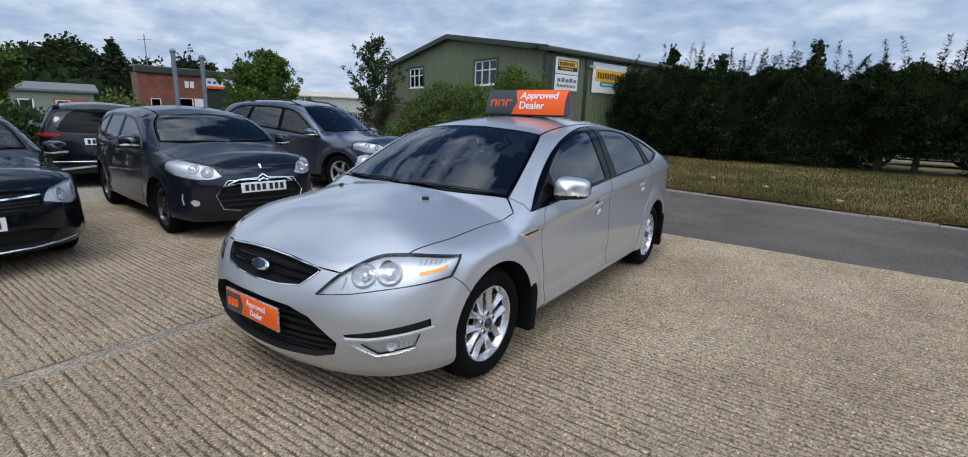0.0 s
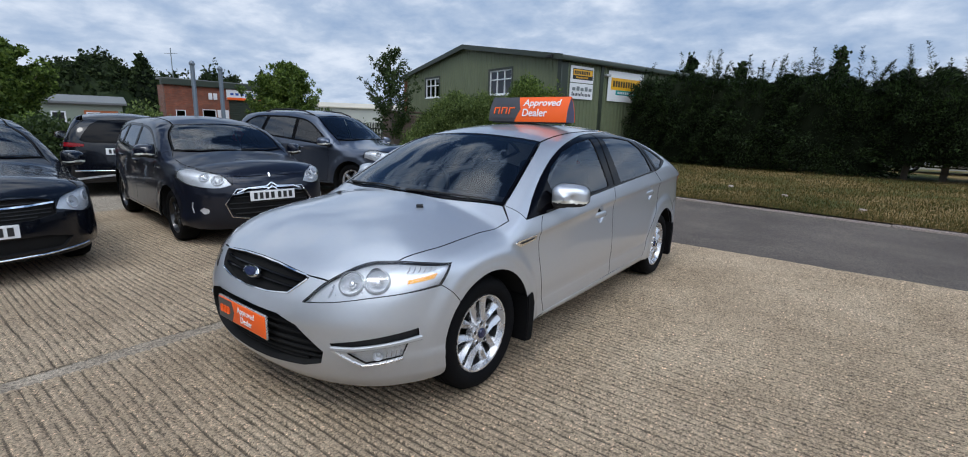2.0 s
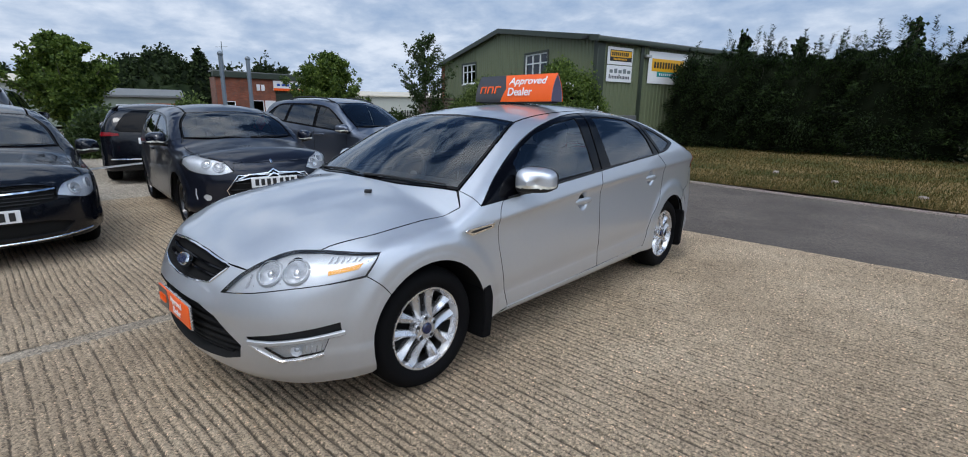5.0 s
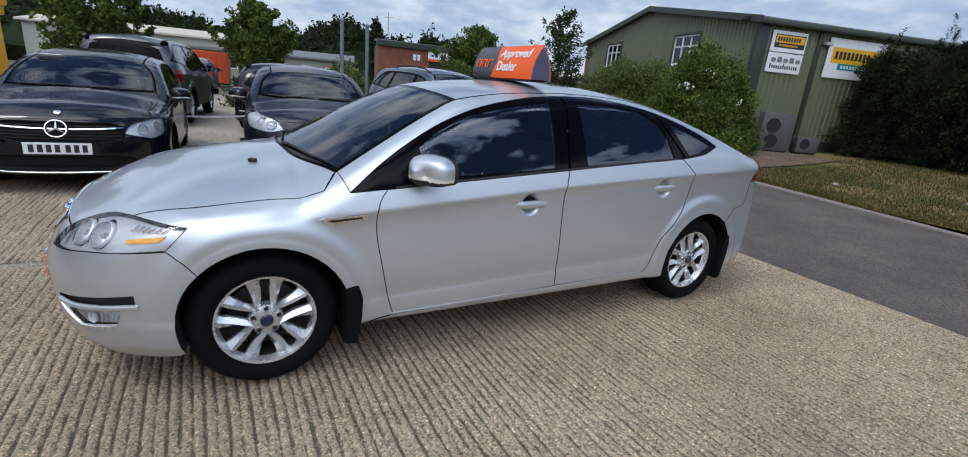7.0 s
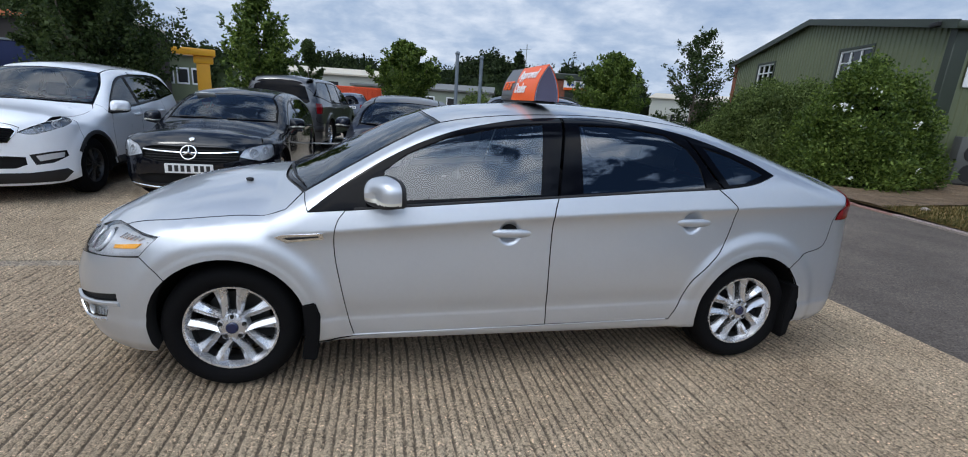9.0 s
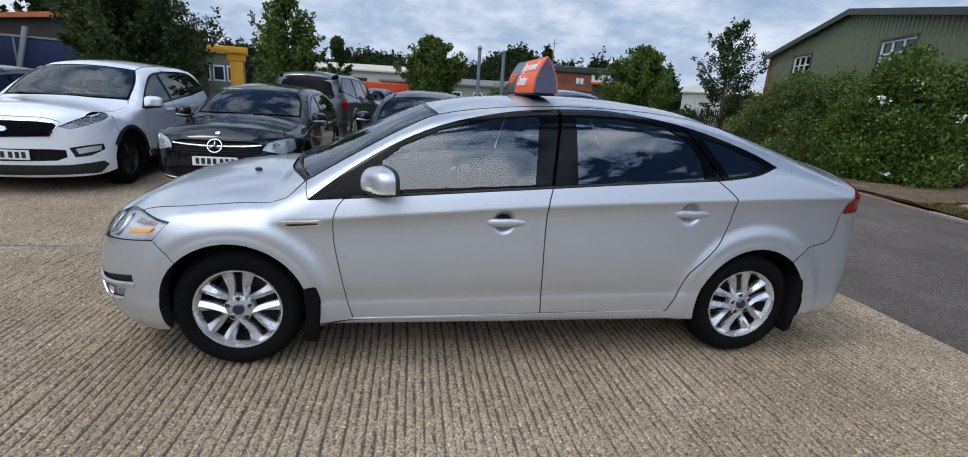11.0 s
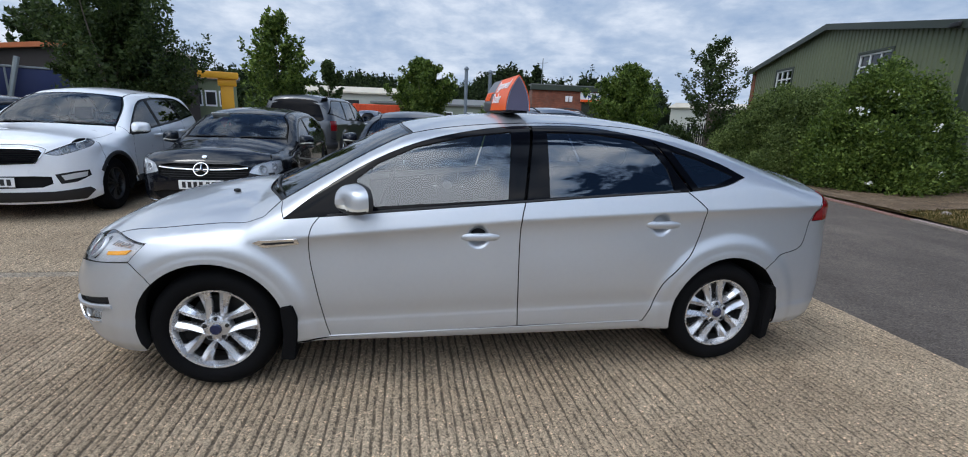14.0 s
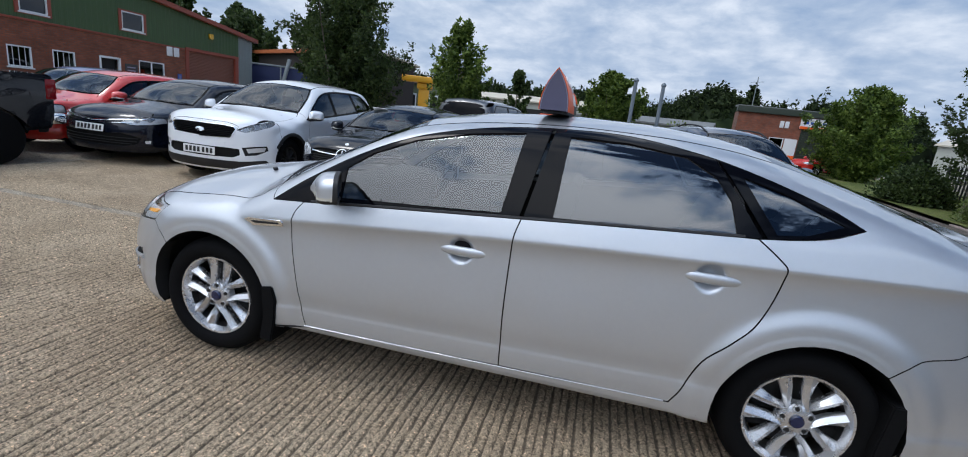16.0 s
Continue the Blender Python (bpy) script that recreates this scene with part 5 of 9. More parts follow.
# ---- the other parked cars ----
def spec(fo, wb, ro, hw, h, belt, cowl, roof_y, tyre, **k):
    """Numbers for a parked car. fo, wb, ro: front overhang, wheelbase, rear overhang; cowl: (y, z); roof_y: top of the windscreen."""
    f, r = -wb / 2, wb / 2
    n, t = f - fo, r + ro
    cy, cz = cowl
    zl = k.get("bonnet_z", cz - 0.22)                       # height of the bonnet's front edge
    slope = k.get("slope", 0.05)
    rake = k.get("rake", 0.36)                              # how far the tailgate leans
    tr = t - rake - 0.04
    bt = lambda y: belt + slope * y
    top = [(n - 0.03, zl - 0.16), (n + 0.10, zl), (n + 0.30, zl + (cz - zl) * 0.42), (cy - 0.45, cz - 0.06), (cy - 0.06, cz), (cy + 0.02, cz + 0.035), ((cy + roof_y) / 2, (cz + h) / 2 - 0.005), (roof_y - 0.04, h - 0.095), (roof_y + 0.25, h - 0.03),
           (roof_y + 0.75, h), (tr - 0.6, h - 0.005), (tr, h - k.get("drop", 0.07)), (t + 0.1, h - 0.3)]
    ptop = pchip(top)
    dy = [cy + 0.10 + i * 0.02 for i in range(60)]
    tip = next((y for y in dy if float(ptop(y - 0.10)) - 0.125 > bt(y)), cy + 0.3)
    rear_z = k.get("dlo_rear_z", belt + 0.17)
    ys = [tip + (roof_y + 0.25 - tip) * q for q in (0.25, 0.5, 0.75, 1.0)] + [roof_y + 0.6, 0.45, tr - 0.55]
    dlo = [(tip, bt(tip))] + [(y, float(ptop(y - 0.10)) - 0.125) for y in ys] + [(tr - 0.25, h - 0.15 - k.get("drop", 0.07)), (tr + 0.02, rear_z)]
    yA, yB = f + k.get("door_a", 0.52), k.get("door_b", 0.12)
    yC = r - 0.28
    sill = k.get("sill_z", 0.25)
    rr = tyre + 0.045
    xi, zi, zt, ln = k["lamp"]                              # inner x, its height, height of the top, length round the corner
    hx = hw - 0.2
    lamp = dict(inner=[(xi, n + 0.05, zi)], top=[(xi + (hx - xi) * 0.45, n + 0.14, zi + (zt - zi) * 0.65)], corner=[(hx, n + ln * 0.7, zt)], outer=[(hw - 0.10, n + ln * 0.95, zt - 0.015)], tip=[(hw - 0.055, n + ln, zt - k.get("lamp_h", 0.11))],
                bottom=[(hw - 0.14, n + ln * 0.55, (zi + zt) / 2 - k.get("lamp_h", 0.11) + 0.02), (xi + 0.14, n + 0.12, zi - 0.035)])
    nose_z = [(0.12, n + 0.16), (0.2, n + 0.07), (0.3, n + 0.015), (0.42, n), (0.55, n + 0.002), (zl - 0.16, n + 0.02), (zl - 0.06, n + 0.05), (zl + 0.0, n + 0.11), (zl + 0.25, n + 0.5)]
    tail_z = [(0.12, t - 0.2), (0.22, t - 0.08), (0.35, t - 0.01), (0.5, t), (0.7, t - 0.015), (belt, t - 0.05), (belt + 0.1, t - 0.09), (h - 0.1, t - rake), (h + 0.2, t - rake - 0.35)]
    edge_x = hw - 0.36
    a_b = math.degrees(math.atan2(0.26, -0.25))
    d = dict(res=k.get("res", 0.06), body=k["body"], glass=k.get("glass", "park_glass"), glass_rear=k.get("glass_rear", "dark_glass"), wheels=((f, tyre, rr), (r, tyre, rr)), tyre=tyre, rim=k.get("rim", tyre * 0.66), hub_x=hw - 0.05, spokes=k.get("spokes", "five"),
             plan=[(n - 0.1, hw - 0.30), (n + 0.15, hw - 0.12), (n + 0.45, hw - 0.04), (f + 0.1, hw - 0.015), (0, hw), (r, hw - 0.015), (t - 0.35, hw - 0.05), (t + 0.05, hw - 0.16)], top=top,
             crown=[(n, 0.10), (cy, 0.16), (roof_y, 0.16), (tr, 0.15), (t, 0.12)], crown4=0.05, belt=[(n, bt(n)), (0, bt(0)), (t, bt(t))], crease=[(n, belt - 0.14), (0, belt - 0.10), (t, belt - 0.06)],
             nose=nose_z, tail=tail_z, bow=k.get("bow", (0.22, 0.30)), bow_rear=(0.15, 0.14), shoulder=0.3, tumble=k.get("tumble", 0.42), undercut=0.008, sill=0.012, flare=0.022, edge=0.06, corner=0.15, handles=((yB - 0.17, belt - 0.115), (yC - 0.13, belt - 0.09)), handle_mat=k.get("handle_mat", k["body"]),
             headlight=lamp, bulbs=k.get("bulbs", ()), bonnet_front=(n + 0.075, [(0.2, n + 0.08), (xi - 0.02, n + 0.07 + 0.1 * xi)]), bonnet_line=[(hx, n + ln * 0.7), (hw - 0.17, cy - 0.5), (hw - 0.16, cy + 0.02)], cowl=[(hw - 0.19, cy + 0.08), (0.4, cy - 0.03), (0, cy - 0.07)],
             screen=([(0, cy - 0.06), (0.4, cy - 0.01), (hw - 0.19, cy + 0.11)], [(hw - 0.19, cy + 0.11), (hw - 0.24, cy + 0.11 + (roof_y - cy) * 0.45), (edge_x, roof_y)], [(edge_x, roof_y), (0.3, roof_y - 0.05), (0, roof_y - 0.06)]),
             roof=([(0, roof_y - 0.06), (0.3, roof_y - 0.05), (edge_x, roof_y)], [(edge_x, roof_y), (edge_x, 0.3), (edge_x - 0.02, tr)], [(edge_x - 0.02, tr), (0.3, tr + 0.02), (0, tr + 0.03)]), rear_window=([(0, 0), (0.1, 0)], [(0.1, 0), (0.1, 0.1)], [(0.1, 0.1), (0, 0.1)]), rear_window_chart="rear", boot=([], []),
             dlo_top=dlo, belt_y=[tip + 0.15, (tip + yB) / 2, yB, (yB + yC) / 2, yC], dlo_rear=[(yC + 0.18, bt(yC + 0.18) + 0.01)], sill_z=sill,
             door_front=[(yA + 0.06, bt(yA + 0.06)), (yA, belt - 0.12), (yA, 0.6), (yA + 0.05, sill + 0.03)], door_mid=[(yB, bt(yB)), (yB - 0.015, belt - 0.15), (yB - 0.01, sill + 0.04)],
             door_rear=[(yC, bt(yC)), (yC + 0.06, belt - 0.13)] + arc(r, tyre, rr + 0.08, 118, 172, 3) + [(r - rr - 0.10, sill + 0.045)],
             bumper_front_line=[(n + ln, zt - k.get("lamp_h", 0.11)), (f - 0.26, tyre + 0.30), (f + rr * math.cos(radians(a_b)), tyre + rr * math.sin(radians(a_b)))], bumper_rear_line=[(t - 0.22, belt - 0.22), (t - 0.26, 0.72), (r + rr * 0.7, tyre + rr * 0.714)], quarter_rear=[(tr + 0.05, h - 0.16 - k.get("drop", 0.07)), (t - 0.30, belt + 0.14), (t - 0.2, belt - 0.05), (t - 0.22, belt - 0.22)],
             frames={}, rear=dict(z=(0.2, h - 0.08), top_edge=None, arch_from=-14, bottom=[(1.0, 0.26), (0.8, 0.24), (0.4, 0.25), (0, 0.26)], plate=k.get("rear_plate", None), bars=k.get("rear_bars", ()), lamp=k.get("tail_lamp", [(0.82, belt - 0.2), (0.82, belt - 0.02), (0.6, belt - 0.0), (0.56, belt - 0.16)]),
                                  window=mirrored([(0, h - 0.13), (0.42, h - 0.15), (0.5, h - 0.22), (0.56, belt + 0.06), (0.5, belt + 0.02), (0, belt + 0.0)])),
             mirror=((hw - 0.075, tip + 0.10, bt(tip) + 0.085), k.get("mirror", (0.105, 0.09, 0.08))), mirror_mat=k.get("mirror_mat", k["body"]), seat_y=(roof_y + 0.35, r - 0.55, hw - 0.26), dash=(cy + 0.16, cz), wipers=((-0.55, 0.02), (0.08, 0.6)), alloy=k.get("alloy", "alloy"), dark_lamps=k.get("dark_lamps", False), sym=None)
    low = [(tip, bt(tip))] + [(y, bt(y)) for y in d["belt_y"]] + d["dlo_rear"] + [dlo[-1]]
    up = smooth_line(dlo, 5)
    lo = smooth_line(low, 4)
    bz = k.get("b_lean", 0.03)
    cuts = [((-3, 0), (-3, 2)), ((yB, belt), (yB + bz, h)), ((yB + 0.004, belt), (yB + bz + 0.004, h)), ((yC + 0.04, belt), (yC - 0.10, h)), ((yC + 0.044, belt), (yC - 0.096, h)), ((4, 0), (4, 2))]
    for key, a, b in (("front", 0, 1), ("rear", 2, 3), ("quarter", 4, 5)):
        loop = cut_band(up, lo, cuts[a], cuts[b])
        if len(loop) > 8 and abs(area(loop)) > 0.02:
            d["frames"][key] = (cuts[a], cuts[b], inset_loop(loop, 0.028 if key != "rear" else 0.032))
    g = k["grille"]                                         # upper and lower openings as half outlines
    d["front"] = dict(low=0.2, arch_to=192, bottom=[(1.02, 0.25), (0.85, 0.21), (0.45, 0.20), (0, 0.20)], plate=k.get("plate", 0.45), holes=[mirrored(q) for q in g["open"]], side_holes=g.get("side", []), inlays=[(mirrored(q), "liner", -0.03) for q in g["open"]] + [(mirrored(q), mt, of) for q, mt, of in g.get("extra", [])],
                      side_inlays=g.get("side_in", []), bars=g["bars"])
    return d


def sym_bar(half, hw, ht, off, mat, nm="grille_bar"):
    return ([(-u, v) for u, v in half[::-1] if abs(u) > 1e-4] + half, hw, ht, off, mat, nm, False)


def park(s, axle, yaw, label, name, category="car", ground=0.0):
    f = Form(s)
    s["rear"]["top_edge"] = f.via("top", smooth_line(s["roof"][2], 4)[::-1], "rear")
    wb = s["wheels"][1][0] - s["wheels"][0][0]
    a = radians(yaw)
    x, y = axle[0] - math.cos(a) * wb / 2, axle[1] - math.sin(a) * wb / 2
    return make_car(s, pose(x, y, ground, 0, 0, yaw + 90), label, category, name, "cars parked in the yard")


M["lamp_dark"] = principled("smoked_reflector", (0.36, 0.37, 0.39), 0.22, 0.6)


def black_saloon():
    g = dict(open=[[(0, 0.74), (0.40, 0.74), (0.56, 0.70), (0.52, 0.58), (0.36, 0.545), (0, 0.54)], [(0, 0.40), (0.44, 0.40), (0.62, 0.36), (0.55, 0.27), (0, 0.265)]],
             bars=[sym_bar([(0.14, 0.655), (0.35, 0.662), (0.53, 0.675)], 0.012, 0.012, 0.0, "chrome")] + [sym_bar([(0, z), (w, z)], 0.004, 0.005, -0.02, "trim") for z, w in ((0.57, 0.40), (0.60, 0.5), (0.63, 0.52), (0.69, 0.54), (0.72, 0.5))] + [sym_bar([(0, 0.228), (0.45, 0.232), (0.80, 0.262)], 0.009, 0.008, 0.0, "chrome", "lip_trim")])
    s = spec(0.90, 2.70, 0.69, 0.89, 1.43, 0.93, (-0.98, 0.99), -0.28, 0.315, body="black_paint", lamp=(0.55, 0.62, 0.77, 0.52), lamp_h=0.15, bulbs=((0.70, 0.66, 0.055), (0.86, 0.69, 0.05)), grille=g, plate=0.475, spokes="five", rim=0.215, rake=0.5, drop=0.10, bonnet_z=0.80, slope=0.06)
    s["front"]["bars"] = [b for b in s["front"]["bars"]]
    car, f = park(s, (-3.92, -2.89), -1.0, "glossy black hatchback with a chrome-barred grille", "black_hatchback")
    m = place_on(f, "front", (0, 0.652), 0.03)
    ring = lathe([(0.082 + 0.008 * math.cos(a), 0.008 * math.sin(a)) for a in [i * math.pi / 3 for i in range(6)]], 32, "Y", True)
    bmesh.ops.transform(ring, matrix=m, verts=ring.verts)
    b = part("badge", ring, "chrome", car, "round chrome emblem")
    for i in range(3):
        a = radians(90 + 120 * i)
        bm = rod([(0, 0, 0), (0.08 * math.cos(a), 0, 0.08 * math.sin(a))], 0.011, 6, (1.0, 0.4))
        bmesh.ops.transform(bm, matrix=m, verts=bm.verts)
        part("badge_bar", bm, "chrome", b)
    bm = lathe([(0, -0.012), (0.028, -0.01), (0.032, 0.004)], 20, "Y")
    bmesh.ops.transform(bm, matrix=place_on(f, "front", (0, 0.795), 0.006), verts=bm.verts)
    part("bonnet_badge", bm, "chrome", car)
    note = part("windscreen_note", box(-0.13, 0.13, -0.003, 0.003, -0.06, 0.06), "plate_white", car, "white paper note behind the windscreen")
    note.matrix_local = pose(-0.38, -0.36, 1.29, 60)
    return car


def small_dark_hatch():
    g = dict(open=[[(0, 0.68), (0.25, 0.68), (0.40, 0.655), (0.52, 0.50), (0.46, 0.36), (0.3, 0.33), (0, 0.33)]],
             side=[[(0.70, 0.44), (0.76, 0.46), (0.80, 0.43), (0.76, 0.39), (0.71, 0.395)]], side_in=[(oval(0.752, 0.425, 0.042, 0.032, 18), "lamp_chrome", -0.004, "fog_lamp")],
             bars=[sym_bar([(0, 0.715), (0.07, 0.675), (0.30, 0.665), (0.42, 0.62)], 0.010, 0.010, 0.004, "chrome", "chevron"), sym_bar([(0, 0.675), (0.07, 0.635), (0.30, 0.625), (0.45, 0.60)], 0.010, 0.010, 0.004, "chrome", "chevron"),
                   sym_bar([(0.42, 0.66), (0.54, 0.50), (0.48, 0.35), (0.3, 0.322), (0, 0.32)], 0.006, 0.006, 0.003, "chrome", "grille_trim")] + [sym_bar([(0, z), (w, z)], 0.006, 0.006, -0.02, "trim") for z, w in ((0.38, 0.44), (0.44, 0.5), (0.5, 0.5), (0.57, 0.45))]
             + [([(0.875, 0.52), (0.885, 0.46), (0.87, 0.40)], 0.006, 0.006, 0.002, "lamp_chrome", "daytime_lamp", True)])
    s = spec(0.82, 2.464, 0.66, 0.857, 1.46, 0.985, (-0.98, 1.03), -0.36, 0.308, body="ds_paint", lamp=(0.42, 0.71, 0.885, 0.62), bulbs=((0.62, 0.765, 0.058), (0.76, 0.80, 0.05)), grille=g, plate=0.575, spokes="five", alloy="alloy_black", rim=0.21, rake=0.34, drop=0.06, lamp_h=0.115, bonnet_z=0.87, slope=0.05, door_b=0.22, tumble=0.36, mirror_mat="navy_paint")
    car, f = park(s, (-3.82, -0.39), -5.0, "dark grey three-door hatchback with chrome chevron grille", "small_hatchback")
    bm = box(-0.012, 0.012, -0.006, 0.006, -0.03, 0.03, 0.004, 1)
    bmesh.ops.transform(bm, matrix=place_on(f, "front", (0, 0.80), 0.006), verts=bm.verts)
    part("bonnet_badge", bm, "chrome", car)
    return car


def white_suv():
    pod = [(0.62, 0.555), (0.78, 0.582), (0.935, 0.592), (0.95, 0.53), (0.80, 0.46), (0.66, 0.445)]
    g = dict(open=[[(0, 0.852), (0.36, 0.852), (0.51, 0.838), (0.535, 0.812), (0.46, 0.70), (0, 0.682)], [(0, 0.54), (0.45, 0.54), (0.585, 0.53), (0.59, 0.45), (0.5, 0.41), (0, 0.40)]],
             side=[pod], extra=[([(0, 0.355), (0.6, 0.355), (0.92, 0.385), (0.97, 0.34), (0.88, 0.24), (0, 0.23)], "trim", 0.004)],
             side_in=[(pod, "trim", -0.03, "fog_surround"), ([(0.68, 0.535), (0.80, 0.555), (0.915, 0.563), (0.905, 0.522), (0.70, 0.49)], "lamp_chrome", -0.012, "fog_lamp")],
             bars=[sym_bar([(0, 0.860), (0.37, 0.860), (0.52, 0.845), (0.547, 0.812), (0.468, 0.693), (0, 0.674)], 0.008, 0.008, 0.002, "chrome", "grille_trim")] + [sym_bar([(0, z), (w, z)], 0.005, 0.007, -0.015, "gloss_black") for z, w in ((0.71, 0.43), (0.735, 0.45), (0.76, 0.47), (0.785, 0.49), (0.81, 0.50), (0.83, 0.49))])
    s = spec(0.87, 2.64, 0.86, 0.927, 1.64, 1.06, (-0.98, 1.12), -0.22, 0.350, body="white_paint", lamp=(0.56, 0.80, 0.955, 0.74), dark_lamps=True, bulbs=((0.74, 0.85, 0.045), (0.90, 0.89, 0.04)), grille=g, plate=0.475, spokes="multi", alloy="alloy_dark", rim=0.215, rake=0.32, drop=0.07, bonnet_z=0.98, slope=0.08, sill_z=0.32, lamp_h=0.13, mirror=(0.11, 0.085, 0.085), tail_lamp=[(0.90, 0.96), (0.90, 1.10), (0.62, 1.10), (0.58, 1.0)])
    s["headlight"] = dict(inner=[(0.56, -2.12, 0.80)], top=[(0.66, -2.04, 0.862)], corner=[(0.74, -1.92, 0.915)], outer=[(0.80, -1.76, 0.945), (0.835, -1.64, 0.962)], tip=[(0.85, -1.61, 0.95)], bottom=[(0.865, -1.76, 0.885), (0.80, -1.95, 0.825), (0.68, -2.08, 0.782)])
    s["bumper_front_line"][0] = (-1.61, 0.95)
    car, f = park(s, (-3.85, -5.17), 2.0, "white sport utility car with black lower trim", "white_suv")
    (fy, fz, fr), (ry, rz, rr) = s["wheels"]
    for g in (1, -1):
        part("arch_cladding", strip(f, "side", arc(fy, fz, fr + 0.024, 8, 150), 0.026, 0.008, 0.001, g), "trim", car, "black plastic wheel arch cladding")
        part("arch_cladding", strip(f, "side", arc(ry, rz, rr + 0.024, 20, 172), 0.026, 0.008, 0.001, g), "trim", car, "black plastic wheel arch cladding")
        part("sill_cladding", strip(f, "side", [(fy + fr + 0.05, 0.37), (ry - rr - 0.05, 0.37)], 0.05, 0.008, 0.001, g), "trim", car, "black plastic sill cladding")
    bm = lathe([(0.0, -0.012), (0.9, -0.011), (1.0, -0.004), (1.0, 0.008)], 28, "Y")
    bmesh.ops.transform(bm, matrix=place_on(f, "front", (0, 0.765), 0.006) @ Matrix.Diagonal((0.075, 1, 0.036, 1)), verts=bm.verts)
    part("badge", bm, "chrome", car, "oval chrome badge")
    return car


def navy_hatch():
    g = dict(open=[[(0, 0.48), (0.5, 0.50), (0.72, 0.44), (0.66, 0.34), (0.5, 0.30), (0, 0.30)]], side_in=[([(0.76, 0.40), (0.84, 0.41), (0.83, 0.36), (0.77, 0.36)], "lamp_chrome", 0.002, "fog_lamp")],
             bars=[sym_bar([(0, 0.665), (0.2, 0.68), (0.55, 0.715), (0.9, 0.74)], 0.012, 0.010, 0.002, "chrome", "grille_trim"), sym_bar([(0, 0.63), (0.2, 0.64), (0.5, 0.665), (0.62, 0.665)], 0.006, 0.008, 0.002, "chrome", "grille_trim")] + [sym_bar([(0, z), (w, z)], 0.005, 0.006, -0.02, "trim") for z, w in ((0.34, 0.6), (0.38, 0.66), (0.43, 0.68))])
    s = spec(0.93, 2.60, 0.77, 0.88, 1.47, 0.94, (-1.02, 1.0), -0.30, 0.315, body="navy_paint", lamp=(0.48, 0.68, 0.78, 0.62), bulbs=((0.68, 0.715, 0.045), (0.84, 0.735, 0.04)), grille=g, plate=0.555, spokes="five", rim=0.21, rake=0.4, bonnet_z=0.80, slope=0.05, lamp_h=0.09)
    return park(s, (-4.05, -7.33), 2.0, "dark navy five-door hatchback", "navy_hatchback")[0]


def red_hatch():
    g = dict(open=[[(0, 0.70), (0.35, 0.705), (0.47, 0.69), (0.45, 0.635), (0, 0.62)], [(0, 0.46), (0.5, 0.46), (0.6, 0.40), (0.55, 0.30), (0, 0.29)]], side_in=[([(0.70, 0.42), (0.84, 0.43), (0.82, 0.34), (0.70, 0.33)], "trim", 0.003, "fog_panel")],
             bars=[sym_bar([(0, z), (w, z)], 0.006, 0.006, -0.015, "gloss_black") for z, w in ((0.645, 0.44), (0.68, 0.45), (0.36, 0.55), (0.41, 0.55))])
    s = spec(0.82, 2.47, 0.68, 0.84, 1.46, 0.95, (-0.96, 1.0), -0.34, 0.305, body="red_paint", lamp=(0.49, 0.68, 0.80, 0.5), bulbs=((0.64, 0.72, 0.055),), grille=g, plate=0.53, spokes="multi", rim=0.20, rake=0.34, bonnet_z=0.83, lamp_h=0.13, slope=0.04)
    return park(s, (-3.85, -9.08), 0.0, "bright red five-door hatchback", "red_hatchback")[0]


def grey_crossover():
    g = dict(open=[[(0, 0.88), (0.38, 0.88), (0.46, 0.84), (0.38, 0.72), (0, 0.71)], [(0, 0.56), (0.5, 0.56), (0.6, 0.5), (0.5, 0.38), (0, 0.37)]], side_in=[([(0.72, 0.52), (0.84, 0.54), (0.84, 0.46), (0.74, 0.45)], "lamp_chrome", 0.002, "fog_lamp")],
             bars=[sym_bar([(0, 0.80), (0.42, 0.81)], 0.014, 0.012, 0.0, "chrome"), sym_bar([(0, 0.36), (0.5, 0.37), (0.9, 0.40)], 0.02, 0.008, 0.0, "alloy", "lip_trim")] + [sym_bar([(0, z), (w, z)], 0.006, 0.006, -0.02, "trim") for z, w in ((0.75, 0.4), (0.85, 0.42), (0.43, 0.52), (0.5, 0.55))])
    s = spec(0.90, 2.555, 0.82, 0.89, 1.655, 1.06, (-0.96, 1.10), -0.22, 0.345, body="grey_paint", lamp=(0.54, 0.80, 0.95, 0.62), bulbs=((0.70, 0.84, 0.05), (0.86, 0.88, 0.045)), grille=g, plate=0.62, spokes="five", rim=0.225, rake=0.34, bonnet_z=0.97, slope=0.09, sill_z=0.30, lamp_h=0.14, tumble=0.38)
    car, f = park(s, (-5.2, 3.0), 13.0, "grey metallic crossover car with roof rails", "grey_crossover")
    for g_ in (1, -1):
        pts = [(g_ * 0.53, y) for y in (-0.15, 0.1, 0.5, 0.9, 1.15)]
        p = f.at("top", pts)
        p[:, 2] += np.array([0.005, 0.045, 0.05, 0.045, 0.005])
        part("roof_rail", rod([tuple(q) for q in p], 0.014, 8), "trim", car)
    return car


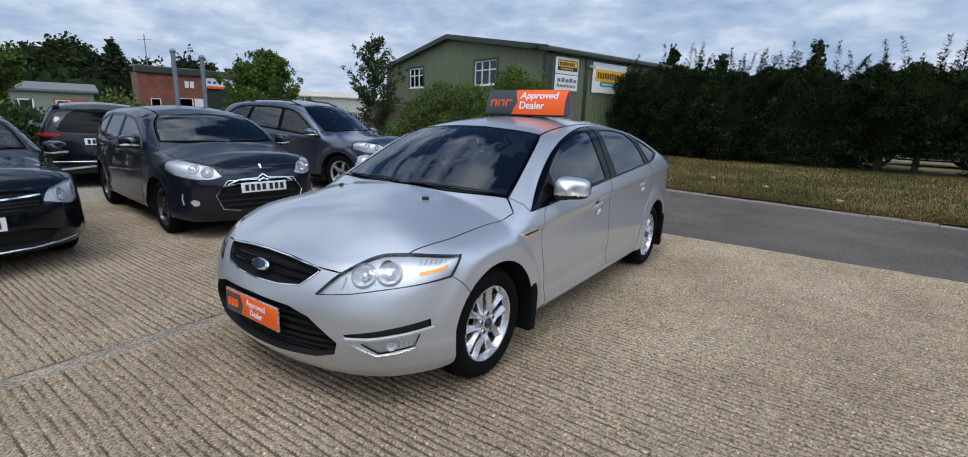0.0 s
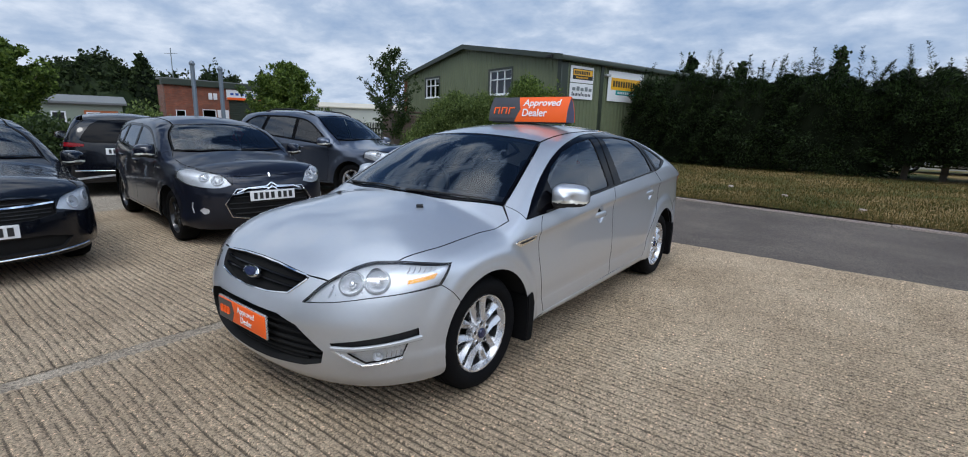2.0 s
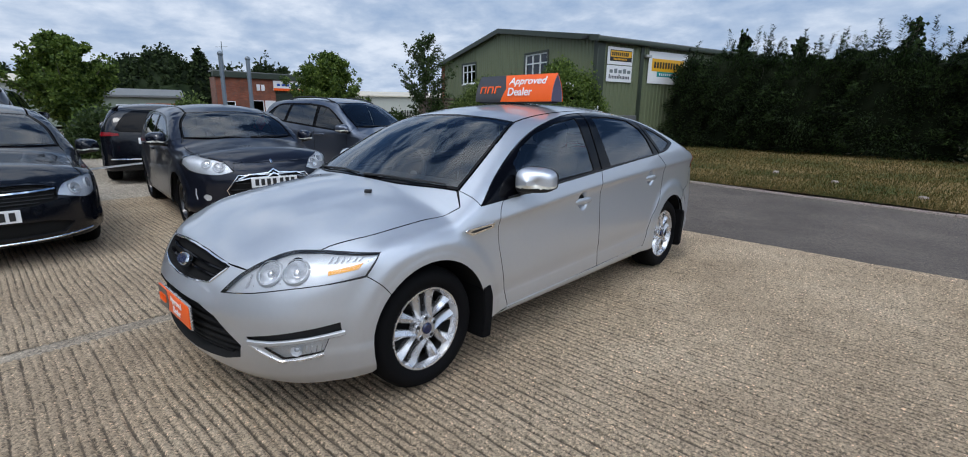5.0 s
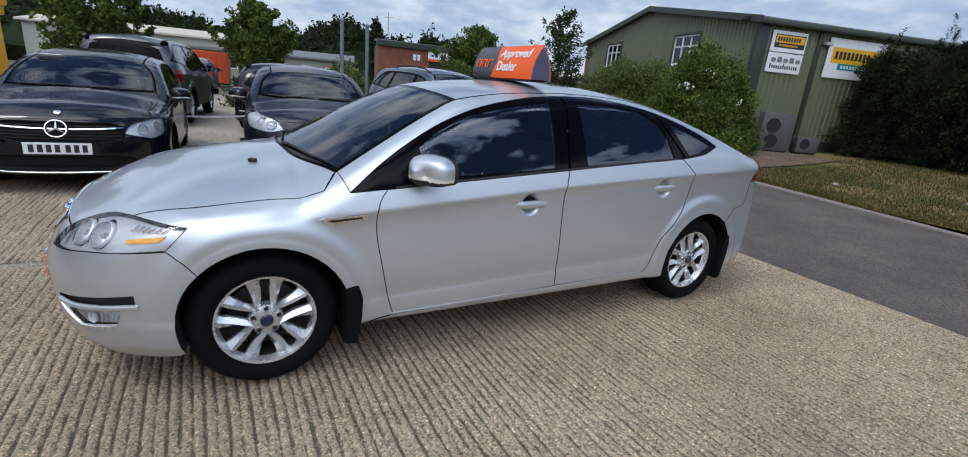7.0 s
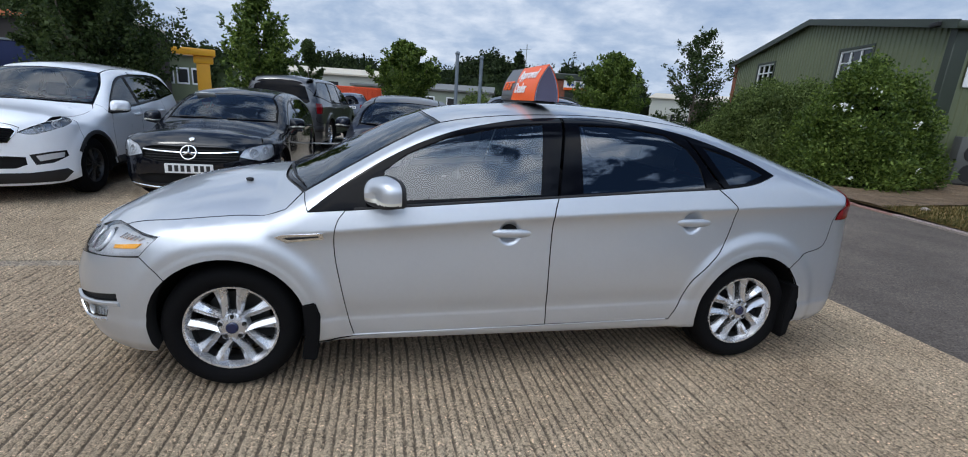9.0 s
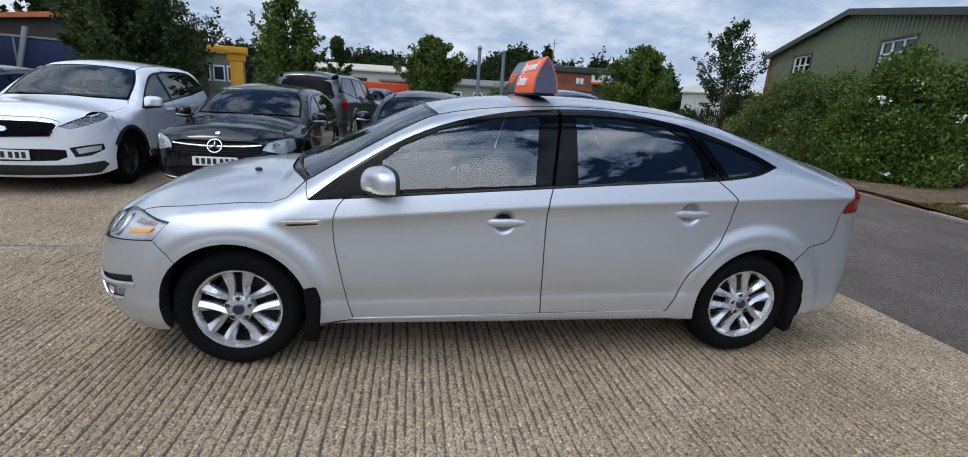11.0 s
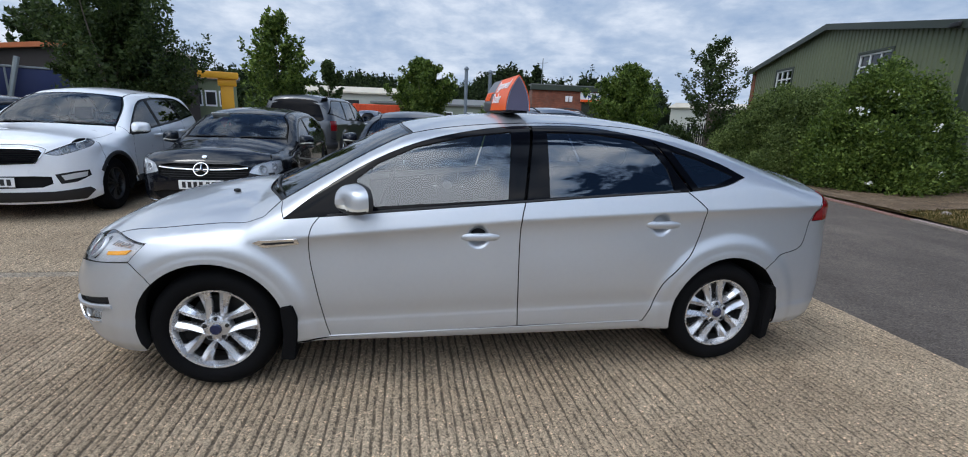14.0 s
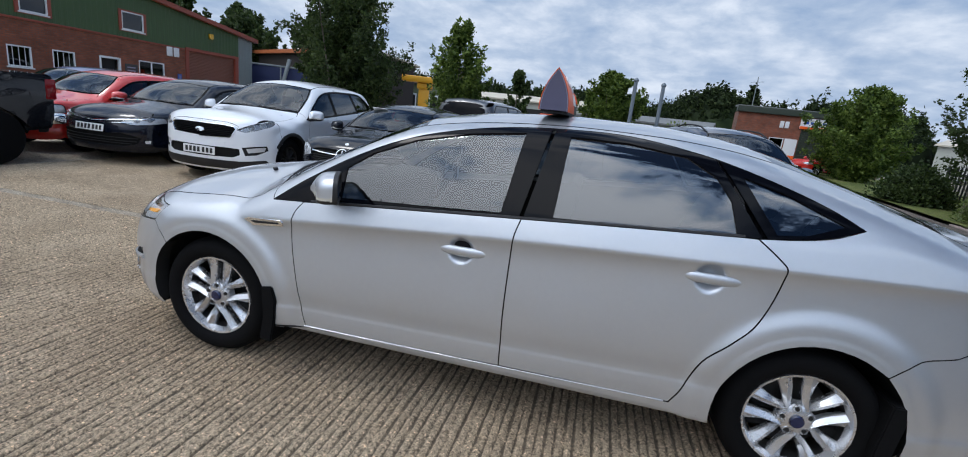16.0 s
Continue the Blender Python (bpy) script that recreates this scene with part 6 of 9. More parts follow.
def rear_estate():
    g = dict(open=[[(0, 0.46), (0.5, 0.46), (0.5, 0.32), (0, 0.31)]], bars=[sym_bar([(0, 0.4), (0.5, 0.4)], 0.006, 0.006, -0.015, "trim")])
    s = spec(0.87, 2.63, 1.0, 0.90, 1.48, 0.94, (-1.0, 1.0), -0.32, 0.315, body="black_paint", lamp=(0.5, 0.66, 0.78, 0.55), grille=g, rear_plate=0.80, spokes="five", rake=0.34, rim=0.21, slope=0.03,
             tail_lamp=[(0.80, 0.875), (0.80, 0.955), (0.62, 0.95), (0.50, 0.93), (0.50, 0.885)], rear_bars=[([(-0.62, 0.46), (0, 0.46), (0.62, 0.46)], 0.012, 0.008, 0.0, "chrome", "bumper_trim")])
    return park(s, (-11.6, 0.45), 166.0, "black estate car with red tail lamps, parked facing away", "black_estate")[0]


def rear_suv():
    g = dict(open=[[(0, 0.66), (0.5, 0.66), (0.5, 0.42), (0, 0.41)]], bars=[sym_bar([(0, 0.5), (0.5, 0.5)], 0.006, 0.006, -0.015, "trim")])
    s = spec(0.88, 2.745, 1.15, 0.965, 1.79, 1.13, (-1.08, 1.20), -0.35, 0.375, body="rover_paint", lamp=(0.56, 0.90, 1.06, 0.5), grille=g, rear_plate=0.86, spokes="five", rim=0.245, rake=0.22, drop=0.05, bonnet_z=1.04, slope=0.02, sill_z=0.36, tumble=0.30, dlo_rear_z=1.32, mirror_mat="trim",
             tail_lamp=[(0.84, 0.92), (0.84, 1.16), (0.66, 1.16), (0.66, 0.92)], rear_bars=[([(-0.8, 0.56), (0, 0.56), (0.8, 0.56)], 0.07, 0.03, 0.0, "trim", "bumper_trim")])
    return park(s, (-12.9, -2.5), 172.0, "warm grey luxury off-road car, parked facing away", "grey_offroader")[0]


black_saloon(), small_dark_hatch(), white_suv(), navy_hatch(), red_hatch(), grey_crossover(), rear_estate(), rear_suv()


# ---- the place: ground ----
def brick_material(name, c1, c2, mortar, along="x"):
    m = bpy.data.materials.new(name)
    m.use_nodes = True
    t = m.node_tree
    b = t.nodes["Principled BSDF"]
    tc, sep, comb = t.nodes.new("ShaderNodeTexCoord"), t.nodes.new("ShaderNodeSeparateXYZ"), t.nodes.new("ShaderNodeCombineXYZ")
    t.links.new(tc.outputs["Object"], sep.inputs[0])
    t.links.new(sep.outputs[0 if along == "x" else 1], comb.inputs[0])
    t.links.new(sep.outputs[2], comb.inputs[1])
    br = nd(t, "ShaderNodeTexBrick", Scale=1.0)
    br.inputs["Brick Width"].default_value, br.inputs["Row Height"].default_value, br.inputs["Mortar Size"].default_value = 0.225, 0.075, 0.008
    br.inputs["Color1"].default_value, br.inputs["Color2"].default_value, br.inputs["Mortar"].default_value = (*c1, 1), (*c2, 1), (*mortar, 1)
    t.links.new(comb.outputs[0], br.inputs["Vector"])
    n = nd(t, "ShaderNodeTexNoise", Scale=1.1, Detail=8.0, Roughness=0.7)
    t.links.new(tc.outputs["Object"], n.inputs["Vector"])
    col = mixc(t, 1.0, br.outputs[0], ramp(t, n.outputs[0], [(0.3, (0.6, 0.6, 0.6)), (0.7, (1.2, 1.2, 1.2))]), "MULTIPLY")
    t.links.new(col, b.inputs["Base Color"])
    b.inputs["Roughness"].default_value = 0.88
    bp = nd(t, "ShaderNodeBump", Strength=0.5, Distance=0.01)
    t.links.new(br.outputs[1], bp.inputs["Height"])
    bp.invert = True
    t.links.new(bp.outputs[0], b.inputs["Normal"])
    return m


def ground_material(name, stops, scale, fine, rough=0.9, bump=0.5, speckle=None, groove=None):
    """Ground: colour by broad patches and fine grain, with specks of light and dark stone."""
    m = bpy.data.materials.new(name)
    m.use_nodes = True
    t = m.node_tree
    b = t.nodes["Principled BSDF"]
    tc = t.nodes.new("ShaderNodeTexCoord")
    n1, n2 = nd(t, "ShaderNodeTexNoise", Scale=scale, Detail=7.0, Roughness=0.65), nd(t, "ShaderNodeTexNoise", Scale=fine, Detail=4.0, Roughness=0.7)
    for n in (n1, n2):
        t.links.new(tc.outputs["Object"], n.inputs["Vector"])
    col = ramp(t, n1.outputs[0], stops)
    col = mixc(t, 1.0, col, ramp(t, n2.outputs[0], [(0.30, (0.26, 0.25, 0.24)), (0.46, (0.95, 0.95, 0.95)), (0.70, (1.6, 1.58, 1.52))]), "MULTIPLY")
    if speckle:
        v = nd(t, "ShaderNodeTexVoronoi", Scale=speckle)
        t.links.new(tc.outputs["Object"], v.inputs["Vector"])
        col = mixc(t, 1.0, col, ramp(t, v.outputs[1], [(0.0, (0.36, 0.35, 0.34)), (0.4, (0.95, 0.95, 0.94)), (0.8, (1.18, 1.17, 1.15)), (1.0, (2.2, 2.15, 2.05))]), "MULTIPLY")
    if groove:                                              # darker brown towards the bottom of the raked grooves
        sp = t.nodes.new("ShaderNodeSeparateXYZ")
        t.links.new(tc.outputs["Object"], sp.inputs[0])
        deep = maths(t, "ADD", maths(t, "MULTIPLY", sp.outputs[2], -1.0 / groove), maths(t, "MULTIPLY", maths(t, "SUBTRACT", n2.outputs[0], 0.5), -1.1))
        tone_shift = ramp(t, deep, [(0.24, (0, 0, 0)), (0.66, (1, 1, 1))])
        col = mixc(t, maths(t, "MULTIPLY", tone_shift, 0.80), col, (0.075, 0.058, 0.042))
    t.links.new(col, b.inputs["Base Color"])
    b.inputs["Roughness"].default_value = rough
    b.inputs["Specular IOR Level"].default_value = 0.3
    bp = nd(t, "ShaderNodeBump", Strength=bump, Distance=0.02)
    t.links.new(n2.outputs[0], bp.inputs["Height"])
    t.links.new(bp.outputs[0], b.inputs["Normal"])
    return m


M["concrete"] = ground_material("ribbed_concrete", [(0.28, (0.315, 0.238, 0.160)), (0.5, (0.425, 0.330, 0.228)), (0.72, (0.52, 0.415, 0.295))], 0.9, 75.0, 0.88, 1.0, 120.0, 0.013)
M["concrete_far"] = ground_material("yard_concrete", [(0.28, (0.25, 0.21, 0.165)), (0.5, (0.33, 0.285, 0.228)), (0.72, (0.40, 0.35, 0.285))], 0.5, 30.0, 0.9, 0.5, 90.0)
M["asphalt"] = ground_material("asphalt", [(0.3, (0.068, 0.057, 0.049)), (0.5, (0.108, 0.091, 0.078)), (0.72, (0.155, 0.131, 0.111))], 0.6, 60.0, 0.85, 0.6, 150.0)
M["grass"] = ground_material("dry_turf", [(0.36, (0.040, 0.055, 0.010)), (0.46, (0.085, 0.085, 0.020)), (0.53, (0.17, 0.115, 0.042)), (0.66, (0.28, 0.20, 0.095))], 0.42, 28.0, 0.95, 0.9)
M["lawn"] = ground_material("green_turf", [(0.30, (0.05, 0.075, 0.016)), (0.55, (0.10, 0.115, 0.028)), (0.75, (0.15, 0.14, 0.05))], 0.5, 20.0, 0.95, 0.9)
M["field"] = ground_material("far_ground", [(0.30, (0.10, 0.095, 0.065)), (0.55, (0.16, 0.145, 0.11)), (0.75, (0.20, 0.185, 0.15))], 0.05, 3.0, 0.95, 0.3)
M["gravel"] = ground_material("gravel_soil", [(0.30, (0.08, 0.055, 0.034)), (0.55, (0.15, 0.105, 0.066)), (0.75, (0.22, 0.17, 0.12))], 3.5, 35.0, 0.95, 1.0, 60.0)
M["kerb"] = ground_material("kerb_stone", [(0.3, (0.20, 0.17, 0.15)), (0.55, (0.30, 0.25, 0.22)), (0.75, (0.36, 0.31, 0.28))], 1.5, 40.0, 0.9, 0.5)
M["kerb_red"] = ground_material("reddish_kerb_stone", [(0.3, (0.19, 0.11, 0.09)), (0.55, (0.26, 0.16, 0.13)), (0.75, (0.30, 0.21, 0.18))], 1.5, 40.0, 0.9, 0.5)

M["joint_fill"] = ground_material("joint_mortar", [(0.28, (0.23, 0.19, 0.145)), (0.5, (0.32, 0.27, 0.21)), (0.72, (0.39, 0.335, 0.265))], 2.5, 60.0, 0.9, 0.7, 120.0)
KERB = lambda x: 7.50 - 0.168 * x                         # road's far edge
EDGE = lambda x: 3.06 - 0.02 * (x - 0.7)                  # where the concrete ends and the road begins


def ribbed_slab(name, x0, x1, y0, y1, dx, dy, pitch, seed, label, depth=0.016):
    """A cast slab whose top was raked into ribs that run along x, worn and uneven."""
    rng = np.random.RandomState(seed)
    nx, ny = max(2, int((x1 - x0) / dx)), max(2, int((y1(0) - y0) / dy))
    xs = np.linspace(x0, x1, nx)
    verts = np.zeros((nx, ny, 3))
    px, py = rng.rand(6) * 6.28, rng.rand(6) * 6.28
    for i, x in enumerate(xs):
        ys = np.linspace(y0, y1(x), ny)
        wob = sum(0.010 / (k + 1) * np.sin(x * (1.3 + 1.7 * k) + ys * (0.7 + 0.9 * k) + px[k]) for k in range(4))
        ph = (ys + wob) / pitch
        rib = 0.5 - 0.5 * np.cos(2 * np.pi * ph)
        fl = np.floor(ph)
        gap = np.clip(0.62 + 0.35 * np.sin(fl * 12.9898 + 1.7) * np.sin(x * 2.1 + fl * 3.1) + 0.30 * np.sin(x * 9.7 + fl * 5.3) * np.sin(x * 23.0 + fl * 2.2), 0, 1.1)
        wear = 0.68 + 0.32 * np.clip(0.5 + sum(0.35 * np.sin(x * (0.9 + 0.8 * k) + ys * (1.1 - 0.5 * k) + py[k]) for k in range(3)), 0, 1)
        z = -depth * (rib ** 3.4) * (0.28 + 0.72 * gap) * wear + rng.normal(0, 0.0015, ny)
        verts[i, :, 0], verts[i, :, 1], verts[i, :, 2] = x, ys, z
    idx = np.arange(nx * ny).reshape(nx, ny)
    f = np.stack([idx[:-1, :-1].ravel(), idx[1:, :-1].ravel(), idx[1:, 1:].ravel(), idx[:-1, 1:].ravel()], 1)
    me = bpy.data.meshes.new(name)
    me.vertices.add(nx * ny)
    me.vertices.foreach_set("co", verts.ravel())
    me.loops.add(len(f) * 4)
    me.loops.foreach_set("vertex_index", f.ravel())
    me.polygons.add(len(f))
    me.polygons.foreach_set("loop_start", np.arange(len(f)) * 4)
    me.update(calc_edges=True)
    me.polygons.foreach_set("use_smooth", np.ones(len(f), bool))
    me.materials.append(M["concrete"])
    return tagged(new(name, me), label, "ground", "", "structure")


def sheet_grid(name, corners, n, zfun, material, label, category="ground"):
    """A ground sheet over a four-cornered patch with its own heights."""
    a, b, c, d = (np.array(q, float) for q in corners)
    nx, ny = n
    vs, fs = [], []
    for i in range(nx + 1):
        for j in range(ny + 1):
            u, v = i / nx, j / ny
            p = (a * (1 - u) + b * u) * (1 - v) + (d * (1 - u) + c * u) * v
            vs.append((p[0], p[1], zfun(p[0], p[1])))
    for i in range(nx):
        for j in range(ny):
            k = i * (ny + 1) + j
            fs.append((k, k + ny + 1, k + ny + 2, k + 1))
    return tagged(part(name, (vs, fs), material), label, category, "", "structure")


sheet_grid("ground", [(-900, -900), (900, -900), (900, 900), (-900, 900)], (24, 24), lambda x, y: -0.16, "field", "open ground reaching the horizon")
ribbed_slab("yard_near", -0.985, 7.0, -7.5, lambda x: EDGE(x), 0.06, 0.0095, 0.043, 3, "raked ribbed concrete yard slab")
ribbed_slab("yard_beyond_joint", -6.6, -1.115, -7.5, lambda x: EDGE(x), 0.08, 0.0105, 0.043, 5, "raked ribbed concrete yard slab beyond the joint")
sheet_grid("yard_joint", [(-1.13, -7.5), (-0.97, -7.5), (-0.97, 3.08), (-1.13, 3.08)], (2, 60), lambda x, y: -0.007 + 0.002 * math.sin(y * 7), "joint_fill", "pale sealed joint between the slabs")
sheet_grid("yard_far", [(-24, -30), (-6.62, -30), (-6.62, 3.15), (-24, 3.35)], (20, 30), lambda x, y: -0.012, "concrete_far", "weathered concrete yard behind the parked cars")
sheet_grid("yard_side", [(-6.7, -30), (12, -30), (12, -7.48), (-6.7, -7.48)], (12, 16), lambda x, y: -0.008, "concrete_far", "weathered concrete yard in front of the unit")
sheet_grid("yard_right", [(6.98, -7.5), (16, -7.5), (16, 2.8), (6.98, 2.9)], (8, 8), lambda x, y: -0.008, "concrete_far", "weathered concrete yard")
VERGE = lambda x, y: 0.03 + 0.17 * min(1.0, max(0.0, (y - KERB(x)) / 9.0)) + 0.02 * math.sin(x * 1.3) * math.sin(y * 0.9)
road = sheet_grid("road", [(-60, 3.0), (40, 2.2), (40, KERB(40)), (-60, KERB(-60))], (60, 6), lambda x, y: -0.022, "asphalt", "worn grey asphalt road", "road")
sheet_grid("verge", [(-9, KERB(-9) + 0.12), (40, KERB(40) + 0.12), (40, 24), (-9, 24)], (70, 40), VERGE, "grass", "dry yellowed grass verge", "verge")
sheet_grid("gravel_bed", [(-8.5, KERB(-8.5) + 0.13), (-3.6, KERB(-3.6) + 0.13), (-4.3, 14.6), (-8.5, 14.6)], (16, 16), lambda x, y: VERGE(x, y) + 0.03 + 0.012 * math.sin(x * 9) * math.sin(y * 7), "gravel", "bare gravel and soil beside the bush", "verge")
sheet_grid("lawn", [(-34, KERB(-34) + 0.1), (-9, KERB(-9) + 0.1), (-9, 17), (-34, 20)], (24, 10), lambda x, y: 0.05, "lawn", "mown lawn before the far unit", "lawn")


def kerbs():
    """Single kerb stones along the road's far edge."""
    base = part("kerb", box(-0.45, 0.45, 0.0, 0.12, -0.1, 0.012, 0.012, 2), "kerb", None)
    mesh = base.data
    red = mesh.copy()
    red.materials.clear()
    red.materials.append(M["kerb_red"])
    parent = tagged(new("kerb_line"), "line of low worn kerb stones along the road", "kerb", "", "structure")
    ang = math.atan2(-0.168, 1.0)
    x = -11.0
    i = 0
    while x < 12:
        ob = base if i == 0 else new("kerb_stone", red if x < -3.4 else mesh)
        ob.name = "kerb_stone"
        ob.parent = parent
        ob.matrix_local = Matrix.Translation((x, KERB(x) + random.uniform(-0.012, 0.012), random.uniform(-0.008, 0.006))) @ Matrix.Rotation(ang + random.uniform(-0.012, 0.012), 4, "Z")
        x += 0.915 * math.cos(ang)
        i += 1


kerbs()


# ---- leaves, trees, hedge ----
def leaf_material(name, c0, c1, c2, rough=0.55):
    m = bpy.data.materials.new(name)
    m.use_nodes = True
    t = m.node_tree
    b = t.nodes["Principled BSDF"]
    geo = t.nodes.new("ShaderNodeNewGeometry")
    tc = t.nodes.new("ShaderNodeTexCoord")
    n = nd(t, "ShaderNodeTexNoise", Scale=0.9, Detail=4.0)
    t.links.new(tc.outputs["Object"], n.inputs["Vector"])
    f = maths(t, "ADD", maths(t, "MULTIPLY", geo.outputs["Random Per Island"], 0.55), maths(t, "MULTIPLY", n.outputs[0], 0.5))
    t.links.new(ramp(t, f, [(0.2, c0), (0.5, c1), (0.85, c2)]), b.inputs["Base Color"])
    b.inputs["Roughness"].default_value = rough
    b.inputs["Specular IOR Level"].default_value = 0.3
    tr = t.nodes.new("ShaderNodeBsdfTranslucent")
    t.links.new(ramp(t, f, [(0.2, c0), (0.5, c1), (0.85, c2)]), tr.inputs[0])
    mx = t.nodes.new("ShaderNodeMixShader")
    mx.inputs[0].default_value = 0.4
    t.links.new(b.outputs[0], mx.inputs[1])
    t.links.new(tr.outputs[0], mx.inputs[2])
    t.links.new(mx.outputs[0], t.nodes["Material Output"].inputs[0])
    return m


M["leaf"] = leaf_material("broad_leaf", (0.022, 0.044, 0.007), (0.085, 0.135, 0.022), (0.22, 0.29, 0.058))
M["leaf_dark"] = leaf_material("shaded_leaf", (0.018, 0.033, 0.010), (0.040, 0.066, 0.018), (0.085, 0.120, 0.034))
M["leaf_grey"] = leaf_material("grey_green_leaf", (0.024, 0.042, 0.008), (0.090, 0.130, 0.030), (0.25, 0.31, 0.095))
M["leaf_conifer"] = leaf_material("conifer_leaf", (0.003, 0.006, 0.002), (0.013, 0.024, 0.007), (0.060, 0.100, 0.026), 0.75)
M["leaf_far"] = leaf_material("far_leaf", (0.007, 0.014, 0.005), (0.022, 0.038, 0.011), (0.060, 0.086, 0.026), 0.8)
# near-black colour that paints the shade deep inside bushes and hedge
M["shade_core"] = principled("painted_inner_shade", (0.010, 0.014, 0.006), 0.95, 0, 0, 0.1, 0.4, 2.0)
M["bark"] = principled("grey_bark", (0.13, 0.11, 0.09), 0.9, 0, 0, 0.2, 0.3, 6.0, 0.6, 40, None, 0.2)
M["blossom"] = principled("white_blossom", (0.75, 0.75, 0.70), 0.8)


def leaves(centres, radii, count, size, rng, up=0.0, long_=1.6, squash=1.0):
    """Many small leaf blades, gathered round centres."""
    centres, radii = np.array(centres), np.array(radii)
    k = rng.choice(len(centres), count, p=radii ** 2 / np.sum(radii ** 2))
    d = rng.normal(size=(count, 3))
    d /= np.linalg.norm(d, axis=1, keepdims=True)
    r = radii[k] * (0.10 + 1.0 * rng.rand(count) ** 0.75)
    p = centres[k] + d * r[:, None] * np.array([1, 1, squash])
    a = d + rng.normal(size=(count, 3)) * 0.7 + np.array([0, 0, up])
    a /= np.linalg.norm(a, axis=1, keepdims=True)
    b = np.cross(a, rng.normal(size=(count, 3)))
    b /= np.maximum(np.linalg.norm(b, axis=1, keepdims=True), 1e-6)
    s = size * (0.6 + 0.8 * rng.rand(count))[:, None]
    v = np.stack([p - a * s * long_ * 0.5, p + b * s * 0.5, p + a * s * long_ * 0.5, p - b * s * 0.5], 1).reshape(-1, 3)
    return v, np.arange(count * 4).reshape(-1, 4)


def leaf_part(name, v, f, material, parent):
    me = bpy.data.meshes.new(name)
    me.vertices.add(len(v))
    me.vertices.foreach_set("co", np.ascontiguousarray(v, dtype=np.float64).ravel())
    me.loops.add(f.size)
    me.loops.foreach_set("vertex_index", f.ravel())
    me.polygons.add(len(f))
    me.polygons.foreach_set("loop_start", np.arange(len(f)) * 4)
    me.update(calc_edges=True)
    me.materials.append(M[material])
    ob = new(name, me)
    if parent is not None:
        ob.parent = parent
    return ob


def tree(name, x, y, height, radius, base, count, size, seed, label, material="leaf", trunk=0.12, clumps=34, lean=0.0, stems=1, narrow=1.0, group="", ground=0.0, cone=False):
    """A tree: tapered trunk with limbs that end in clumps of leaves."""
    rng = np.random.RandomState(seed)
    root = thing(name, pose(x, y, ground), label, "tree", group)
    cents, rads, limbs = [], [], []
    for i in range(clumps):
        u = rng.rand() ** 0.8
        z = base + (height - base) * (0.08 + 0.92 * u)
        w = (1.05 - u) if cone else math.sin(math.pi * min(0.97, 0.16 + 0.80 * u) ** narrow) ** 0.8
        a = rng.rand() * 6.283
        rr = radius * w * (0.5 + 0.55 * rng.rand())
        tip = np.array((rr * math.cos(a) + lean * z, rr * math.sin(a), z))
        z0 = max(base * 0.6, z - (0.15 if cone else 0.5 + 0.5 * rng.rand()) * rr - 0.08 * height)
        root_at = np.array((lean * z0, 0.0, z0))
        bow = np.array((0, 0, 0.10 * rr * rng.normal()))
        limbs.append((root_at, (root_at + tip) / 2 + bow, tip))
        for f in (0.34, 0.52, 0.68, 0.82, 0.94, 1.04):              # leaf clusters along the outer part of the limb, smaller to its end
            cents.append(root_at + (tip - root_at) * f + bow * 4 * f * (1 - f) + rng.normal(0, 0.035 * radius, 3))
            rads.append(radius * (0.235 - 0.15 * f) * (0.75 + 0.5 * rng.rand()) * ((1.15 - u) * 0.8 if cone else 1.0))
    wood = bmesh.new()
    for s in range(stems):
        off = Vector(((s - (stems - 1) / 2) * 0.35, 0, 0))
        tops = height * 0.90
        pts = [(off.x * (1 + q * 2.2) + lean * q * tops + 0.05 * math.sin(q * 5 + s), 0.05 * math.cos(q * 4 + s * 2), q * tops) for q in (0, 0.15, 0.35, 0.55, 0.75, 1.0)]
        part("trunk", rod(pts, trunk, 8, (1.25, 1.0, 0.8, 0.55, 0.35, 0.12)), "bark", root)
    for q in limbs[:40]:
        join(wood, rod([tuple(c) for c in q], trunk * 0.30, 5, (1, 0.6, 0.2)))
    part("branch_work", wood, "bark", root)["kind"] = "stuff"
    v, f = leaves(cents, rads, count, size, rng, 0.25)
    leaf_part("crown", v, f, material, root)
    return root


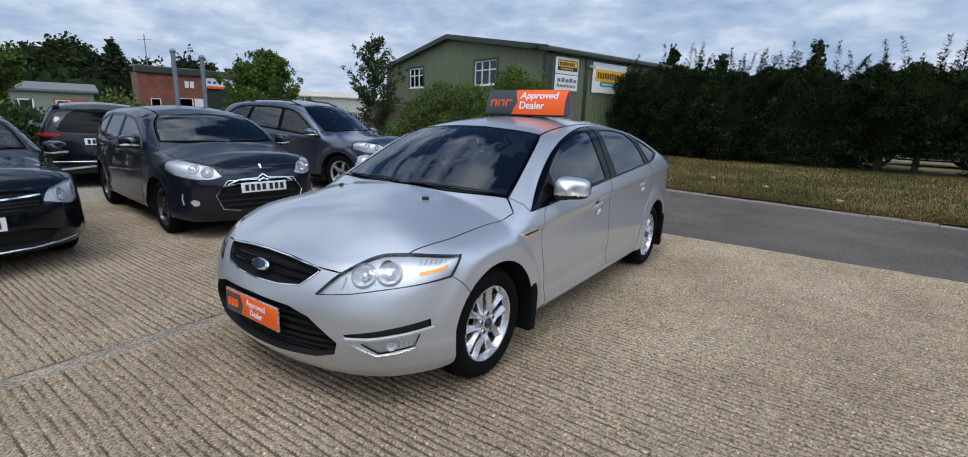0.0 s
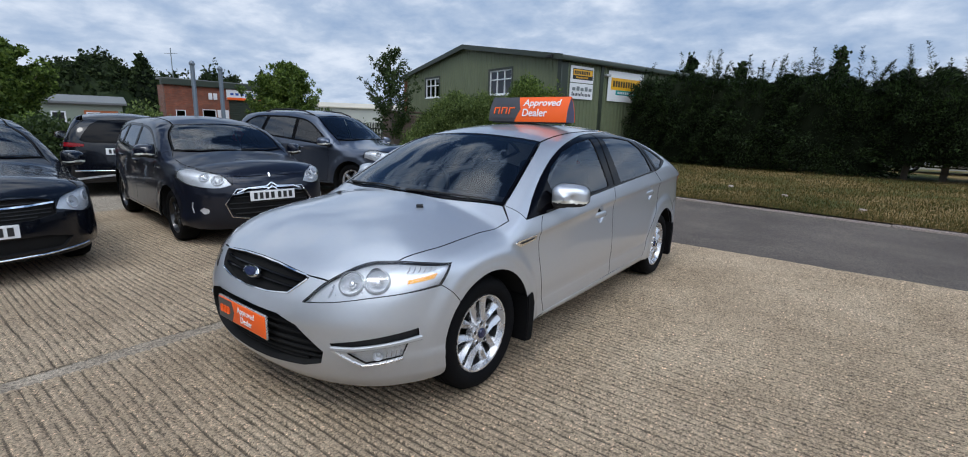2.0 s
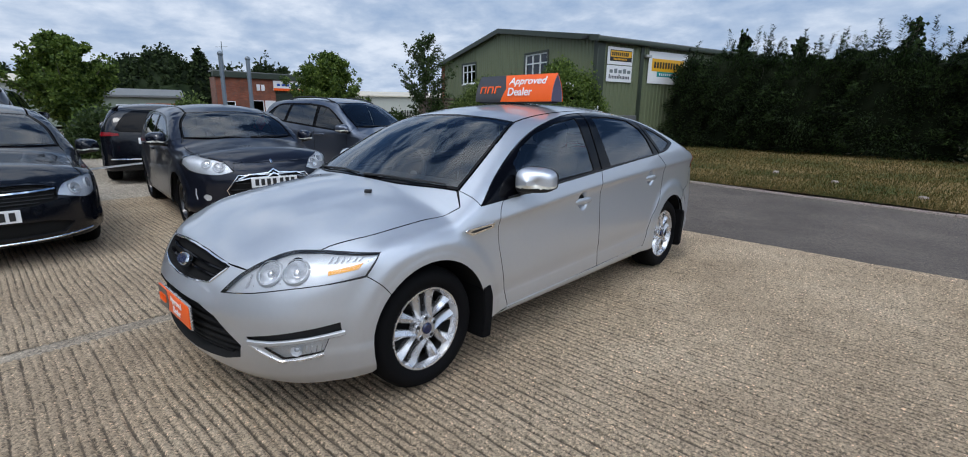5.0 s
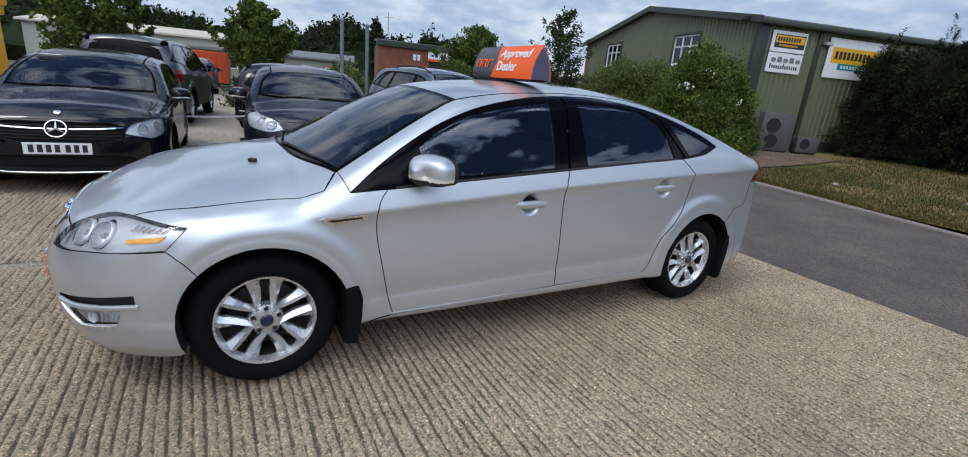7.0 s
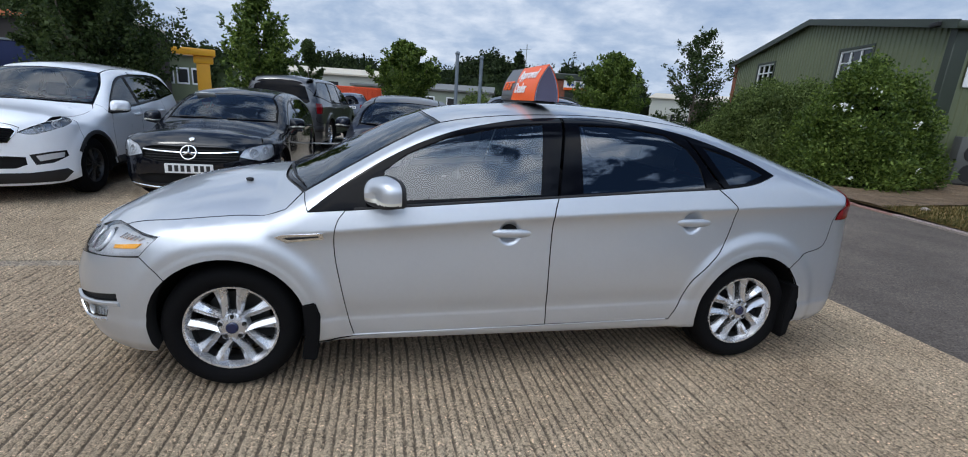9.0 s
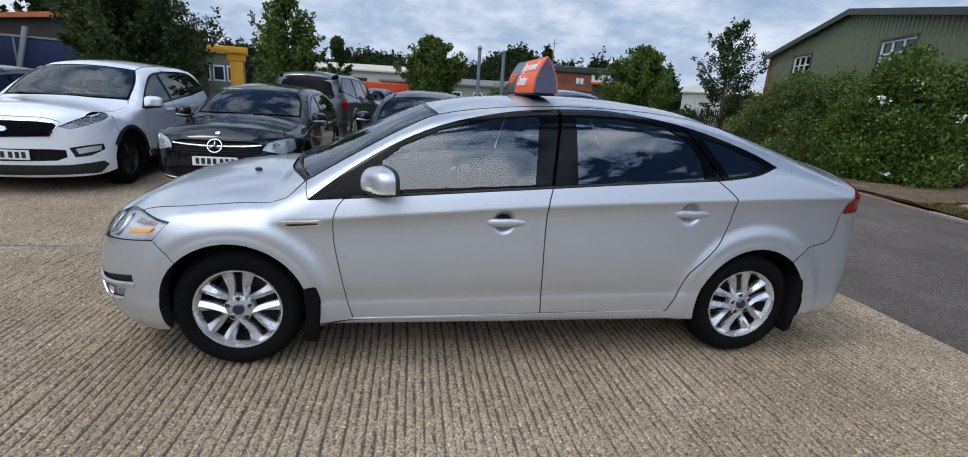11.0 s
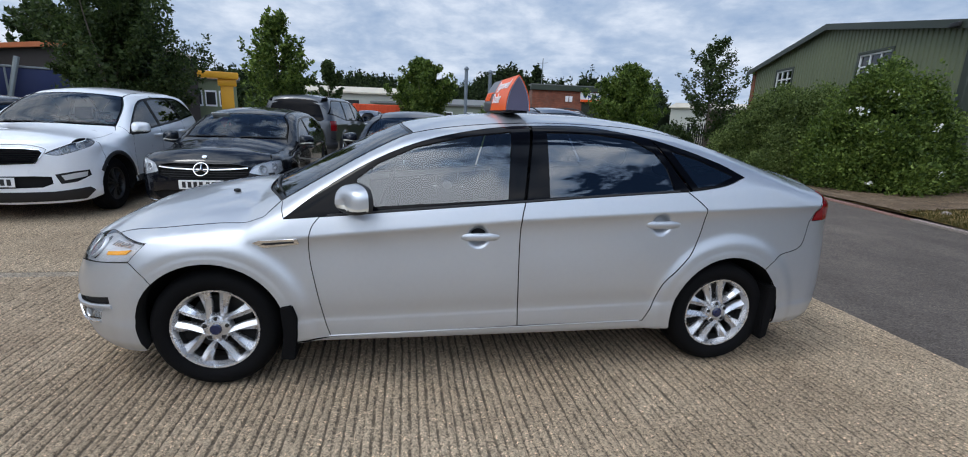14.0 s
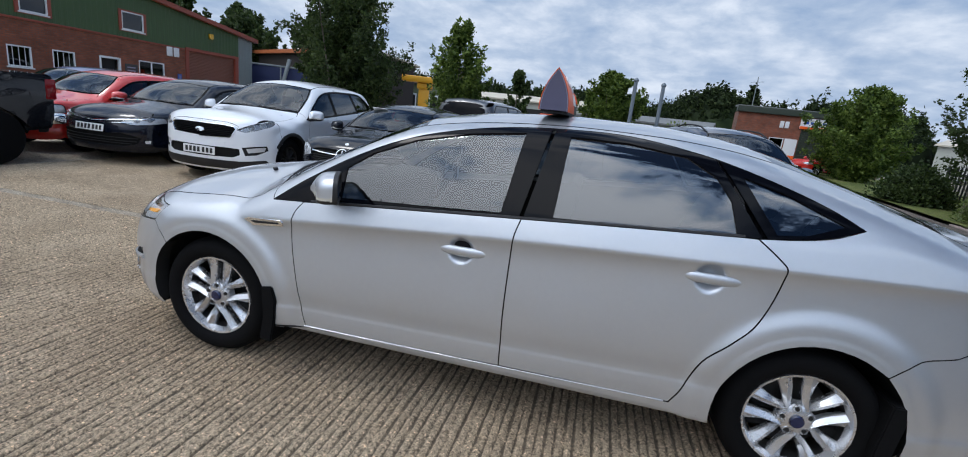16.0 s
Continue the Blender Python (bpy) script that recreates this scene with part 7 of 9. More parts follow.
def bush(name, x, y, rx, ry, h, count, size, seed, label, material, core=True, blossom=0, ground=0.05):
    rng = np.random.RandomState(seed)
    root = thing(name, pose(x, y, ground), label, "bush")
    cents, rads = [], []
    for i in range(90):
        a, u = rng.rand() * 6.283, rng.rand()
        q = math.sqrt(rng.rand())
        zt = h * math.sqrt(max(0.05, 1 - q ** 2.4)) * (0.85 + 0.2 * rng.rand())
        cents.append((rx * q * math.cos(a) * 0.92, ry * q * math.sin(a) * 0.92, max(0.2, zt * (0.35 + 0.65 * u) - 0.2)))
        rads.append(0.30 + 0.26 * rng.rand())
    v, f = leaves(cents, rads, count, size, rng, 0.3)
    n2 = count // 2                                                 # an even outer coat
    d = rng.normal(size=(n2, 3))
    d /= np.linalg.norm(d, axis=1, keepdims=True)
    d[:, 2] = np.abs(d[:, 2])
    lump = 0.86 + 0.07 * np.sin(d[:, 0] * 9 + seed) + 0.06 * np.sin(d[:, 1] * 11 + d[:, 2] * 8)
    shell = d * np.array([rx, ry, h]) * (lump + 0.05 * rng.normal(size=n2))[:, None]
    v2, f2 = leaves(shell, np.full(n2, 0.10), n2, size, rng, 0.3)
    v, f = np.concatenate([v, v2]), np.arange((count + n2) * 4).reshape(-1, 4)
    v[:, 2] = np.maximum(v[:, 2], 0.02)
    leaf_part("foliage", v, f, material, root)
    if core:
        # added solid core, coloured near-black as the shade between the leaves
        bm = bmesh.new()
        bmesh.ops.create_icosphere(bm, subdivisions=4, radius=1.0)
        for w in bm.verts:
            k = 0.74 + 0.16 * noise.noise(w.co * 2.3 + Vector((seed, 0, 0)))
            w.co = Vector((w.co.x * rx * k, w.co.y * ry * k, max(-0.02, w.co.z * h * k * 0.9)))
        part("inner_shade", bm, "shade_core", root)
    if blossom:
        pts = rng.normal(size=(blossom, 3))
        pts /= np.linalg.norm(pts, axis=1, keepdims=True)
        pts[:, 2] = np.abs(pts[:, 2])
        pts[:, 0], pts[:, 1] = np.abs(pts[:, 0]), -np.abs(pts[:, 1])
        v, f = leaves(pts * np.array([rx, ry, h]) * 0.98, [0.10] * blossom, blossom * 7, 0.05, rng)
        leaf_part("blossom", v, f, "blossom", root)
    return root


def conifer(x, y, h, r, count, seed, group, low=0.02):
    """One tree of the tall hedge: sprays that droop outwards, a thin leading shoot on top."""
    rng = np.random.RandomState(seed)
    root = thing("hedge_conifer", pose(x, y, VERGE(x, y)), "dark green unclipped conifer in a tall dense hedge", "conifer", group)
    n = count
    z = low + (h - low) * rng.rand(n) ** 0.9
    q = z / h
    prof = r * np.where(q < 0.86, 1.0 - 0.08 * q, 0.93 * np.clip((1.02 - q) / 0.16, 0, 1) ** 0.5) + 0.03
    a = rng.rand(n) * 6.283
    lump = 1 + 0.15 * np.sin(a * 3 + z * 2.1 + seed) + 0.13 * np.sin(a * 7 - z * 4.3 + seed * 2) + 0.10 * np.sin(z * 8 + a * 4)
    rr = prof * lump * (0.66 + 0.36 * rng.rand(n))
    p = np.stack([rr * np.cos(a), rr * np.sin(a), z * (0.97 + 0.05 * np.sin(a * 2 + seed))], 1)
    d = np.stack([np.cos(a), np.sin(a), -0.15 + 1.1 * q ** 3 + rng.normal(0, 0.35, n)], 1) + rng.normal(0, 0.35, (n, 3))
    d /= np.linalg.norm(d, axis=1, keepdims=True)
    b = np.cross(d, rng.normal(size=(n, 3)))
    b /= np.linalg.norm(b, axis=1, keepdims=True)
    s = (0.038 + 0.060 * rng.rand(n) ** 2)[:, None]
    v = np.stack([p - d * s * 0.6, p + b * s * 0.24, p + d * s * 1.3, p - b * s * 0.24], 1).reshape(-1, 3)
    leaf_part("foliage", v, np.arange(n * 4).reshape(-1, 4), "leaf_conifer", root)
    # solid body under the sprays, its near-black colour standing for inner shade
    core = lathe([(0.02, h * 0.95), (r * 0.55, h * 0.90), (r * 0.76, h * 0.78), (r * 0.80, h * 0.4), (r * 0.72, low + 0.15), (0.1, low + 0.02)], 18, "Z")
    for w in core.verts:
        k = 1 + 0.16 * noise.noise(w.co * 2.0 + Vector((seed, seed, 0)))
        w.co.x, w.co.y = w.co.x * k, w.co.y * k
    part("inner_shade", core, "shade_core", root)
    part("trunk", rod([(0, 0, 0), (0.03, 0, h * 0.5)], 0.09, 8), "bark", root)
    shoot = bmesh.new()
    fan_v = []
    for i in range(12):
        ox, oy = rng.normal(0, r * 0.5, 2)
        hh = h * (1.0 + 0.30 * rng.rand() ** 1.6)
        bend = rng.normal(0, 0.22)
        join(shoot, rod([(ox, oy, h * 0.75), (ox + bend * 0.3, oy, (h * 0.75 + hh) / 2), (ox + bend, oy, hh)], 0.006, 4, (1, 0.7, 0.3)))
        for k in range(150):
            t_ = rng.rand()
            zz = h * 0.80 + (hh - h * 0.80) * t_
            an = rng.rand() * 6.283
            ln = 0.05 + 0.30 * (1 - t_ * 0.8) * (0.4 + 0.6 * rng.rand())
            dd = np.array([math.cos(an), math.sin(an), 0.45])
            p0 = np.array([ox + bend * t_ ** 1.5, oy, zz])
            sd = np.array([-dd[1], dd[0], 0]) * 0.018
            fan_v += [p0, p0 + dd * ln * 0.5 + sd, p0 + dd * ln, p0 + dd * ln * 0.5 - sd]
    part("shoot_wood", shoot, "bark", root)["kind"] = "stuff"
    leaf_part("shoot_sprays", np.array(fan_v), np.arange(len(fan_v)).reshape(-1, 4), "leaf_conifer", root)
    return root


HEDGE = lambda x: 17.5 - 0.10 * (x + 4)
for i in range(18):
    hx = -4.75 + i * 1.18
    conifer(hx + random.uniform(-0.2, 0.2), HEDGE(hx) + random.uniform(-0.25, 0.25), 2.95 + 0.40 * random.random() + (0.25 if i in (1, 9, 10) else 0), 1.12 + 0.25 * random.random(), 30000 if i < 12 else 12000, 20 + i, "tall conifer hedge", 0.48 if i in (7, 8, 9) else 0.02)

bush("large_bush", -9.9, 11.3, 2.95, 1.6, 2.65, 105000, 0.044, 4, "large rounded bush with grey-green leaves beside the green unit", "leaf_grey")
bush("laurel_bush", -6.7, 11.0, 1.55, 1.5, 2.95, 90000, 0.047, 9, "leafy dark green bush with a few white flower heads", "leaf", blossom=9)
bush("low_shrub", -16.5, 11.3, 1.3, 1.0, 1.35, 5000, 0.07, 14, "low rounded evergreen shrub on the lawn", "leaf_dark")
tree("slender_tree", -14.3, 11.4, 4.75, 1.35, 1.1, 7500, 0.062, 31, "slender young tree with thin airy leaves", "leaf_dark", 0.05, 44)
tree("unit_tree", -27.6, 14.4, 4.9, 2.9, 0.25, 52000, 0.10, 33, "round bright green tree before the brick unit", "leaf", 0.13, 90)
tree("yard_tree", -28.5, 0.9, 4.7, 2.2, 1.0, 40000, 0.10, 35, "broad green tree at the yard's far edge", "leaf", 0.15, 80)
tree("sapling", -11.6, -3.9, 4.05, 1.12, 0.6, 15000, 0.062, 37, "slim young tree with upright branches", "leaf", 0.03, 60)
tree("birch_clump", -13.5, -8.85, 5.5, 2.4, 0.4, 70000, 0.068, 39, "dense many-stemmed tree behind the parked cars", "leaf_dark", 0.045, 96, stems=4)
tree("birch_clump", -13.9, -9.7, 4.2, 1.15, 0.3, 13000, 0.075, 43, "dense low tree behind the parked cars", "leaf_dark", 0.05, 26, stems=2)
tree("sapling", -25.0, -4.4, 4.0, 1.2, 0.8, 7000, 0.10, 45, "slim young tree at the yard's far edge", "leaf_dark", 0.06, 26)
bush("low_shrub", -20.4, 3.9, 1.9, 1.2, 1.95, 6000, 0.09, 15, "grey-green rounded shrub beyond the yard", "leaf_grey", ground=-0.1)
bush("low_shrub", -15.4, -0.1, 1.1, 0.9, 1.5, 5000, 0.07, 16, "rounded russet-green shrub at the yard's edge", "leaf_dark", ground=-0.05)
bush("low_shrub", -24.0, 1.2, 2.6, 0.9, 1.55, 6000, 0.09, 17, "low clipped yellow-green hedge across the yard", "leaf", ground=-0.1)
tree("back_tree", -37.5, -32.3, 7.8, 3.4, 1.5, 16000, 0.2, 51, "dark broadleaf tree rising behind the brown unit", "leaf_dark", 0.2, 46)
tree("back_tree", -46.5, -30.5, 9.5, 4.5, 1.5, 16000, 0.24, 53, "dark broadleaf tree rising behind the brown unit", "leaf_dark", 0.2, 50)
tree("back_tree", -41.0, -35.5, 9.0, 4.0, 1.5, 16000, 0.24, 54, "dark broadleaf tree rising behind the brown unit", "leaf_dark", 0.2, 50)
tree("back_tree", -34.0, -36.5, 9.0, 3.6, 1.5, 16000, 0.2, 52, "dark broadleaf tree rising behind the brick unit", "leaf_dark", 0.2, 46)
tree("back_conifer", -3.9, 30.0, 5.7, 2.5, 0.5, 16000, 0.16, 48, "dark conifer standing behind the hedge", "leaf_conifer", 0.2, 90, cone=True)
tree("back_conifer", -6.8, 30.0, 6.3, 2.7, 0.5, 18000, 0.16, 47, "dark conifer standing behind the hedge", "leaf_conifer", 0.2, 90, cone=True)
tree("back_conifer", 0.95, 30.0, 6.2, 2.2, 0.5, 14000, 0.16, 49, "dark conifer standing behind the hedge", "leaf_conifer", 0.2, 90, cone=True)


def far_woods():
    """The wooded skyline, as crowns too far off to count."""
    rng = np.random.RandomState(77)
    bm = bmesh.new()
    vs = []
    for i in range(230):
        deg = 150 + 90 * (i + 0.6 * rng.rand()) / 96 if i < 96 else 246 + 220 * (i - 96 + 0.6 * rng.rand()) / 134
        a, d = radians(deg), 62 + 24 * rng.rand()
        hgt = 4.9 + 0.8 * math.sin(deg * 0.42) + 1.8 * math.exp(-((deg - 164) / 6) ** 2) + 1.1 * rng.rand() ** 2
        r = 1.9 + 1.2 * rng.rand()
        pointed = 150 < deg < 166 and i % 3 == 0
        for layer in range(3):
            off = rng.normal(0, 0.9, 2) if layer else (0, 0)
            rr = r * (1.0 + 0.25 * layer)
            c = Vector((d * math.cos(a) + off[0], d * math.sin(a) + off[1], max(0.8, (hgt - r * 1.15) * (1.0, 0.55, 0.15)[layer])))
            one = bmesh.new()
            bmesh.ops.create_icosphere(one, subdivisions=3 if layer == 0 and i < 96 else 2, radius=1.0)
            for w in one.verts:
                k = 0.92 + 0.30 * noise.noise(w.co * 2.2 + Vector((i * 3.1, layer, 0))) + 0.18 * noise.noise(w.co * 6.0 + Vector((0, i * 2.7, layer)))
                taper = 1.0 - 0.38 * (w.co.z + 1) if pointed else 1.0
                w.co = Vector((w.co.x * rr * k * taper, w.co.y * rr * k * taper, w.co.z * rr * (1.7 if pointed else 1.25) * k)) + c
            pts = np.array([tuple(w.co) for w in one.verts])
            for w in one.verts:
                w.co = c + (w.co - c) * 0.88
            join(bm, one)
            n = (2600 if layer == 0 else 900) if i < 96 else (300, 150, 60)[layer]
            p = pts[rng.randint(0, len(pts), n)] * 1.0
            p = np.array(c) + (p - np.array(c)) * (0.86 + 0.26 * rng.rand(n, 1) ** 1.6) + rng.normal(0, 0.20, (n, 3))
            u = rng.normal(size=(n, 3))
            u /= np.linalg.norm(u, axis=1, keepdims=True)
            w_ = np.cross(u, rng.normal(size=(n, 3)))
            w_ /= np.linalg.norm(w_, axis=1, keepdims=True)
            sz = (0.10 + 0.22 * rng.rand(n))[:, None] * (1.0 if i < 96 else 2.5)
            vs.append(np.stack([p - u * sz, p + w_ * sz * 0.6, p + u * sz, p - w_ * sz * 0.6], 1).reshape(-1, 3))
    v = np.concatenate(vs)
    tagged(part("far_wood_crowns", bm, "leaf_far"), "dark green wooded skyline beyond the estate", "woods", "", "stuff")
    tagged(leaf_part("far_wood_leaves", v, np.arange(len(v)).reshape(-1, 4), "leaf_far", None), "loose outer leaves of the wooded skyline", "woods", "", "stuff")


far_woods()


def verge_grass():
    """Blades and dry stalks on the verge, thickest by the kerb."""
    rng = np.random.RandomState(5)
    n = 60000
    x = -4.5 + 15 * rng.rand(n)
    y = np.array([KERB(q) for q in x]) + 0.14 + 9.0 * rng.rand(n) ** 1.6
    keep = ~((x < -3.7) & (y < 14))
    x, y = x[keep], y[keep]
    n = len(x)
    z = np.array([VERGE(a, b) for a, b in zip(x, y)])
    h = (0.025 + 0.05 * rng.rand(n))
    a = rng.rand(n) * 6.283
    p = np.stack([x, y, z], 1)
    tipv = p + np.stack([np.cos(a) * h * 0.6, np.sin(a) * h * 0.6, h], 1)
    sd = np.stack([-np.sin(a), np.cos(a), np.zeros(n)], 1) * 0.008
    mid = (p + tipv) / 2 + np.stack([np.zeros(n), np.zeros(n), h * 0.2], 1)
    v = np.stack([p - sd, p + sd, mid + sd * 0.6, tipv], 1).reshape(-1, 3)
    ob = leaf_part("verge_grass", v, np.arange(n * 4).reshape(-1, 4), "grass_blade", None)
    tagged(ob, "short dry grass blades on the verge", "grass", "", "stuff")


M["grass_blade"] = leaf_material("grass_blade", (0.030, 0.045, 0.008), (0.105, 0.090, 0.024), (0.25, 0.175, 0.07), 0.8)
verge_grass()
for sx, sy in ((-0.1, 10.3), (1.2, 9.2), (-2.0, 9.6), (2.6, 8.2), (-3.4, 8.9)):
    bm = bmesh.new()
    bmesh.ops.create_icosphere(bm, subdivisions=2, radius=0.075)
    for w in bm.verts:
        w.co *= 1 + 0.35 * noise.noise(w.co * 18 + Vector((sx, sy, 0)))
        w.co.z *= 0.55
    st = tagged(part("stone", bm, "kerb"), "pale stone lying in the dry grass", "stone", "stones on the verge")
    st.location = (sx, sy, VERGE(sx, sy) + 0.02)


# ---- the buildings ----
M["green_clad"] = principled("green_cladding", (0.148, 0.170, 0.095), 0.5, 0.1, 0, 0.5, 0.10, 0.6, 0, 60, (0.125, 0.144, 0.078), 0.05)
M["green_dark"] = principled("dark_green_trim", (0.030, 0.040, 0.026), 0.45, 0, 0, 0.5, 0.12, 2.0)
M["green_bright"] = principled("green_panel", (0.052, 0.095, 0.032), 0.5, 0.1, 0, 0.5, 0.12, 0.5)
M["roof_sheet"] = principled("grey_roof_sheet", (0.16, 0.165, 0.16), 0.6, 0, 0, 0.4, 0.15, 0.8)
M["white_frame"] = principled("white_window_frame", (0.78, 0.79, 0.79), 0.35, 0, 0, 0.5, 0.05, 4.0)
M["pane"] = glass("building_pane", (0.06, 0.075, 0.085), 1.6)
M["brick_red"] = brick_material("red_brick", (0.22, 0.066, 0.034), (0.31, 0.098, 0.050), (0.13, 0.095, 0.075), "x")
M["brick_brown"] = brick_material("brown_brick", (0.19, 0.080, 0.055), (0.25, 0.11, 0.075), (0.24, 0.20, 0.17), "y")
M["terracotta"] = principled("red_painted_metal", (0.27, 0.055, 0.030), 0.45, 0, 0, 0.5, 0.12, 1.5)
M["roller"] = principled("brown_roller_door", (0.22, 0.085, 0.055), 0.5, 0, 0, 0.5, 0.10, 1.0)
M["galv"] = principled("grey_sheet_metal", (0.22, 0.245, 0.245), 0.45, 0.3, 0, 0.5, 0.12, 1.5)
M["post_grey"] = principled("grey_painted_post", (0.17, 0.20, 0.23), 0.4, 0.2, 0, 0.5, 0.1, 3.0)
M["yellow"] = principled("yellow_painted_steel", (0.72, 0.36, 0.015), 0.5, 0, 0, 0.5, 0.12, 3.0)
M["blue_sheet"] = principled("blue_tarpaulin", (0.010, 0.018, 0.075), 0.55, 0, 0, 0.4, 0.15, 1.0)
M["brown_clad"] = principled("dark_brown_cladding", (0.035, 0.028, 0.025), 0.6, 0, 0, 0.4, 0.15, 1.0)
M["orange_fascia"] = principled("orange_fascia", (0.40, 0.12, 0.04), 0.5, 0, 0, 0.4, 0.1, 1.0)
M["cream_roof"] = principled("cream_roof_sheet", (0.55, 0.50, 0.40), 0.6, 0, 0, 0.4, 0.1, 1.0)
M["cream_wall"] = principled("pale_wall", (0.42, 0.43, 0.38), 0.7, 0, 0, 0.4, 0.1, 0.6)
M["red_steel"] = principled("orange_red_steel", (0.60, 0.075, 0.02), 0.5, 0, 0, 0.4, 0.12, 1.0)
M["fence_black"] = principled("black_palisade_paint", (0.012, 0.014, 0.020), 0.45, 0.2, 0, 0.5, 0.1, 3.0)
M["shed_wood"] = principled("weathered_brown_boards", (0.13, 0.095, 0.075), 0.85, 0, 0, 0.3, 0.2, 3.0, 0.3, 30)
M["sign_yellow"] = principled("sign_yellow", (0.80, 0.42, 0.01), 0.4, 0, 0.2, 0.5, 0.04, 4.0)
M["sign_teal"] = principled("sign_teal", (0.01, 0.26, 0.26), 0.4, 0, 0.2, 0.5, 0.04, 4.0)
M["sign_blue"] = principled("sign_blue", (0.02, 0.08, 0.35), 0.4, 0, 0.2, 0.5, 0.04, 4.0)
M["ac_white"] = principled("unit_casing", (0.42, 0.43, 0.42), 0.5, 0, 0, 0.4, 0.12, 3.0)
# near-black that stands in for the shade of unlit rooms and doorways
M["room_shade"] = principled("interior_dark", (0.02, 0.02, 0.02), 0.9)


def frame_at(o, along, up=(0, 0, 1)):
    """A wall's frame: x along it, y out of the place (away from the viewer), z up."""
    x = Vector((*along, 0)).normalized()
    z = Vector(up)
    y = z.cross(x)
    m = Matrix((x, y, z)).transposed().to_4x4()
    m.translation = Vector(o)
    return m


def window_unit(parent, name, x0, x1, z0, z1, mull=1, trans=0, y=0.0, frame="white_frame", depth=0.07, bars=0):
    """A framed window with panes, set in a wall of thickness depth; its frame stands in the opening."""
    t = 0.055
    fr = bmesh.new()
    for q in ((x0, x1, z0, z0 + t), (x0, x1, z1 - t, z1), (x0, x0 + t, z0 + t, z1 - t), (x1 - t, x1, z0 + t, z1 - t)):
        box(q[0], q[1], y - 0.03, y + depth, q[2], q[3], 0.006, 1, fr)
    w = part(name, fr, frame, parent, "white framed window")
    for i in range(1, mull + 1):
        c = x0 + (x1 - x0) * i / (mull + 1)
        part("mullion", box(c - t * 0.5, c + t * 0.5, y - 0.024, y + depth - 0.006, z0 + t, z1 - t, 0.005, 1), frame, w)
    if trans:
        c = z0 + (z1 - z0) * trans
        part("transom", box(x0 + t, x1 - t, y - 0.021, y + depth - 0.009, c - t * 0.45, c + t * 0.45, 0.005, 1), frame, w)
    for i in range(bars):
        c = x0 + (x1 - x0) * (i + 1) / (bars + 1)
        part("glazing_bar", box(c - 0.01, c + 0.01, y + 0.0, y + 0.012, z0 + t, z1 - t), frame, w)
    g = part("pane", box(x0 + t * 0.8, x1 - t * 0.8, y + 0.02, y + 0.028, z0 + t * 0.8, z1 - t * 0.8), "pane", w)
    part("window_sill", box(x0 - 0.05, x1 + 0.05, y - 0.07, y + depth, z0 - 0.05, z0 - 0.001, 0.006, 1), frame, w)
    # flat dark sheet behind the pane in place of a shaded room
    part("room_dark", box(x0, x1, y + depth + 0.12, y + depth + 0.14, z0, z1), "room_shade", w)
    return w


def ribbed_wall(parent, name, x0, x1, z0, ztop, material, pitch=0.2, rib=0.035, holes=(), y=0.0, back=0.12):
    """Profiled sheet: ribs drawn up the wall, with openings left out; ztop gives its upper edge."""
    xs = []
    x = x0
    while x < x1 - 1e-6:
        xs += [(x, 0.0), (x + pitch * 0.42, 0.0), (x + pitch * 0.52, -rib), (x + pitch * 0.88, -rib)]
        x += pitch
    xs = [(a, b) for a, b in xs if a < x1] + [(x1, 0.0)]
    for h in holes:
        for e in h[:2]:
            xs.append((e, 0.0))
    xs = sorted(set(xs))
    bm = bmesh.new()
    for (a, ya), (b, yb) in zip(xs, xs[1:]):
        mid = (a + b) / 2
        spans = [(z0, None)]
        for h0, h1, hz0, hz1 in holes:
            if h0 - 1e-6 <= mid <= h1 + 1e-6:
                spans = [(z0, hz0), (hz1, None)]
        for s0, s1 in spans:
            ta, tb = (ztop(a), ztop(b)) if s1 is None else (s1, s1)
            f = [bm.verts.new(q) for q in ((a, y + ya, s0), (b, y + yb, s0), (b, y + yb, tb), (a, y + ya, ta))]
            bm.faces.new(f)
    bmesh.ops.remove_doubles(bm, verts=bm.verts, dist=0.0005)
    ob = part(name, bm, material, parent, "", False)
    return ob


M["ac_grey"] = principled("grey_painted_casing", (0.085, 0.088, 0.085), 0.5, 0, 0, 0.4, 0.1, 3.0, 0, 60, None, 0.05)


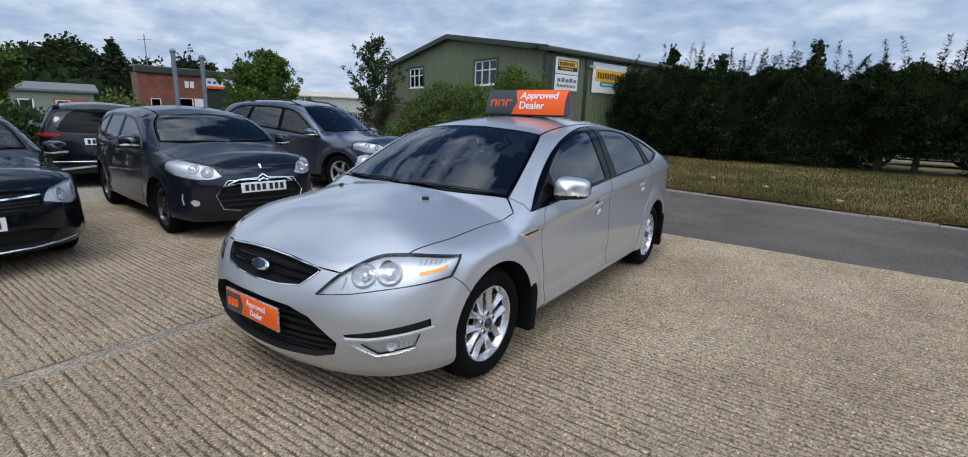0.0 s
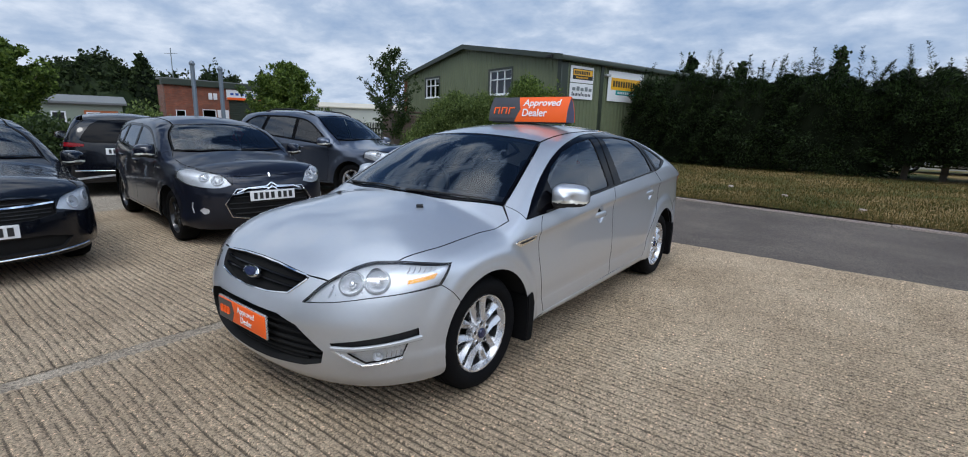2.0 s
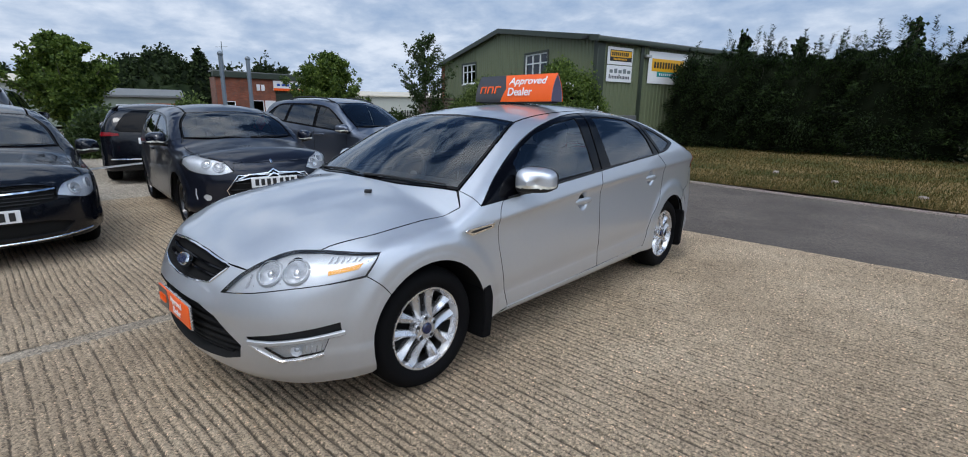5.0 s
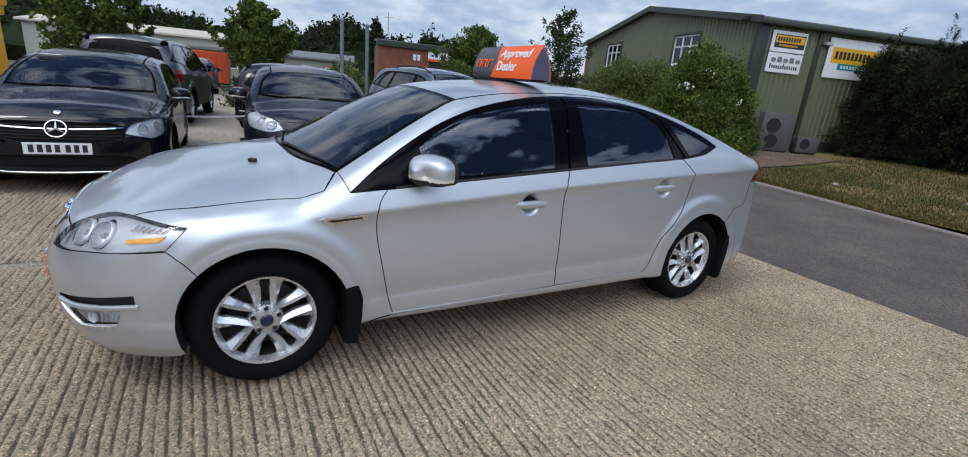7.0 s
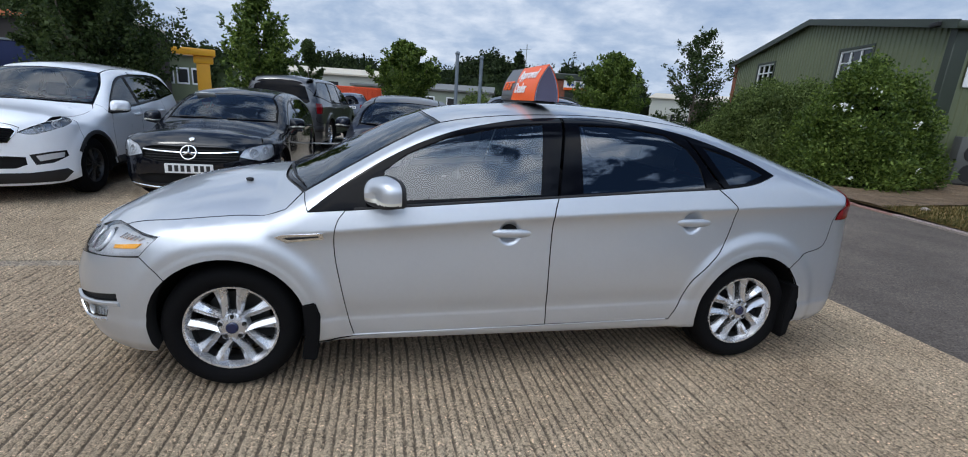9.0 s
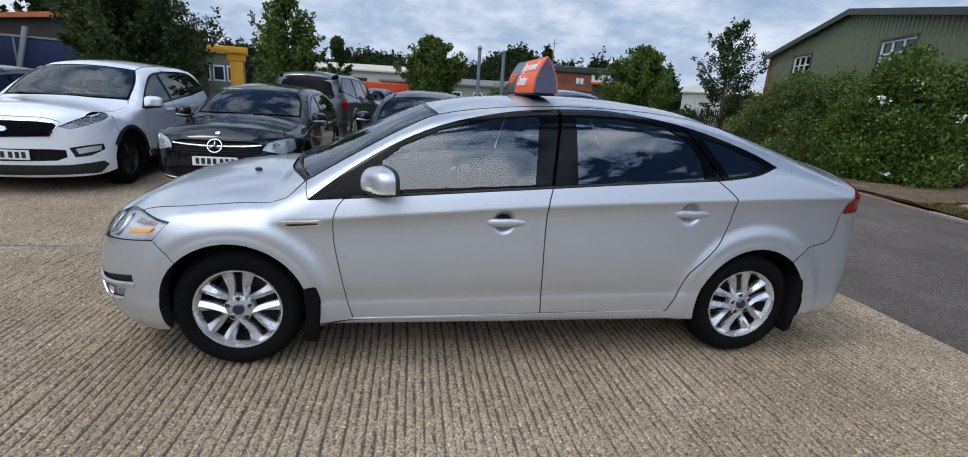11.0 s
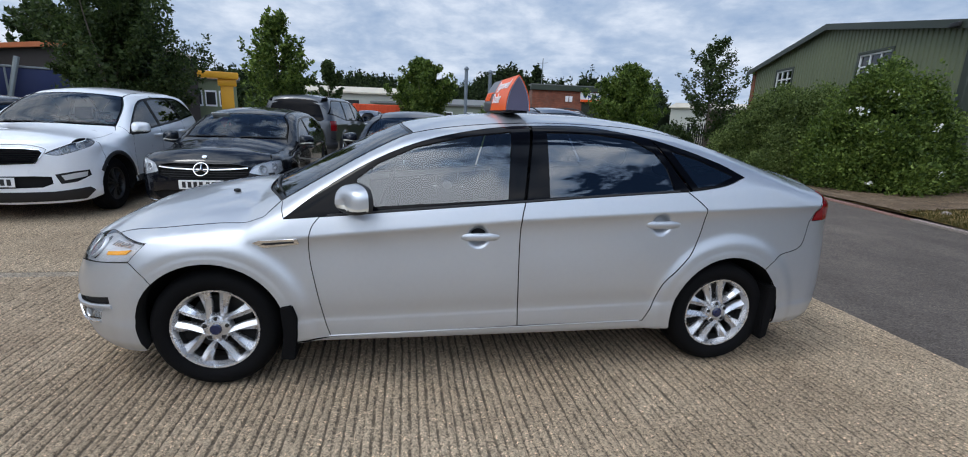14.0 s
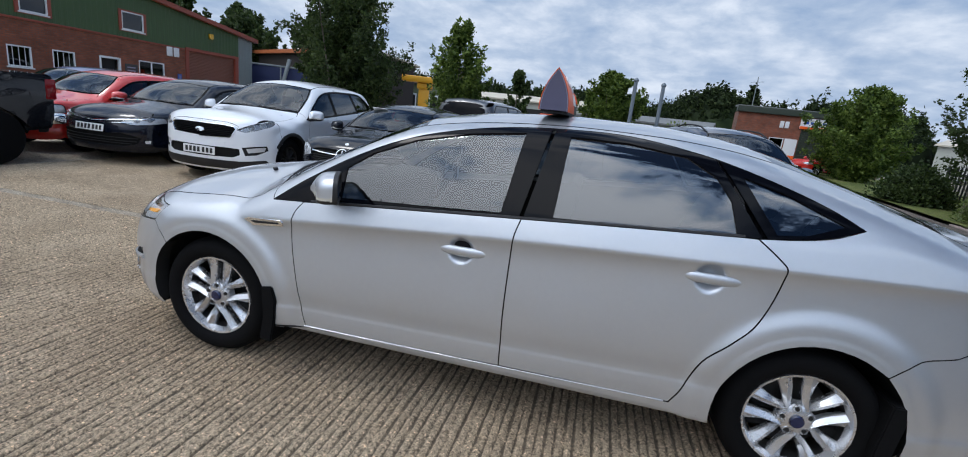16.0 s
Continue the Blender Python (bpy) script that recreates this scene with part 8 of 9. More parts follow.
def green_unit():
    """The green profiled-steel unit: gable towards the yard, side wall with boards, pitched roof."""
    th = radians(163.2)
    gd = Vector((math.cos(th), math.sin(th)))                   # from the near corner along the gable
    k = Vector((-7.0, 13.47))
    W, L, e, r = 13.25, 22.0, 4.09, 5.13
    left = k + gd * W
    m = frame_at((left.x, left.y, 0.0), -gd)                    # x: 0 far end .. W near corner; +y runs into the unit
    root = thing("green_unit", m, "green profiled-steel industrial unit with shallow pitched roof", "building", "", "")
    top = lambda x: e + (r - e) * (1 - abs(x - W / 2) / (W / 2))
    win = ((2.65, 4.1, 2.90, 3.90), (8.65, 10.25, 2.85, 3.90))
    ribbed_wall(root, "gable_wall", 0.35, W, 0.0, top, "green_clad", 0.2, 0.03, win)
    for q in win:
        window_unit(root, "window", *q, mull=2, trans=0.62, y=0.02)
        fr = bmesh.new()
        for z0, z1, x0, x1 in ((q[3], q[3] + 0.09, q[0] - 0.09, q[1] + 0.09), (q[2], q[3], q[0] - 0.09, q[0]), (q[2], q[3], q[1], q[1] + 0.09)):
            box(x0, x1, -0.05, 0.03, z0, z1, 0.01, 1, fr)
        part("window_surround", fr, "green_dark", root)
    part("brick_pier", box(0.0, 0.35, -0.05, 0.3, 0, e + 0.02, 0.01, 1), "brick_red", root)
    # side wall: leads away from the near corner
    side = bmesh.new()
    sw = part("side_wall", side, "green_clad", root)
    ribs = bmesh.new()
    y = 0.0
    prev = None
    while y < L:
        for dy, dx in ((0, 0), (0.084, 0), (0.104, 0.03), (0.176, 0.03)):
            a, b = ribs.verts.new((W + dx, y + dy, 0.55)), ribs.verts.new((W + dx, y + dy, e))
            if prev:
                ribs.faces.new((prev[0], a, b, prev[1]))
            prev = (a, b)
        y += 0.2
    part("profiled_sheet", ribs, "green_clad", sw, "", False)
    part("plinth", box(W - 0.1, W + 0.05, 0.0, L, 0, 0.55, 0.01, 1), "green_dark", root)
    part("corner_post", box(W - 0.16, W + 0.07, -0.07, 0.30, 0, e + 0.02, 0.012, 1), "green_dark", root, "dark green corner flashing")
    part("side_post", box(W + 0.0, W + 0.08, 2.15, 2.33, 0, e, 0.01, 1), "green_dark", root)
    part("far_wall", box(0.0, 0.1, 0.3, L, 0, e, 0.0), "green_clad", root)
    part("back_wall", prism([(0, 0), (W, 0), (W, e), (W / 2, r), (0, e)], L, L + 0.1), "green_clad", root)
    for s in (0, 1):
        bm = bmesh.new()
        xa, xb = (-0.25, W / 2) if s == 0 else (W + 0.25, W / 2)
        za, zb = e - 0.035, r + 0.02
        vs = [bm.verts.new(q) for q in ((xa, -0.22, za), (xb, -0.22, zb), (xb, L + 0.2, zb), (xa, L + 0.2, za), (xa, -0.22, za + 0.09), (xb, -0.22, zb + 0.09), (xb, L + 0.2, zb + 0.09), (xa, L + 0.2, za + 0.09))]
        for f in ((0, 1, 2, 3), (4, 5, 6, 7), (0, 1, 5, 4), (1, 2, 6, 5), (2, 3, 7, 6), (3, 0, 4, 7)):
            bm.faces.new([vs[i] for i in f])
        part("roof", bm, "roof_sheet", root)
        v = bmesh.new()
        n = (zb - za)
        vs = [v.verts.new(q) for q in ((xa, -0.26, za - 0.10), (xb, -0.26, zb - 0.10), (xb, -0.26, zb + 0.11), (xa, -0.26, za + 0.11), (xa, -0.2, za - 0.10), (xb, -0.2, zb - 0.10), (xb, -0.2, zb + 0.11), (xa, -0.2, za + 0.11))]
        for f in ((0, 1, 2, 3), (4, 5, 6, 7), (0, 1, 5, 4), (1, 2, 6, 5), (2, 3, 7, 6), (3, 0, 4, 7)):
            v.faces.new([vs[i] for i in f])
        part("verge_trim", v, "green_dark", root)
    part("gutter", box(W + 0.05, W + 0.27, -0.24, L, e - 0.14, e + 0.03, 0.03, 2), "green_dark", root)
    part("security_lamp", box(W - 0.55, W - 0.25, -0.35, -0.1, e - 0.02, e + 0.10, 0.02, 2), "trim", root, "small dark floodlight under the eave")
    # boards on the side wall
    sx = W + 0.06

    def board(y0, y1, z0, z1, label):
        b = thing("wall_sign", m @ Matrix.Translation((sx, (y0 + y1) / 2, (z0 + z1) / 2)) @ Matrix.Rotation(radians(90), 4, "Z"), label, "sign")
        w, h = (y1 - y0) / 2, (z1 - z0) / 2
        part("board", box(-w, w, -0.012, 0.012, -h, h, 0.006, 1), "sign_white", b)
        return b, w, h
    b, w, h = board(0.42, 1.72, 3.22, 3.84, "white board with a yellow and black panel of plain bars")
    part("panel", box(-w + 0.12, w - 0.05, -0.019, -0.012, -h + 0.12, h - 0.10, 0.004, 1), "plate_black", b)
    part("panel_face", box(-w + 0.15, w - 0.08, -0.023, -0.018, -h + 0.27, h - 0.13, 0.003, 1), "sign_yellow", b)
    for i in range(9):
        part("mark", box(-w + 0.20 + i * 0.098, -w + 0.27 + i * 0.098, -0.027, -0.022, 0.05 - 0.05, 0.13, 0.002, 1), "plate_black", b)
    for i in range(10):
        part("mark", box(-w + 0.30 + i * 0.07, -w + 0.345 + i * 0.07, -0.024, -0.018, -h + 0.165, -h + 0.225), "sign_yellow", b)
    b, w, h = board(0.42, 1.72, 2.60, 3.19, "white board with grey shapes and a dark line of plain bars")
    for i in range(5):
        part("mark", box(-w + 0.14 + i * 0.23, -w + 0.29 + i * 0.23, -0.017, -0.011, 0.02, 0.14 + 0.04 * (i % 2), 0.02, 2), "galv", b)
    for i in range(13):
        part("mark", box(-w + 0.12 + i * 0.083, -w + 0.17 + i * 0.083, -0.017, -0.011, -0.18, -0.08 + 0.05 * (i in (0, 6))), "sign_dark", b)
    b, w, h = board(2.62, 4.9, 2.62, 3.84, "large white board with yellow panel and teal strip")
    part("panel", box(-w + 0.18, w - 0.2, -0.019, -0.012, -0.14, 0.34, 0.004, 1), "sign_yellow", b)
    part("strip", box(-w + 0.50, w - 0.2, -0.020, -0.012, -0.34, -0.145, 0.004, 1), "sign_teal", b)
    for i in range(9):
        part("mark", box(-w + 0.30 + i * 0.16, -w + 0.41 + i * 0.16, -0.024, -0.018, -0.02, 0.22, 0.003, 1), "plate_black", b)
    for i in range(9):
        part("mark", box(-w + 0.62 + i * 0.12, -w + 0.69 + i * 0.12, -0.025, -0.019, -0.29, -0.20), "sign_white", b)
    lamp = thing("wall_lamp", m @ Matrix.Translation((W + 0.12, 2.5, 3.62)), "small pale lamp box on the green wall", "lamp")
    part("casing", box(-0.08, 0.08, -0.14, 0.14, -0.05, 0.05, 0.02, 2), "ac_white", lamp)
    # cooling units at the foot of the wall
    for x, y, z, s in ((W + 0.50, 0.95, 0.95, 1.15), (W + 0.60, 2.15, 0.40, 0.80)):
        u = thing("cooling_unit", m @ Matrix.Translation((x, y, 0.14)) @ Matrix.Rotation(radians(78), 4, "Z"), "dark grey outdoor air-conditioning unit with a round fan grille", "air conditioner", "cooling units by the green unit")
        part("casing", box(-0.45 * s, 0.45 * s, -0.17, 0.17, 0.06, 0.06 + 2 * z * 0.62, 0.02, 2), "ac_grey", u)
        for i in range(2 if z > 0.5 else 1):
            cz = 0.34 + 0.50 * i
            ring = lathe([(0.19 * s + 0.012 * math.cos(a), 0.012 * math.sin(a)) for a in [j * math.pi / 3 for j in range(6)]], 24, "Y", True)
            bmesh.ops.translate(ring, verts=ring.verts, vec=(-0.14 * s, -0.175, cz))
            part("fan_ring", ring, "trim", u)
            disc = lathe([(0.0, 0.0), (0.18 * s, 0.0), (0.18 * s, 0.01)], 24, "Y")
            bmesh.ops.translate(disc, verts=disc.verts, vec=(-0.14 * s, -0.172, cz))
            part("fan_grille", disc, "trim", u)
        part("foot", box(-0.4 * s, 0.4 * s, -0.14, 0.14, 0, 0.06, 0.01, 1), "trim", u)
    # low boarded store beside the gable
    st = thing("boarded_store", pose(-15.6, 12.6, 0.0, 0, 0, -17), "low brown boarded bin store beside the green unit", "shed")
    for i in range(14):
        part("board", box(-1.0 + i * 0.145, -0.86 + i * 0.145, -0.02 - 0.004 * (i % 2), 0.02, 0.05, 1.95, 0.004, 1), "shed_wood", st)
    part("frame", box(-1.0, 1.03, 0.03, 1.2, 0.0, 1.88, 0.0), "shed_wood", st)
    part("capping", box(-1.06, 1.08, -0.08, 1.25, 1.95, 2.03, 0.01, 1), "shed_wood", st)
    return root


green_unit()


def brick_unit():
    """The red-brick unit with green cladding, red trims and a roller door; its wall faces +y."""
    m = frame_at((1.415, -21.7, 0.0), (-1, 0))                 # x: 0 at the near end .. 26.3 at the far corner; +y into the unit
    root = thing("brick_unit", m, "red-brick industrial unit with green cladding and red trims", "building")
    L = 26.3
    eave, rise = 4.2, 0.115
    top = lambda x: eave + rise * (L - x)
    ops = [(14.5, 15.4, 1.2, 2.03), (16.43, 17.44, 0.12, 2.07), (18.36, 19.8, 1.0, 2.1), (12.9, 13.75, 1.2, 2.0), (21.3, 24.85, 0.02, 3.0), (9.5, 10.4, 1.2, 2.0)]
    xs = sorted({0.0, L - 1.2, *[q for o in ops for q in o[:2]]})
    bm = bmesh.new()
    for a, b in zip(xs, xs[1:]):
        zs = [(0.0, 3.0)]
        for o in ops:
            if o[0] <= (a + b) / 2 <= o[1]:
                zs = [(0.0, o[2]), (o[3], 3.0)]
        for z0, z1 in zs:
            if z1 - z0 > 0.01:
                box(a, b, 0.0, 0.25, z0, z1, 0, 1, bm)
    part("brick_wall", bm, "brick_red", root, "", False)
    for o in (ops[0], ops[3], ops[5]):
        window_unit(root, "window", *o, mull=0, bars=3, y=0.03)
    window_unit(root, "window", *ops[2], mull=1, y=0.03)
    d = part("door_frame", box(16.43, 16.52, -0.02, 0.1, 0.1, 2.05, 0.01, 1), "white_frame", root)
    part("door_frame", box(17.35, 17.44, -0.02, 0.1, 0.1, 2.05, 0.01, 1), "white_frame", root)
    part("door_frame", box(16.52, 17.35, -0.02, 0.1, 1.98, 2.07, 0.01, 1), "white_frame", root)
    # dark sheet set in the opening as the shade of the passage
    part("doorway_shade", box(16.52, 17.35, 0.24, 0.26, 0.1, 1.98), "room_shade", root, "dark sheet standing for the shade in the open doorway")
    roll = part("roller_door", box(21.32, 24.83, 0.12, 0.16, 0.0, 2.98), "roller", root, "brown slatted roller door")
    for i in range(37):
        part("slat", box(21.32, 24.83, 0.095, 0.125, 0.02 + i * 0.079, 0.09 + i * 0.079, 0.012, 1), "roller", roll)
    for x0, x1 in ((21.12, 21.34), (24.8, 25.05)):
        part("door_jamb", box(x0, x1, -0.05, 0.2, 0.0, 3.0, 0.01, 1), "terracotta", root)
    part("door_head", box(21.12, 25.05, -0.06, 0.2, 2.95, 3.12, 0.01, 1), "terracotta", root)
    ribbed_wall(root, "green_cladding", 0.0, L - 1.2, 3.0, top, "green_bright", 0.25, 0.012, [(13.3, 14.6, 3.2, 4.25), (17.45, 18.85, 3.3, 4.25)], y=0.0)
    for o in ((13.3, 14.6, 3.2, 4.25), (17.45, 18.85, 3.3, 4.25)):
        window_unit(root, "window", o[0] + 0.14, o[1] - 0.14, o[2] + 0.08, o[3] - 0.06, mull=0, y=0.0)
        fr = bmesh.new()
        for q in ((o[0], o[1], o[3] - 0.06, o[3]), (o[0], o[1], o[2], o[2] + 0.08), (o[0], o[0] + 0.14, o[2] + 0.08, o[3] - 0.06), (o[1] - 0.14, o[1], o[2] + 0.08, o[3] - 0.06)):
            box(q[0], q[1], -0.04, 0.06, q[2], q[3], 0.008, 1, fr)
        part("window_panel", fr, "terracotta", root)
    part("cladding_foot", box(0, 21.1, -0.05, 0.02, 2.96, 3.04, 0.01, 1), "terracotta", root)
    ribbed_wall(root, "grey_cladding", L - 1.2, L, 0.0, top, "galv", 0.15, 0.02)
    part("soldier_course", box(0.0, 21.1, -0.012, 0.0, 2.16, 2.37, 0.003, 1), "brick_red", root)
    v = bmesh.new()
    vs = [v.verts.new(q) for q in ((0, -0.3, top(0) - 0.02), (L + 0.2, -0.3, top(L) - 0.06), (L + 0.2, -0.3, top(L) + 0.16), (0, -0.3, top(0) + 0.2), (0, 0.1, top(0) - 0.02), (L + 0.2, 0.1, top(L) - 0.06), (L + 0.2, 0.1, top(L) + 0.16), (0, 0.1, top(0) + 0.2))]
    for f in ((0, 1, 2, 3), (4, 5, 6, 7), (0, 1, 5, 4), (1, 2, 6, 5), (2, 3, 7, 6), (3, 0, 4, 7)):
        v.faces.new([vs[i] for i in f])
    part("verge_trim", v, "terracotta", root, "red-painted roof edge")
    part("end_wall", box(L - 0.1, L, 0.05, 14, 0, eave, 0), "galv", root)
    part("near_wall", box(0.0, 0.1, 0.25, 14, 0, top(0) - 0.05, 0), "brick_red", root)
    part("back_wall", box(0.0, L, 14, 14.1, 0, eave, 0), "brick_red", root)
    rf = bmesh.new()
    vs = [rf.verts.new(q) for q in ((0, -0.1, top(0) + 0.05), (L + 0.2, -0.1, top(L) + 0.05), (L + 0.2, 14.2, top(L) + 0.05), (0, 14.2, top(0) + 0.05), (0, -0.1, top(0) + 0.14), (L + 0.2, -0.1, top(L) + 0.14), (L + 0.2, 14.2, top(L) + 0.14), (0, 14.2, top(0) + 0.14))]
    for f in ((0, 1, 2, 3), (4, 5, 6, 7), (0, 1, 5, 4), (1, 2, 6, 5), (2, 3, 7, 6), (3, 0, 4, 7)):
        rf.faces.new([vs[i] for i in f])
    part("roof", rf, "roof_sheet", root)
    num = thing("unit_number", m @ Matrix.Translation((20.35, -0.03, 2.76)), "two white plain bars where the unit's number hangs", "sign")
    for i in range(2):
        part("bar", box(-0.40 + 0.42 * i, -0.06 + 0.42 * i, -0.02, 0.02, -0.24, 0.24, 0.02, 2), "sign_white", num)
    for x, z, mt, nm in ((17.95, 1.5, "sign_dark", "dark notice board beside the doorway"), (20.7, 1.55, "sign_blue", "small blue plaque on the brick wall")):
        q = thing("notice_board", m @ Matrix.Translation((x, -0.02, z)), nm, "sign")
        sz = 0.32 if mt == "sign_dark" else 0.12
        part("board", box(-sz, sz, -0.015, 0.018, -sz * 1.1, sz * 1.1, 0.005, 1), mt, q)
        for i in range(4):
            part("mark", box(-sz * 0.7, sz * 0.6, -0.019, -0.014, -sz * 0.8 + i * sz * 0.45, -sz * 0.65 + i * sz * 0.45), "sign_grey", q)
    al = thing("alarm_box", m @ Matrix.Translation((22.9, -0.06, 3.95)), "small yellow alarm box high on the wall", "alarm box")
    part("casing", prism([(-0.13, -0.12), (0.0, -0.17), (0.13, -0.12), (0.13, 0.12), (-0.13, 0.12)], -0.05, 0.05), "sign_yellow", al)
    return root


brick_unit()


def far_brick_unit():
    """The low brick unit across the road with a green shutter."""
    m = frame_at((-34.3, 9.6, 0.0), (0.06, 1.0))             # seen from the yard: x runs to the right
    root = thing("brown_brick_unit", m, "low brown-brick unit with a dark flat fascia across the road", "building")
    ops = [(0.55, 1.15, 1.15, 1.95), (2.2, 3.1, 0.05, 2.05), (4.0, 7.2, 0.05, 2.75)]
    L = 9.0
    xs = sorted({0.0, L, *[q for o in ops for q in o[:2]]})
    bm = bmesh.new()
    for a, b in zip(xs, xs[1:]):
        zs = [(0.0, 3.55)]
        for o in ops:
            if o[0] <= (a + b) / 2 <= o[1]:
                zs = [(0.0, o[2]), (o[3], 3.55)]
        for z0, z1 in zs:
            if z1 - z0 > 0.06:
                box(a, b, 0.0, 0.25, z0, z1, 0, 1, bm)
    part("brick_wall", bm, "brick_red", root, "", False)
    part("fascia", box(-0.15, L, -0.2, 0.3, 3.55, 3.95, 0.02, 1), "green_dark", root)
    part("roof", box(-0.1, L, -0.1, 1.2, 3.9, 4.0), "roof_sheet", root)
    part("side_wall", box(0, 0.25, 0.25, 1.2, 0, 3.55), "brick_brown", root)
    part("far_wall", box(L - 0.25, L, 0.25, 1.2, 0, 3.55), "brick_brown", root)
    part("back_wall", box(0, L, 1.2, 1.4, 0, 3.55), "brick_red", root)
    window_unit(root, "window", *ops[0], mull=0, y=0.03)
    window_unit(root, "entrance", *ops[1], mull=0, trans=0.5, y=0.03)
    sh = part("shutter", box(4.0, 7.2, 0.12, 0.16, 0.0, 2.75), "green_dark", root, "green slatted shutter")
    for i in range(18):
        part("slat", box(4.0, 7.2, 0.10, 0.13, 0.03 + i * 0.15, 0.16 + i * 0.15, 0.01, 1), "green_dark", sh)
    s = thing("unit_sign", m @ Matrix.Translation((5.2, -0.06, 3.12)), "white sign board with an orange strip over the shutter", "sign")
    part("board", box(-1.35, 1.9, -0.03, 0.05, -0.33, 0.38, 0.01, 1), "sign_white", s)
    part("strip", box(-1.35, 1.9, -0.04, -0.028, -0.33, -0.16, 0.003, 1), "orange", s)
    for i in range(7):
        part("mark", box(-1.1 + 0.35 * i, -0.87 + 0.35 * i, -0.035, -0.028, 0.0, 0.16), "sign_blue", s)
    q = thing("poster", m @ Matrix.Translation((3.55, -0.03, 1.3)), "white and orange poster beside the entrance", "sign")
    part("sheet", box(-0.38, 0.38, -0.02, 0.03, -0.75, 0.75, 0.006, 1), "sign_white", q)
    part("strip", box(-0.38, 0.38, -0.025, -0.018, -0.75, -0.35), "orange", q)
    n = thing("unit_number", m @ Matrix.Translation((2.95, -0.03, 2.95)), "two white plain bars where the unit's number hangs", "sign")
    for i in range(2):
        part("bar", box(-0.30 + 0.32 * i, -0.05 + 0.32 * i, -0.03, 0.028, -0.22, 0.22, 0.02, 2), "sign_white", n)
    a = thing("roof_aerial", m @ Matrix.Translation((0.9, 1.0, 4.0)), "thin metal aerial on the flat roof", "aerial")
    part("mast", rod([(0, 0, 0), (0, 0, 2.0)], 0.03, 6), "galv", a)
    part("crossbar", rod([(-0.4, 0, 1.6), (0.4, 0, 1.7)], 0.015, 6), "galv", a)
    return root


far_brick_unit()


def plain_shed(name, x, y, w, d, h, ridge, yaw, wall, roof, label, windows=0, door=None):
    """A plain far unit: walls, pitched roof, a row of windows and a doorway."""
    root = thing(name, pose(x, y, 0, 0, 0, yaw), label, "building")
    part("wall", prism([(-w / 2, 0), (w / 2, 0), (w / 2, h), (-w / 2, h)], 0, d), wall, root, "", False)
    bm = bmesh.new()
    for z0, z1, y0, y1 in ((h, ridge, -0.3, d / 2), (ridge, h, d / 2, d + 0.3)):
        vs = [bm.verts.new(q) for q in ((-w / 2 - 0.3, y0, z0), (w / 2 + 0.3, y0, z0), (w / 2 + 0.3, y1, z1), (-w / 2 - 0.3, y1, z1), (-w / 2 - 0.3, y0, z0 + 0.15), (w / 2 + 0.3, y0, z0 + 0.15), (w / 2 + 0.3, y1, z1 + 0.15), (-w / 2 - 0.3, y1, z1 + 0.15))]
        for f in ((0, 1, 2, 3), (4, 5, 6, 7), (0, 1, 5, 4), (1, 2, 6, 5), (2, 3, 7, 6), (3, 0, 4, 7)):
            bm.faces.new([vs[i] for i in f])
    part("roof", bm, roof, root)
    for i in range(windows):
        c = -w / 2 + w * (i + 0.7) / (windows + 0.6)
        wn = part("window", box(c - 0.42, c + 0.42, -0.05, 0.02, h * 0.38, h * 0.75, 0.02, 1), "white_frame", root)
        # far panes simply carry the painted dark of the rooms behind
        part("pane", box(c - 0.32, c + 0.32, -0.06, -0.045, h * 0.42, h * 0.71), "room_shade", wn)
    if door:
        part("doorway", box(door[0], door[1], -0.04, 0.02, 0, h * 0.8, 0.01, 1), door[2], root)
    return root


M["pale_green_wall"] = principled("pale_green_cladding", (0.24, 0.27, 0.21), 0.6, 0, 0, 0.4, 0.08, 2.0, 0.0, 60, None, 0.05)
plain_shed("pale_office", -44.0, 3.2, 13, 8, 2.2, 2.8, 76, "pale_green_wall", "roof_sheet", "long pale low office building beyond the road", 6, (4.2, 6.2, "orange_fascia"))
plain_shed("pale_warehouse", -56.0, 43.3, 16, 12, 3.5, 4.3, 51, "cream_wall", "cream_roof", "long pale warehouse in the distance", 0)
plain_shed("pale_warehouse", -46.0, -6.5, 14, 10, 3.0, 3.7, 84, "cream_wall", "cream_roof", "long pale warehouse in the distance", 0, (-5.5, 2.0, "room_shade"))
plain_shed("brown_unit", -33.6, -25.2, 13, 8, 4.55, 5.2, 58, "brown_clad", "cream_roof", "dark brown clad unit with an orange roof edge", 0)
plain_shed("grey_office", -40.0, -15.6, 3.6, 3, 3.4, 3.6, 108, "green_clad", "roof_sheet", "grey-green flat office block behind the trees", 3)


def fascia():
    m = pose(-33.6, -25.2, 0, 0, 0, 58)
    f = thing("roof_edge_board", m, "orange fascia board along the brown unit", "fascia", "", "structure")
    part("board", box(-6.85, 6.85, -0.45, -0.3, 4.40, 4.70, 0.01, 1), "orange_fascia", f)


fascia()


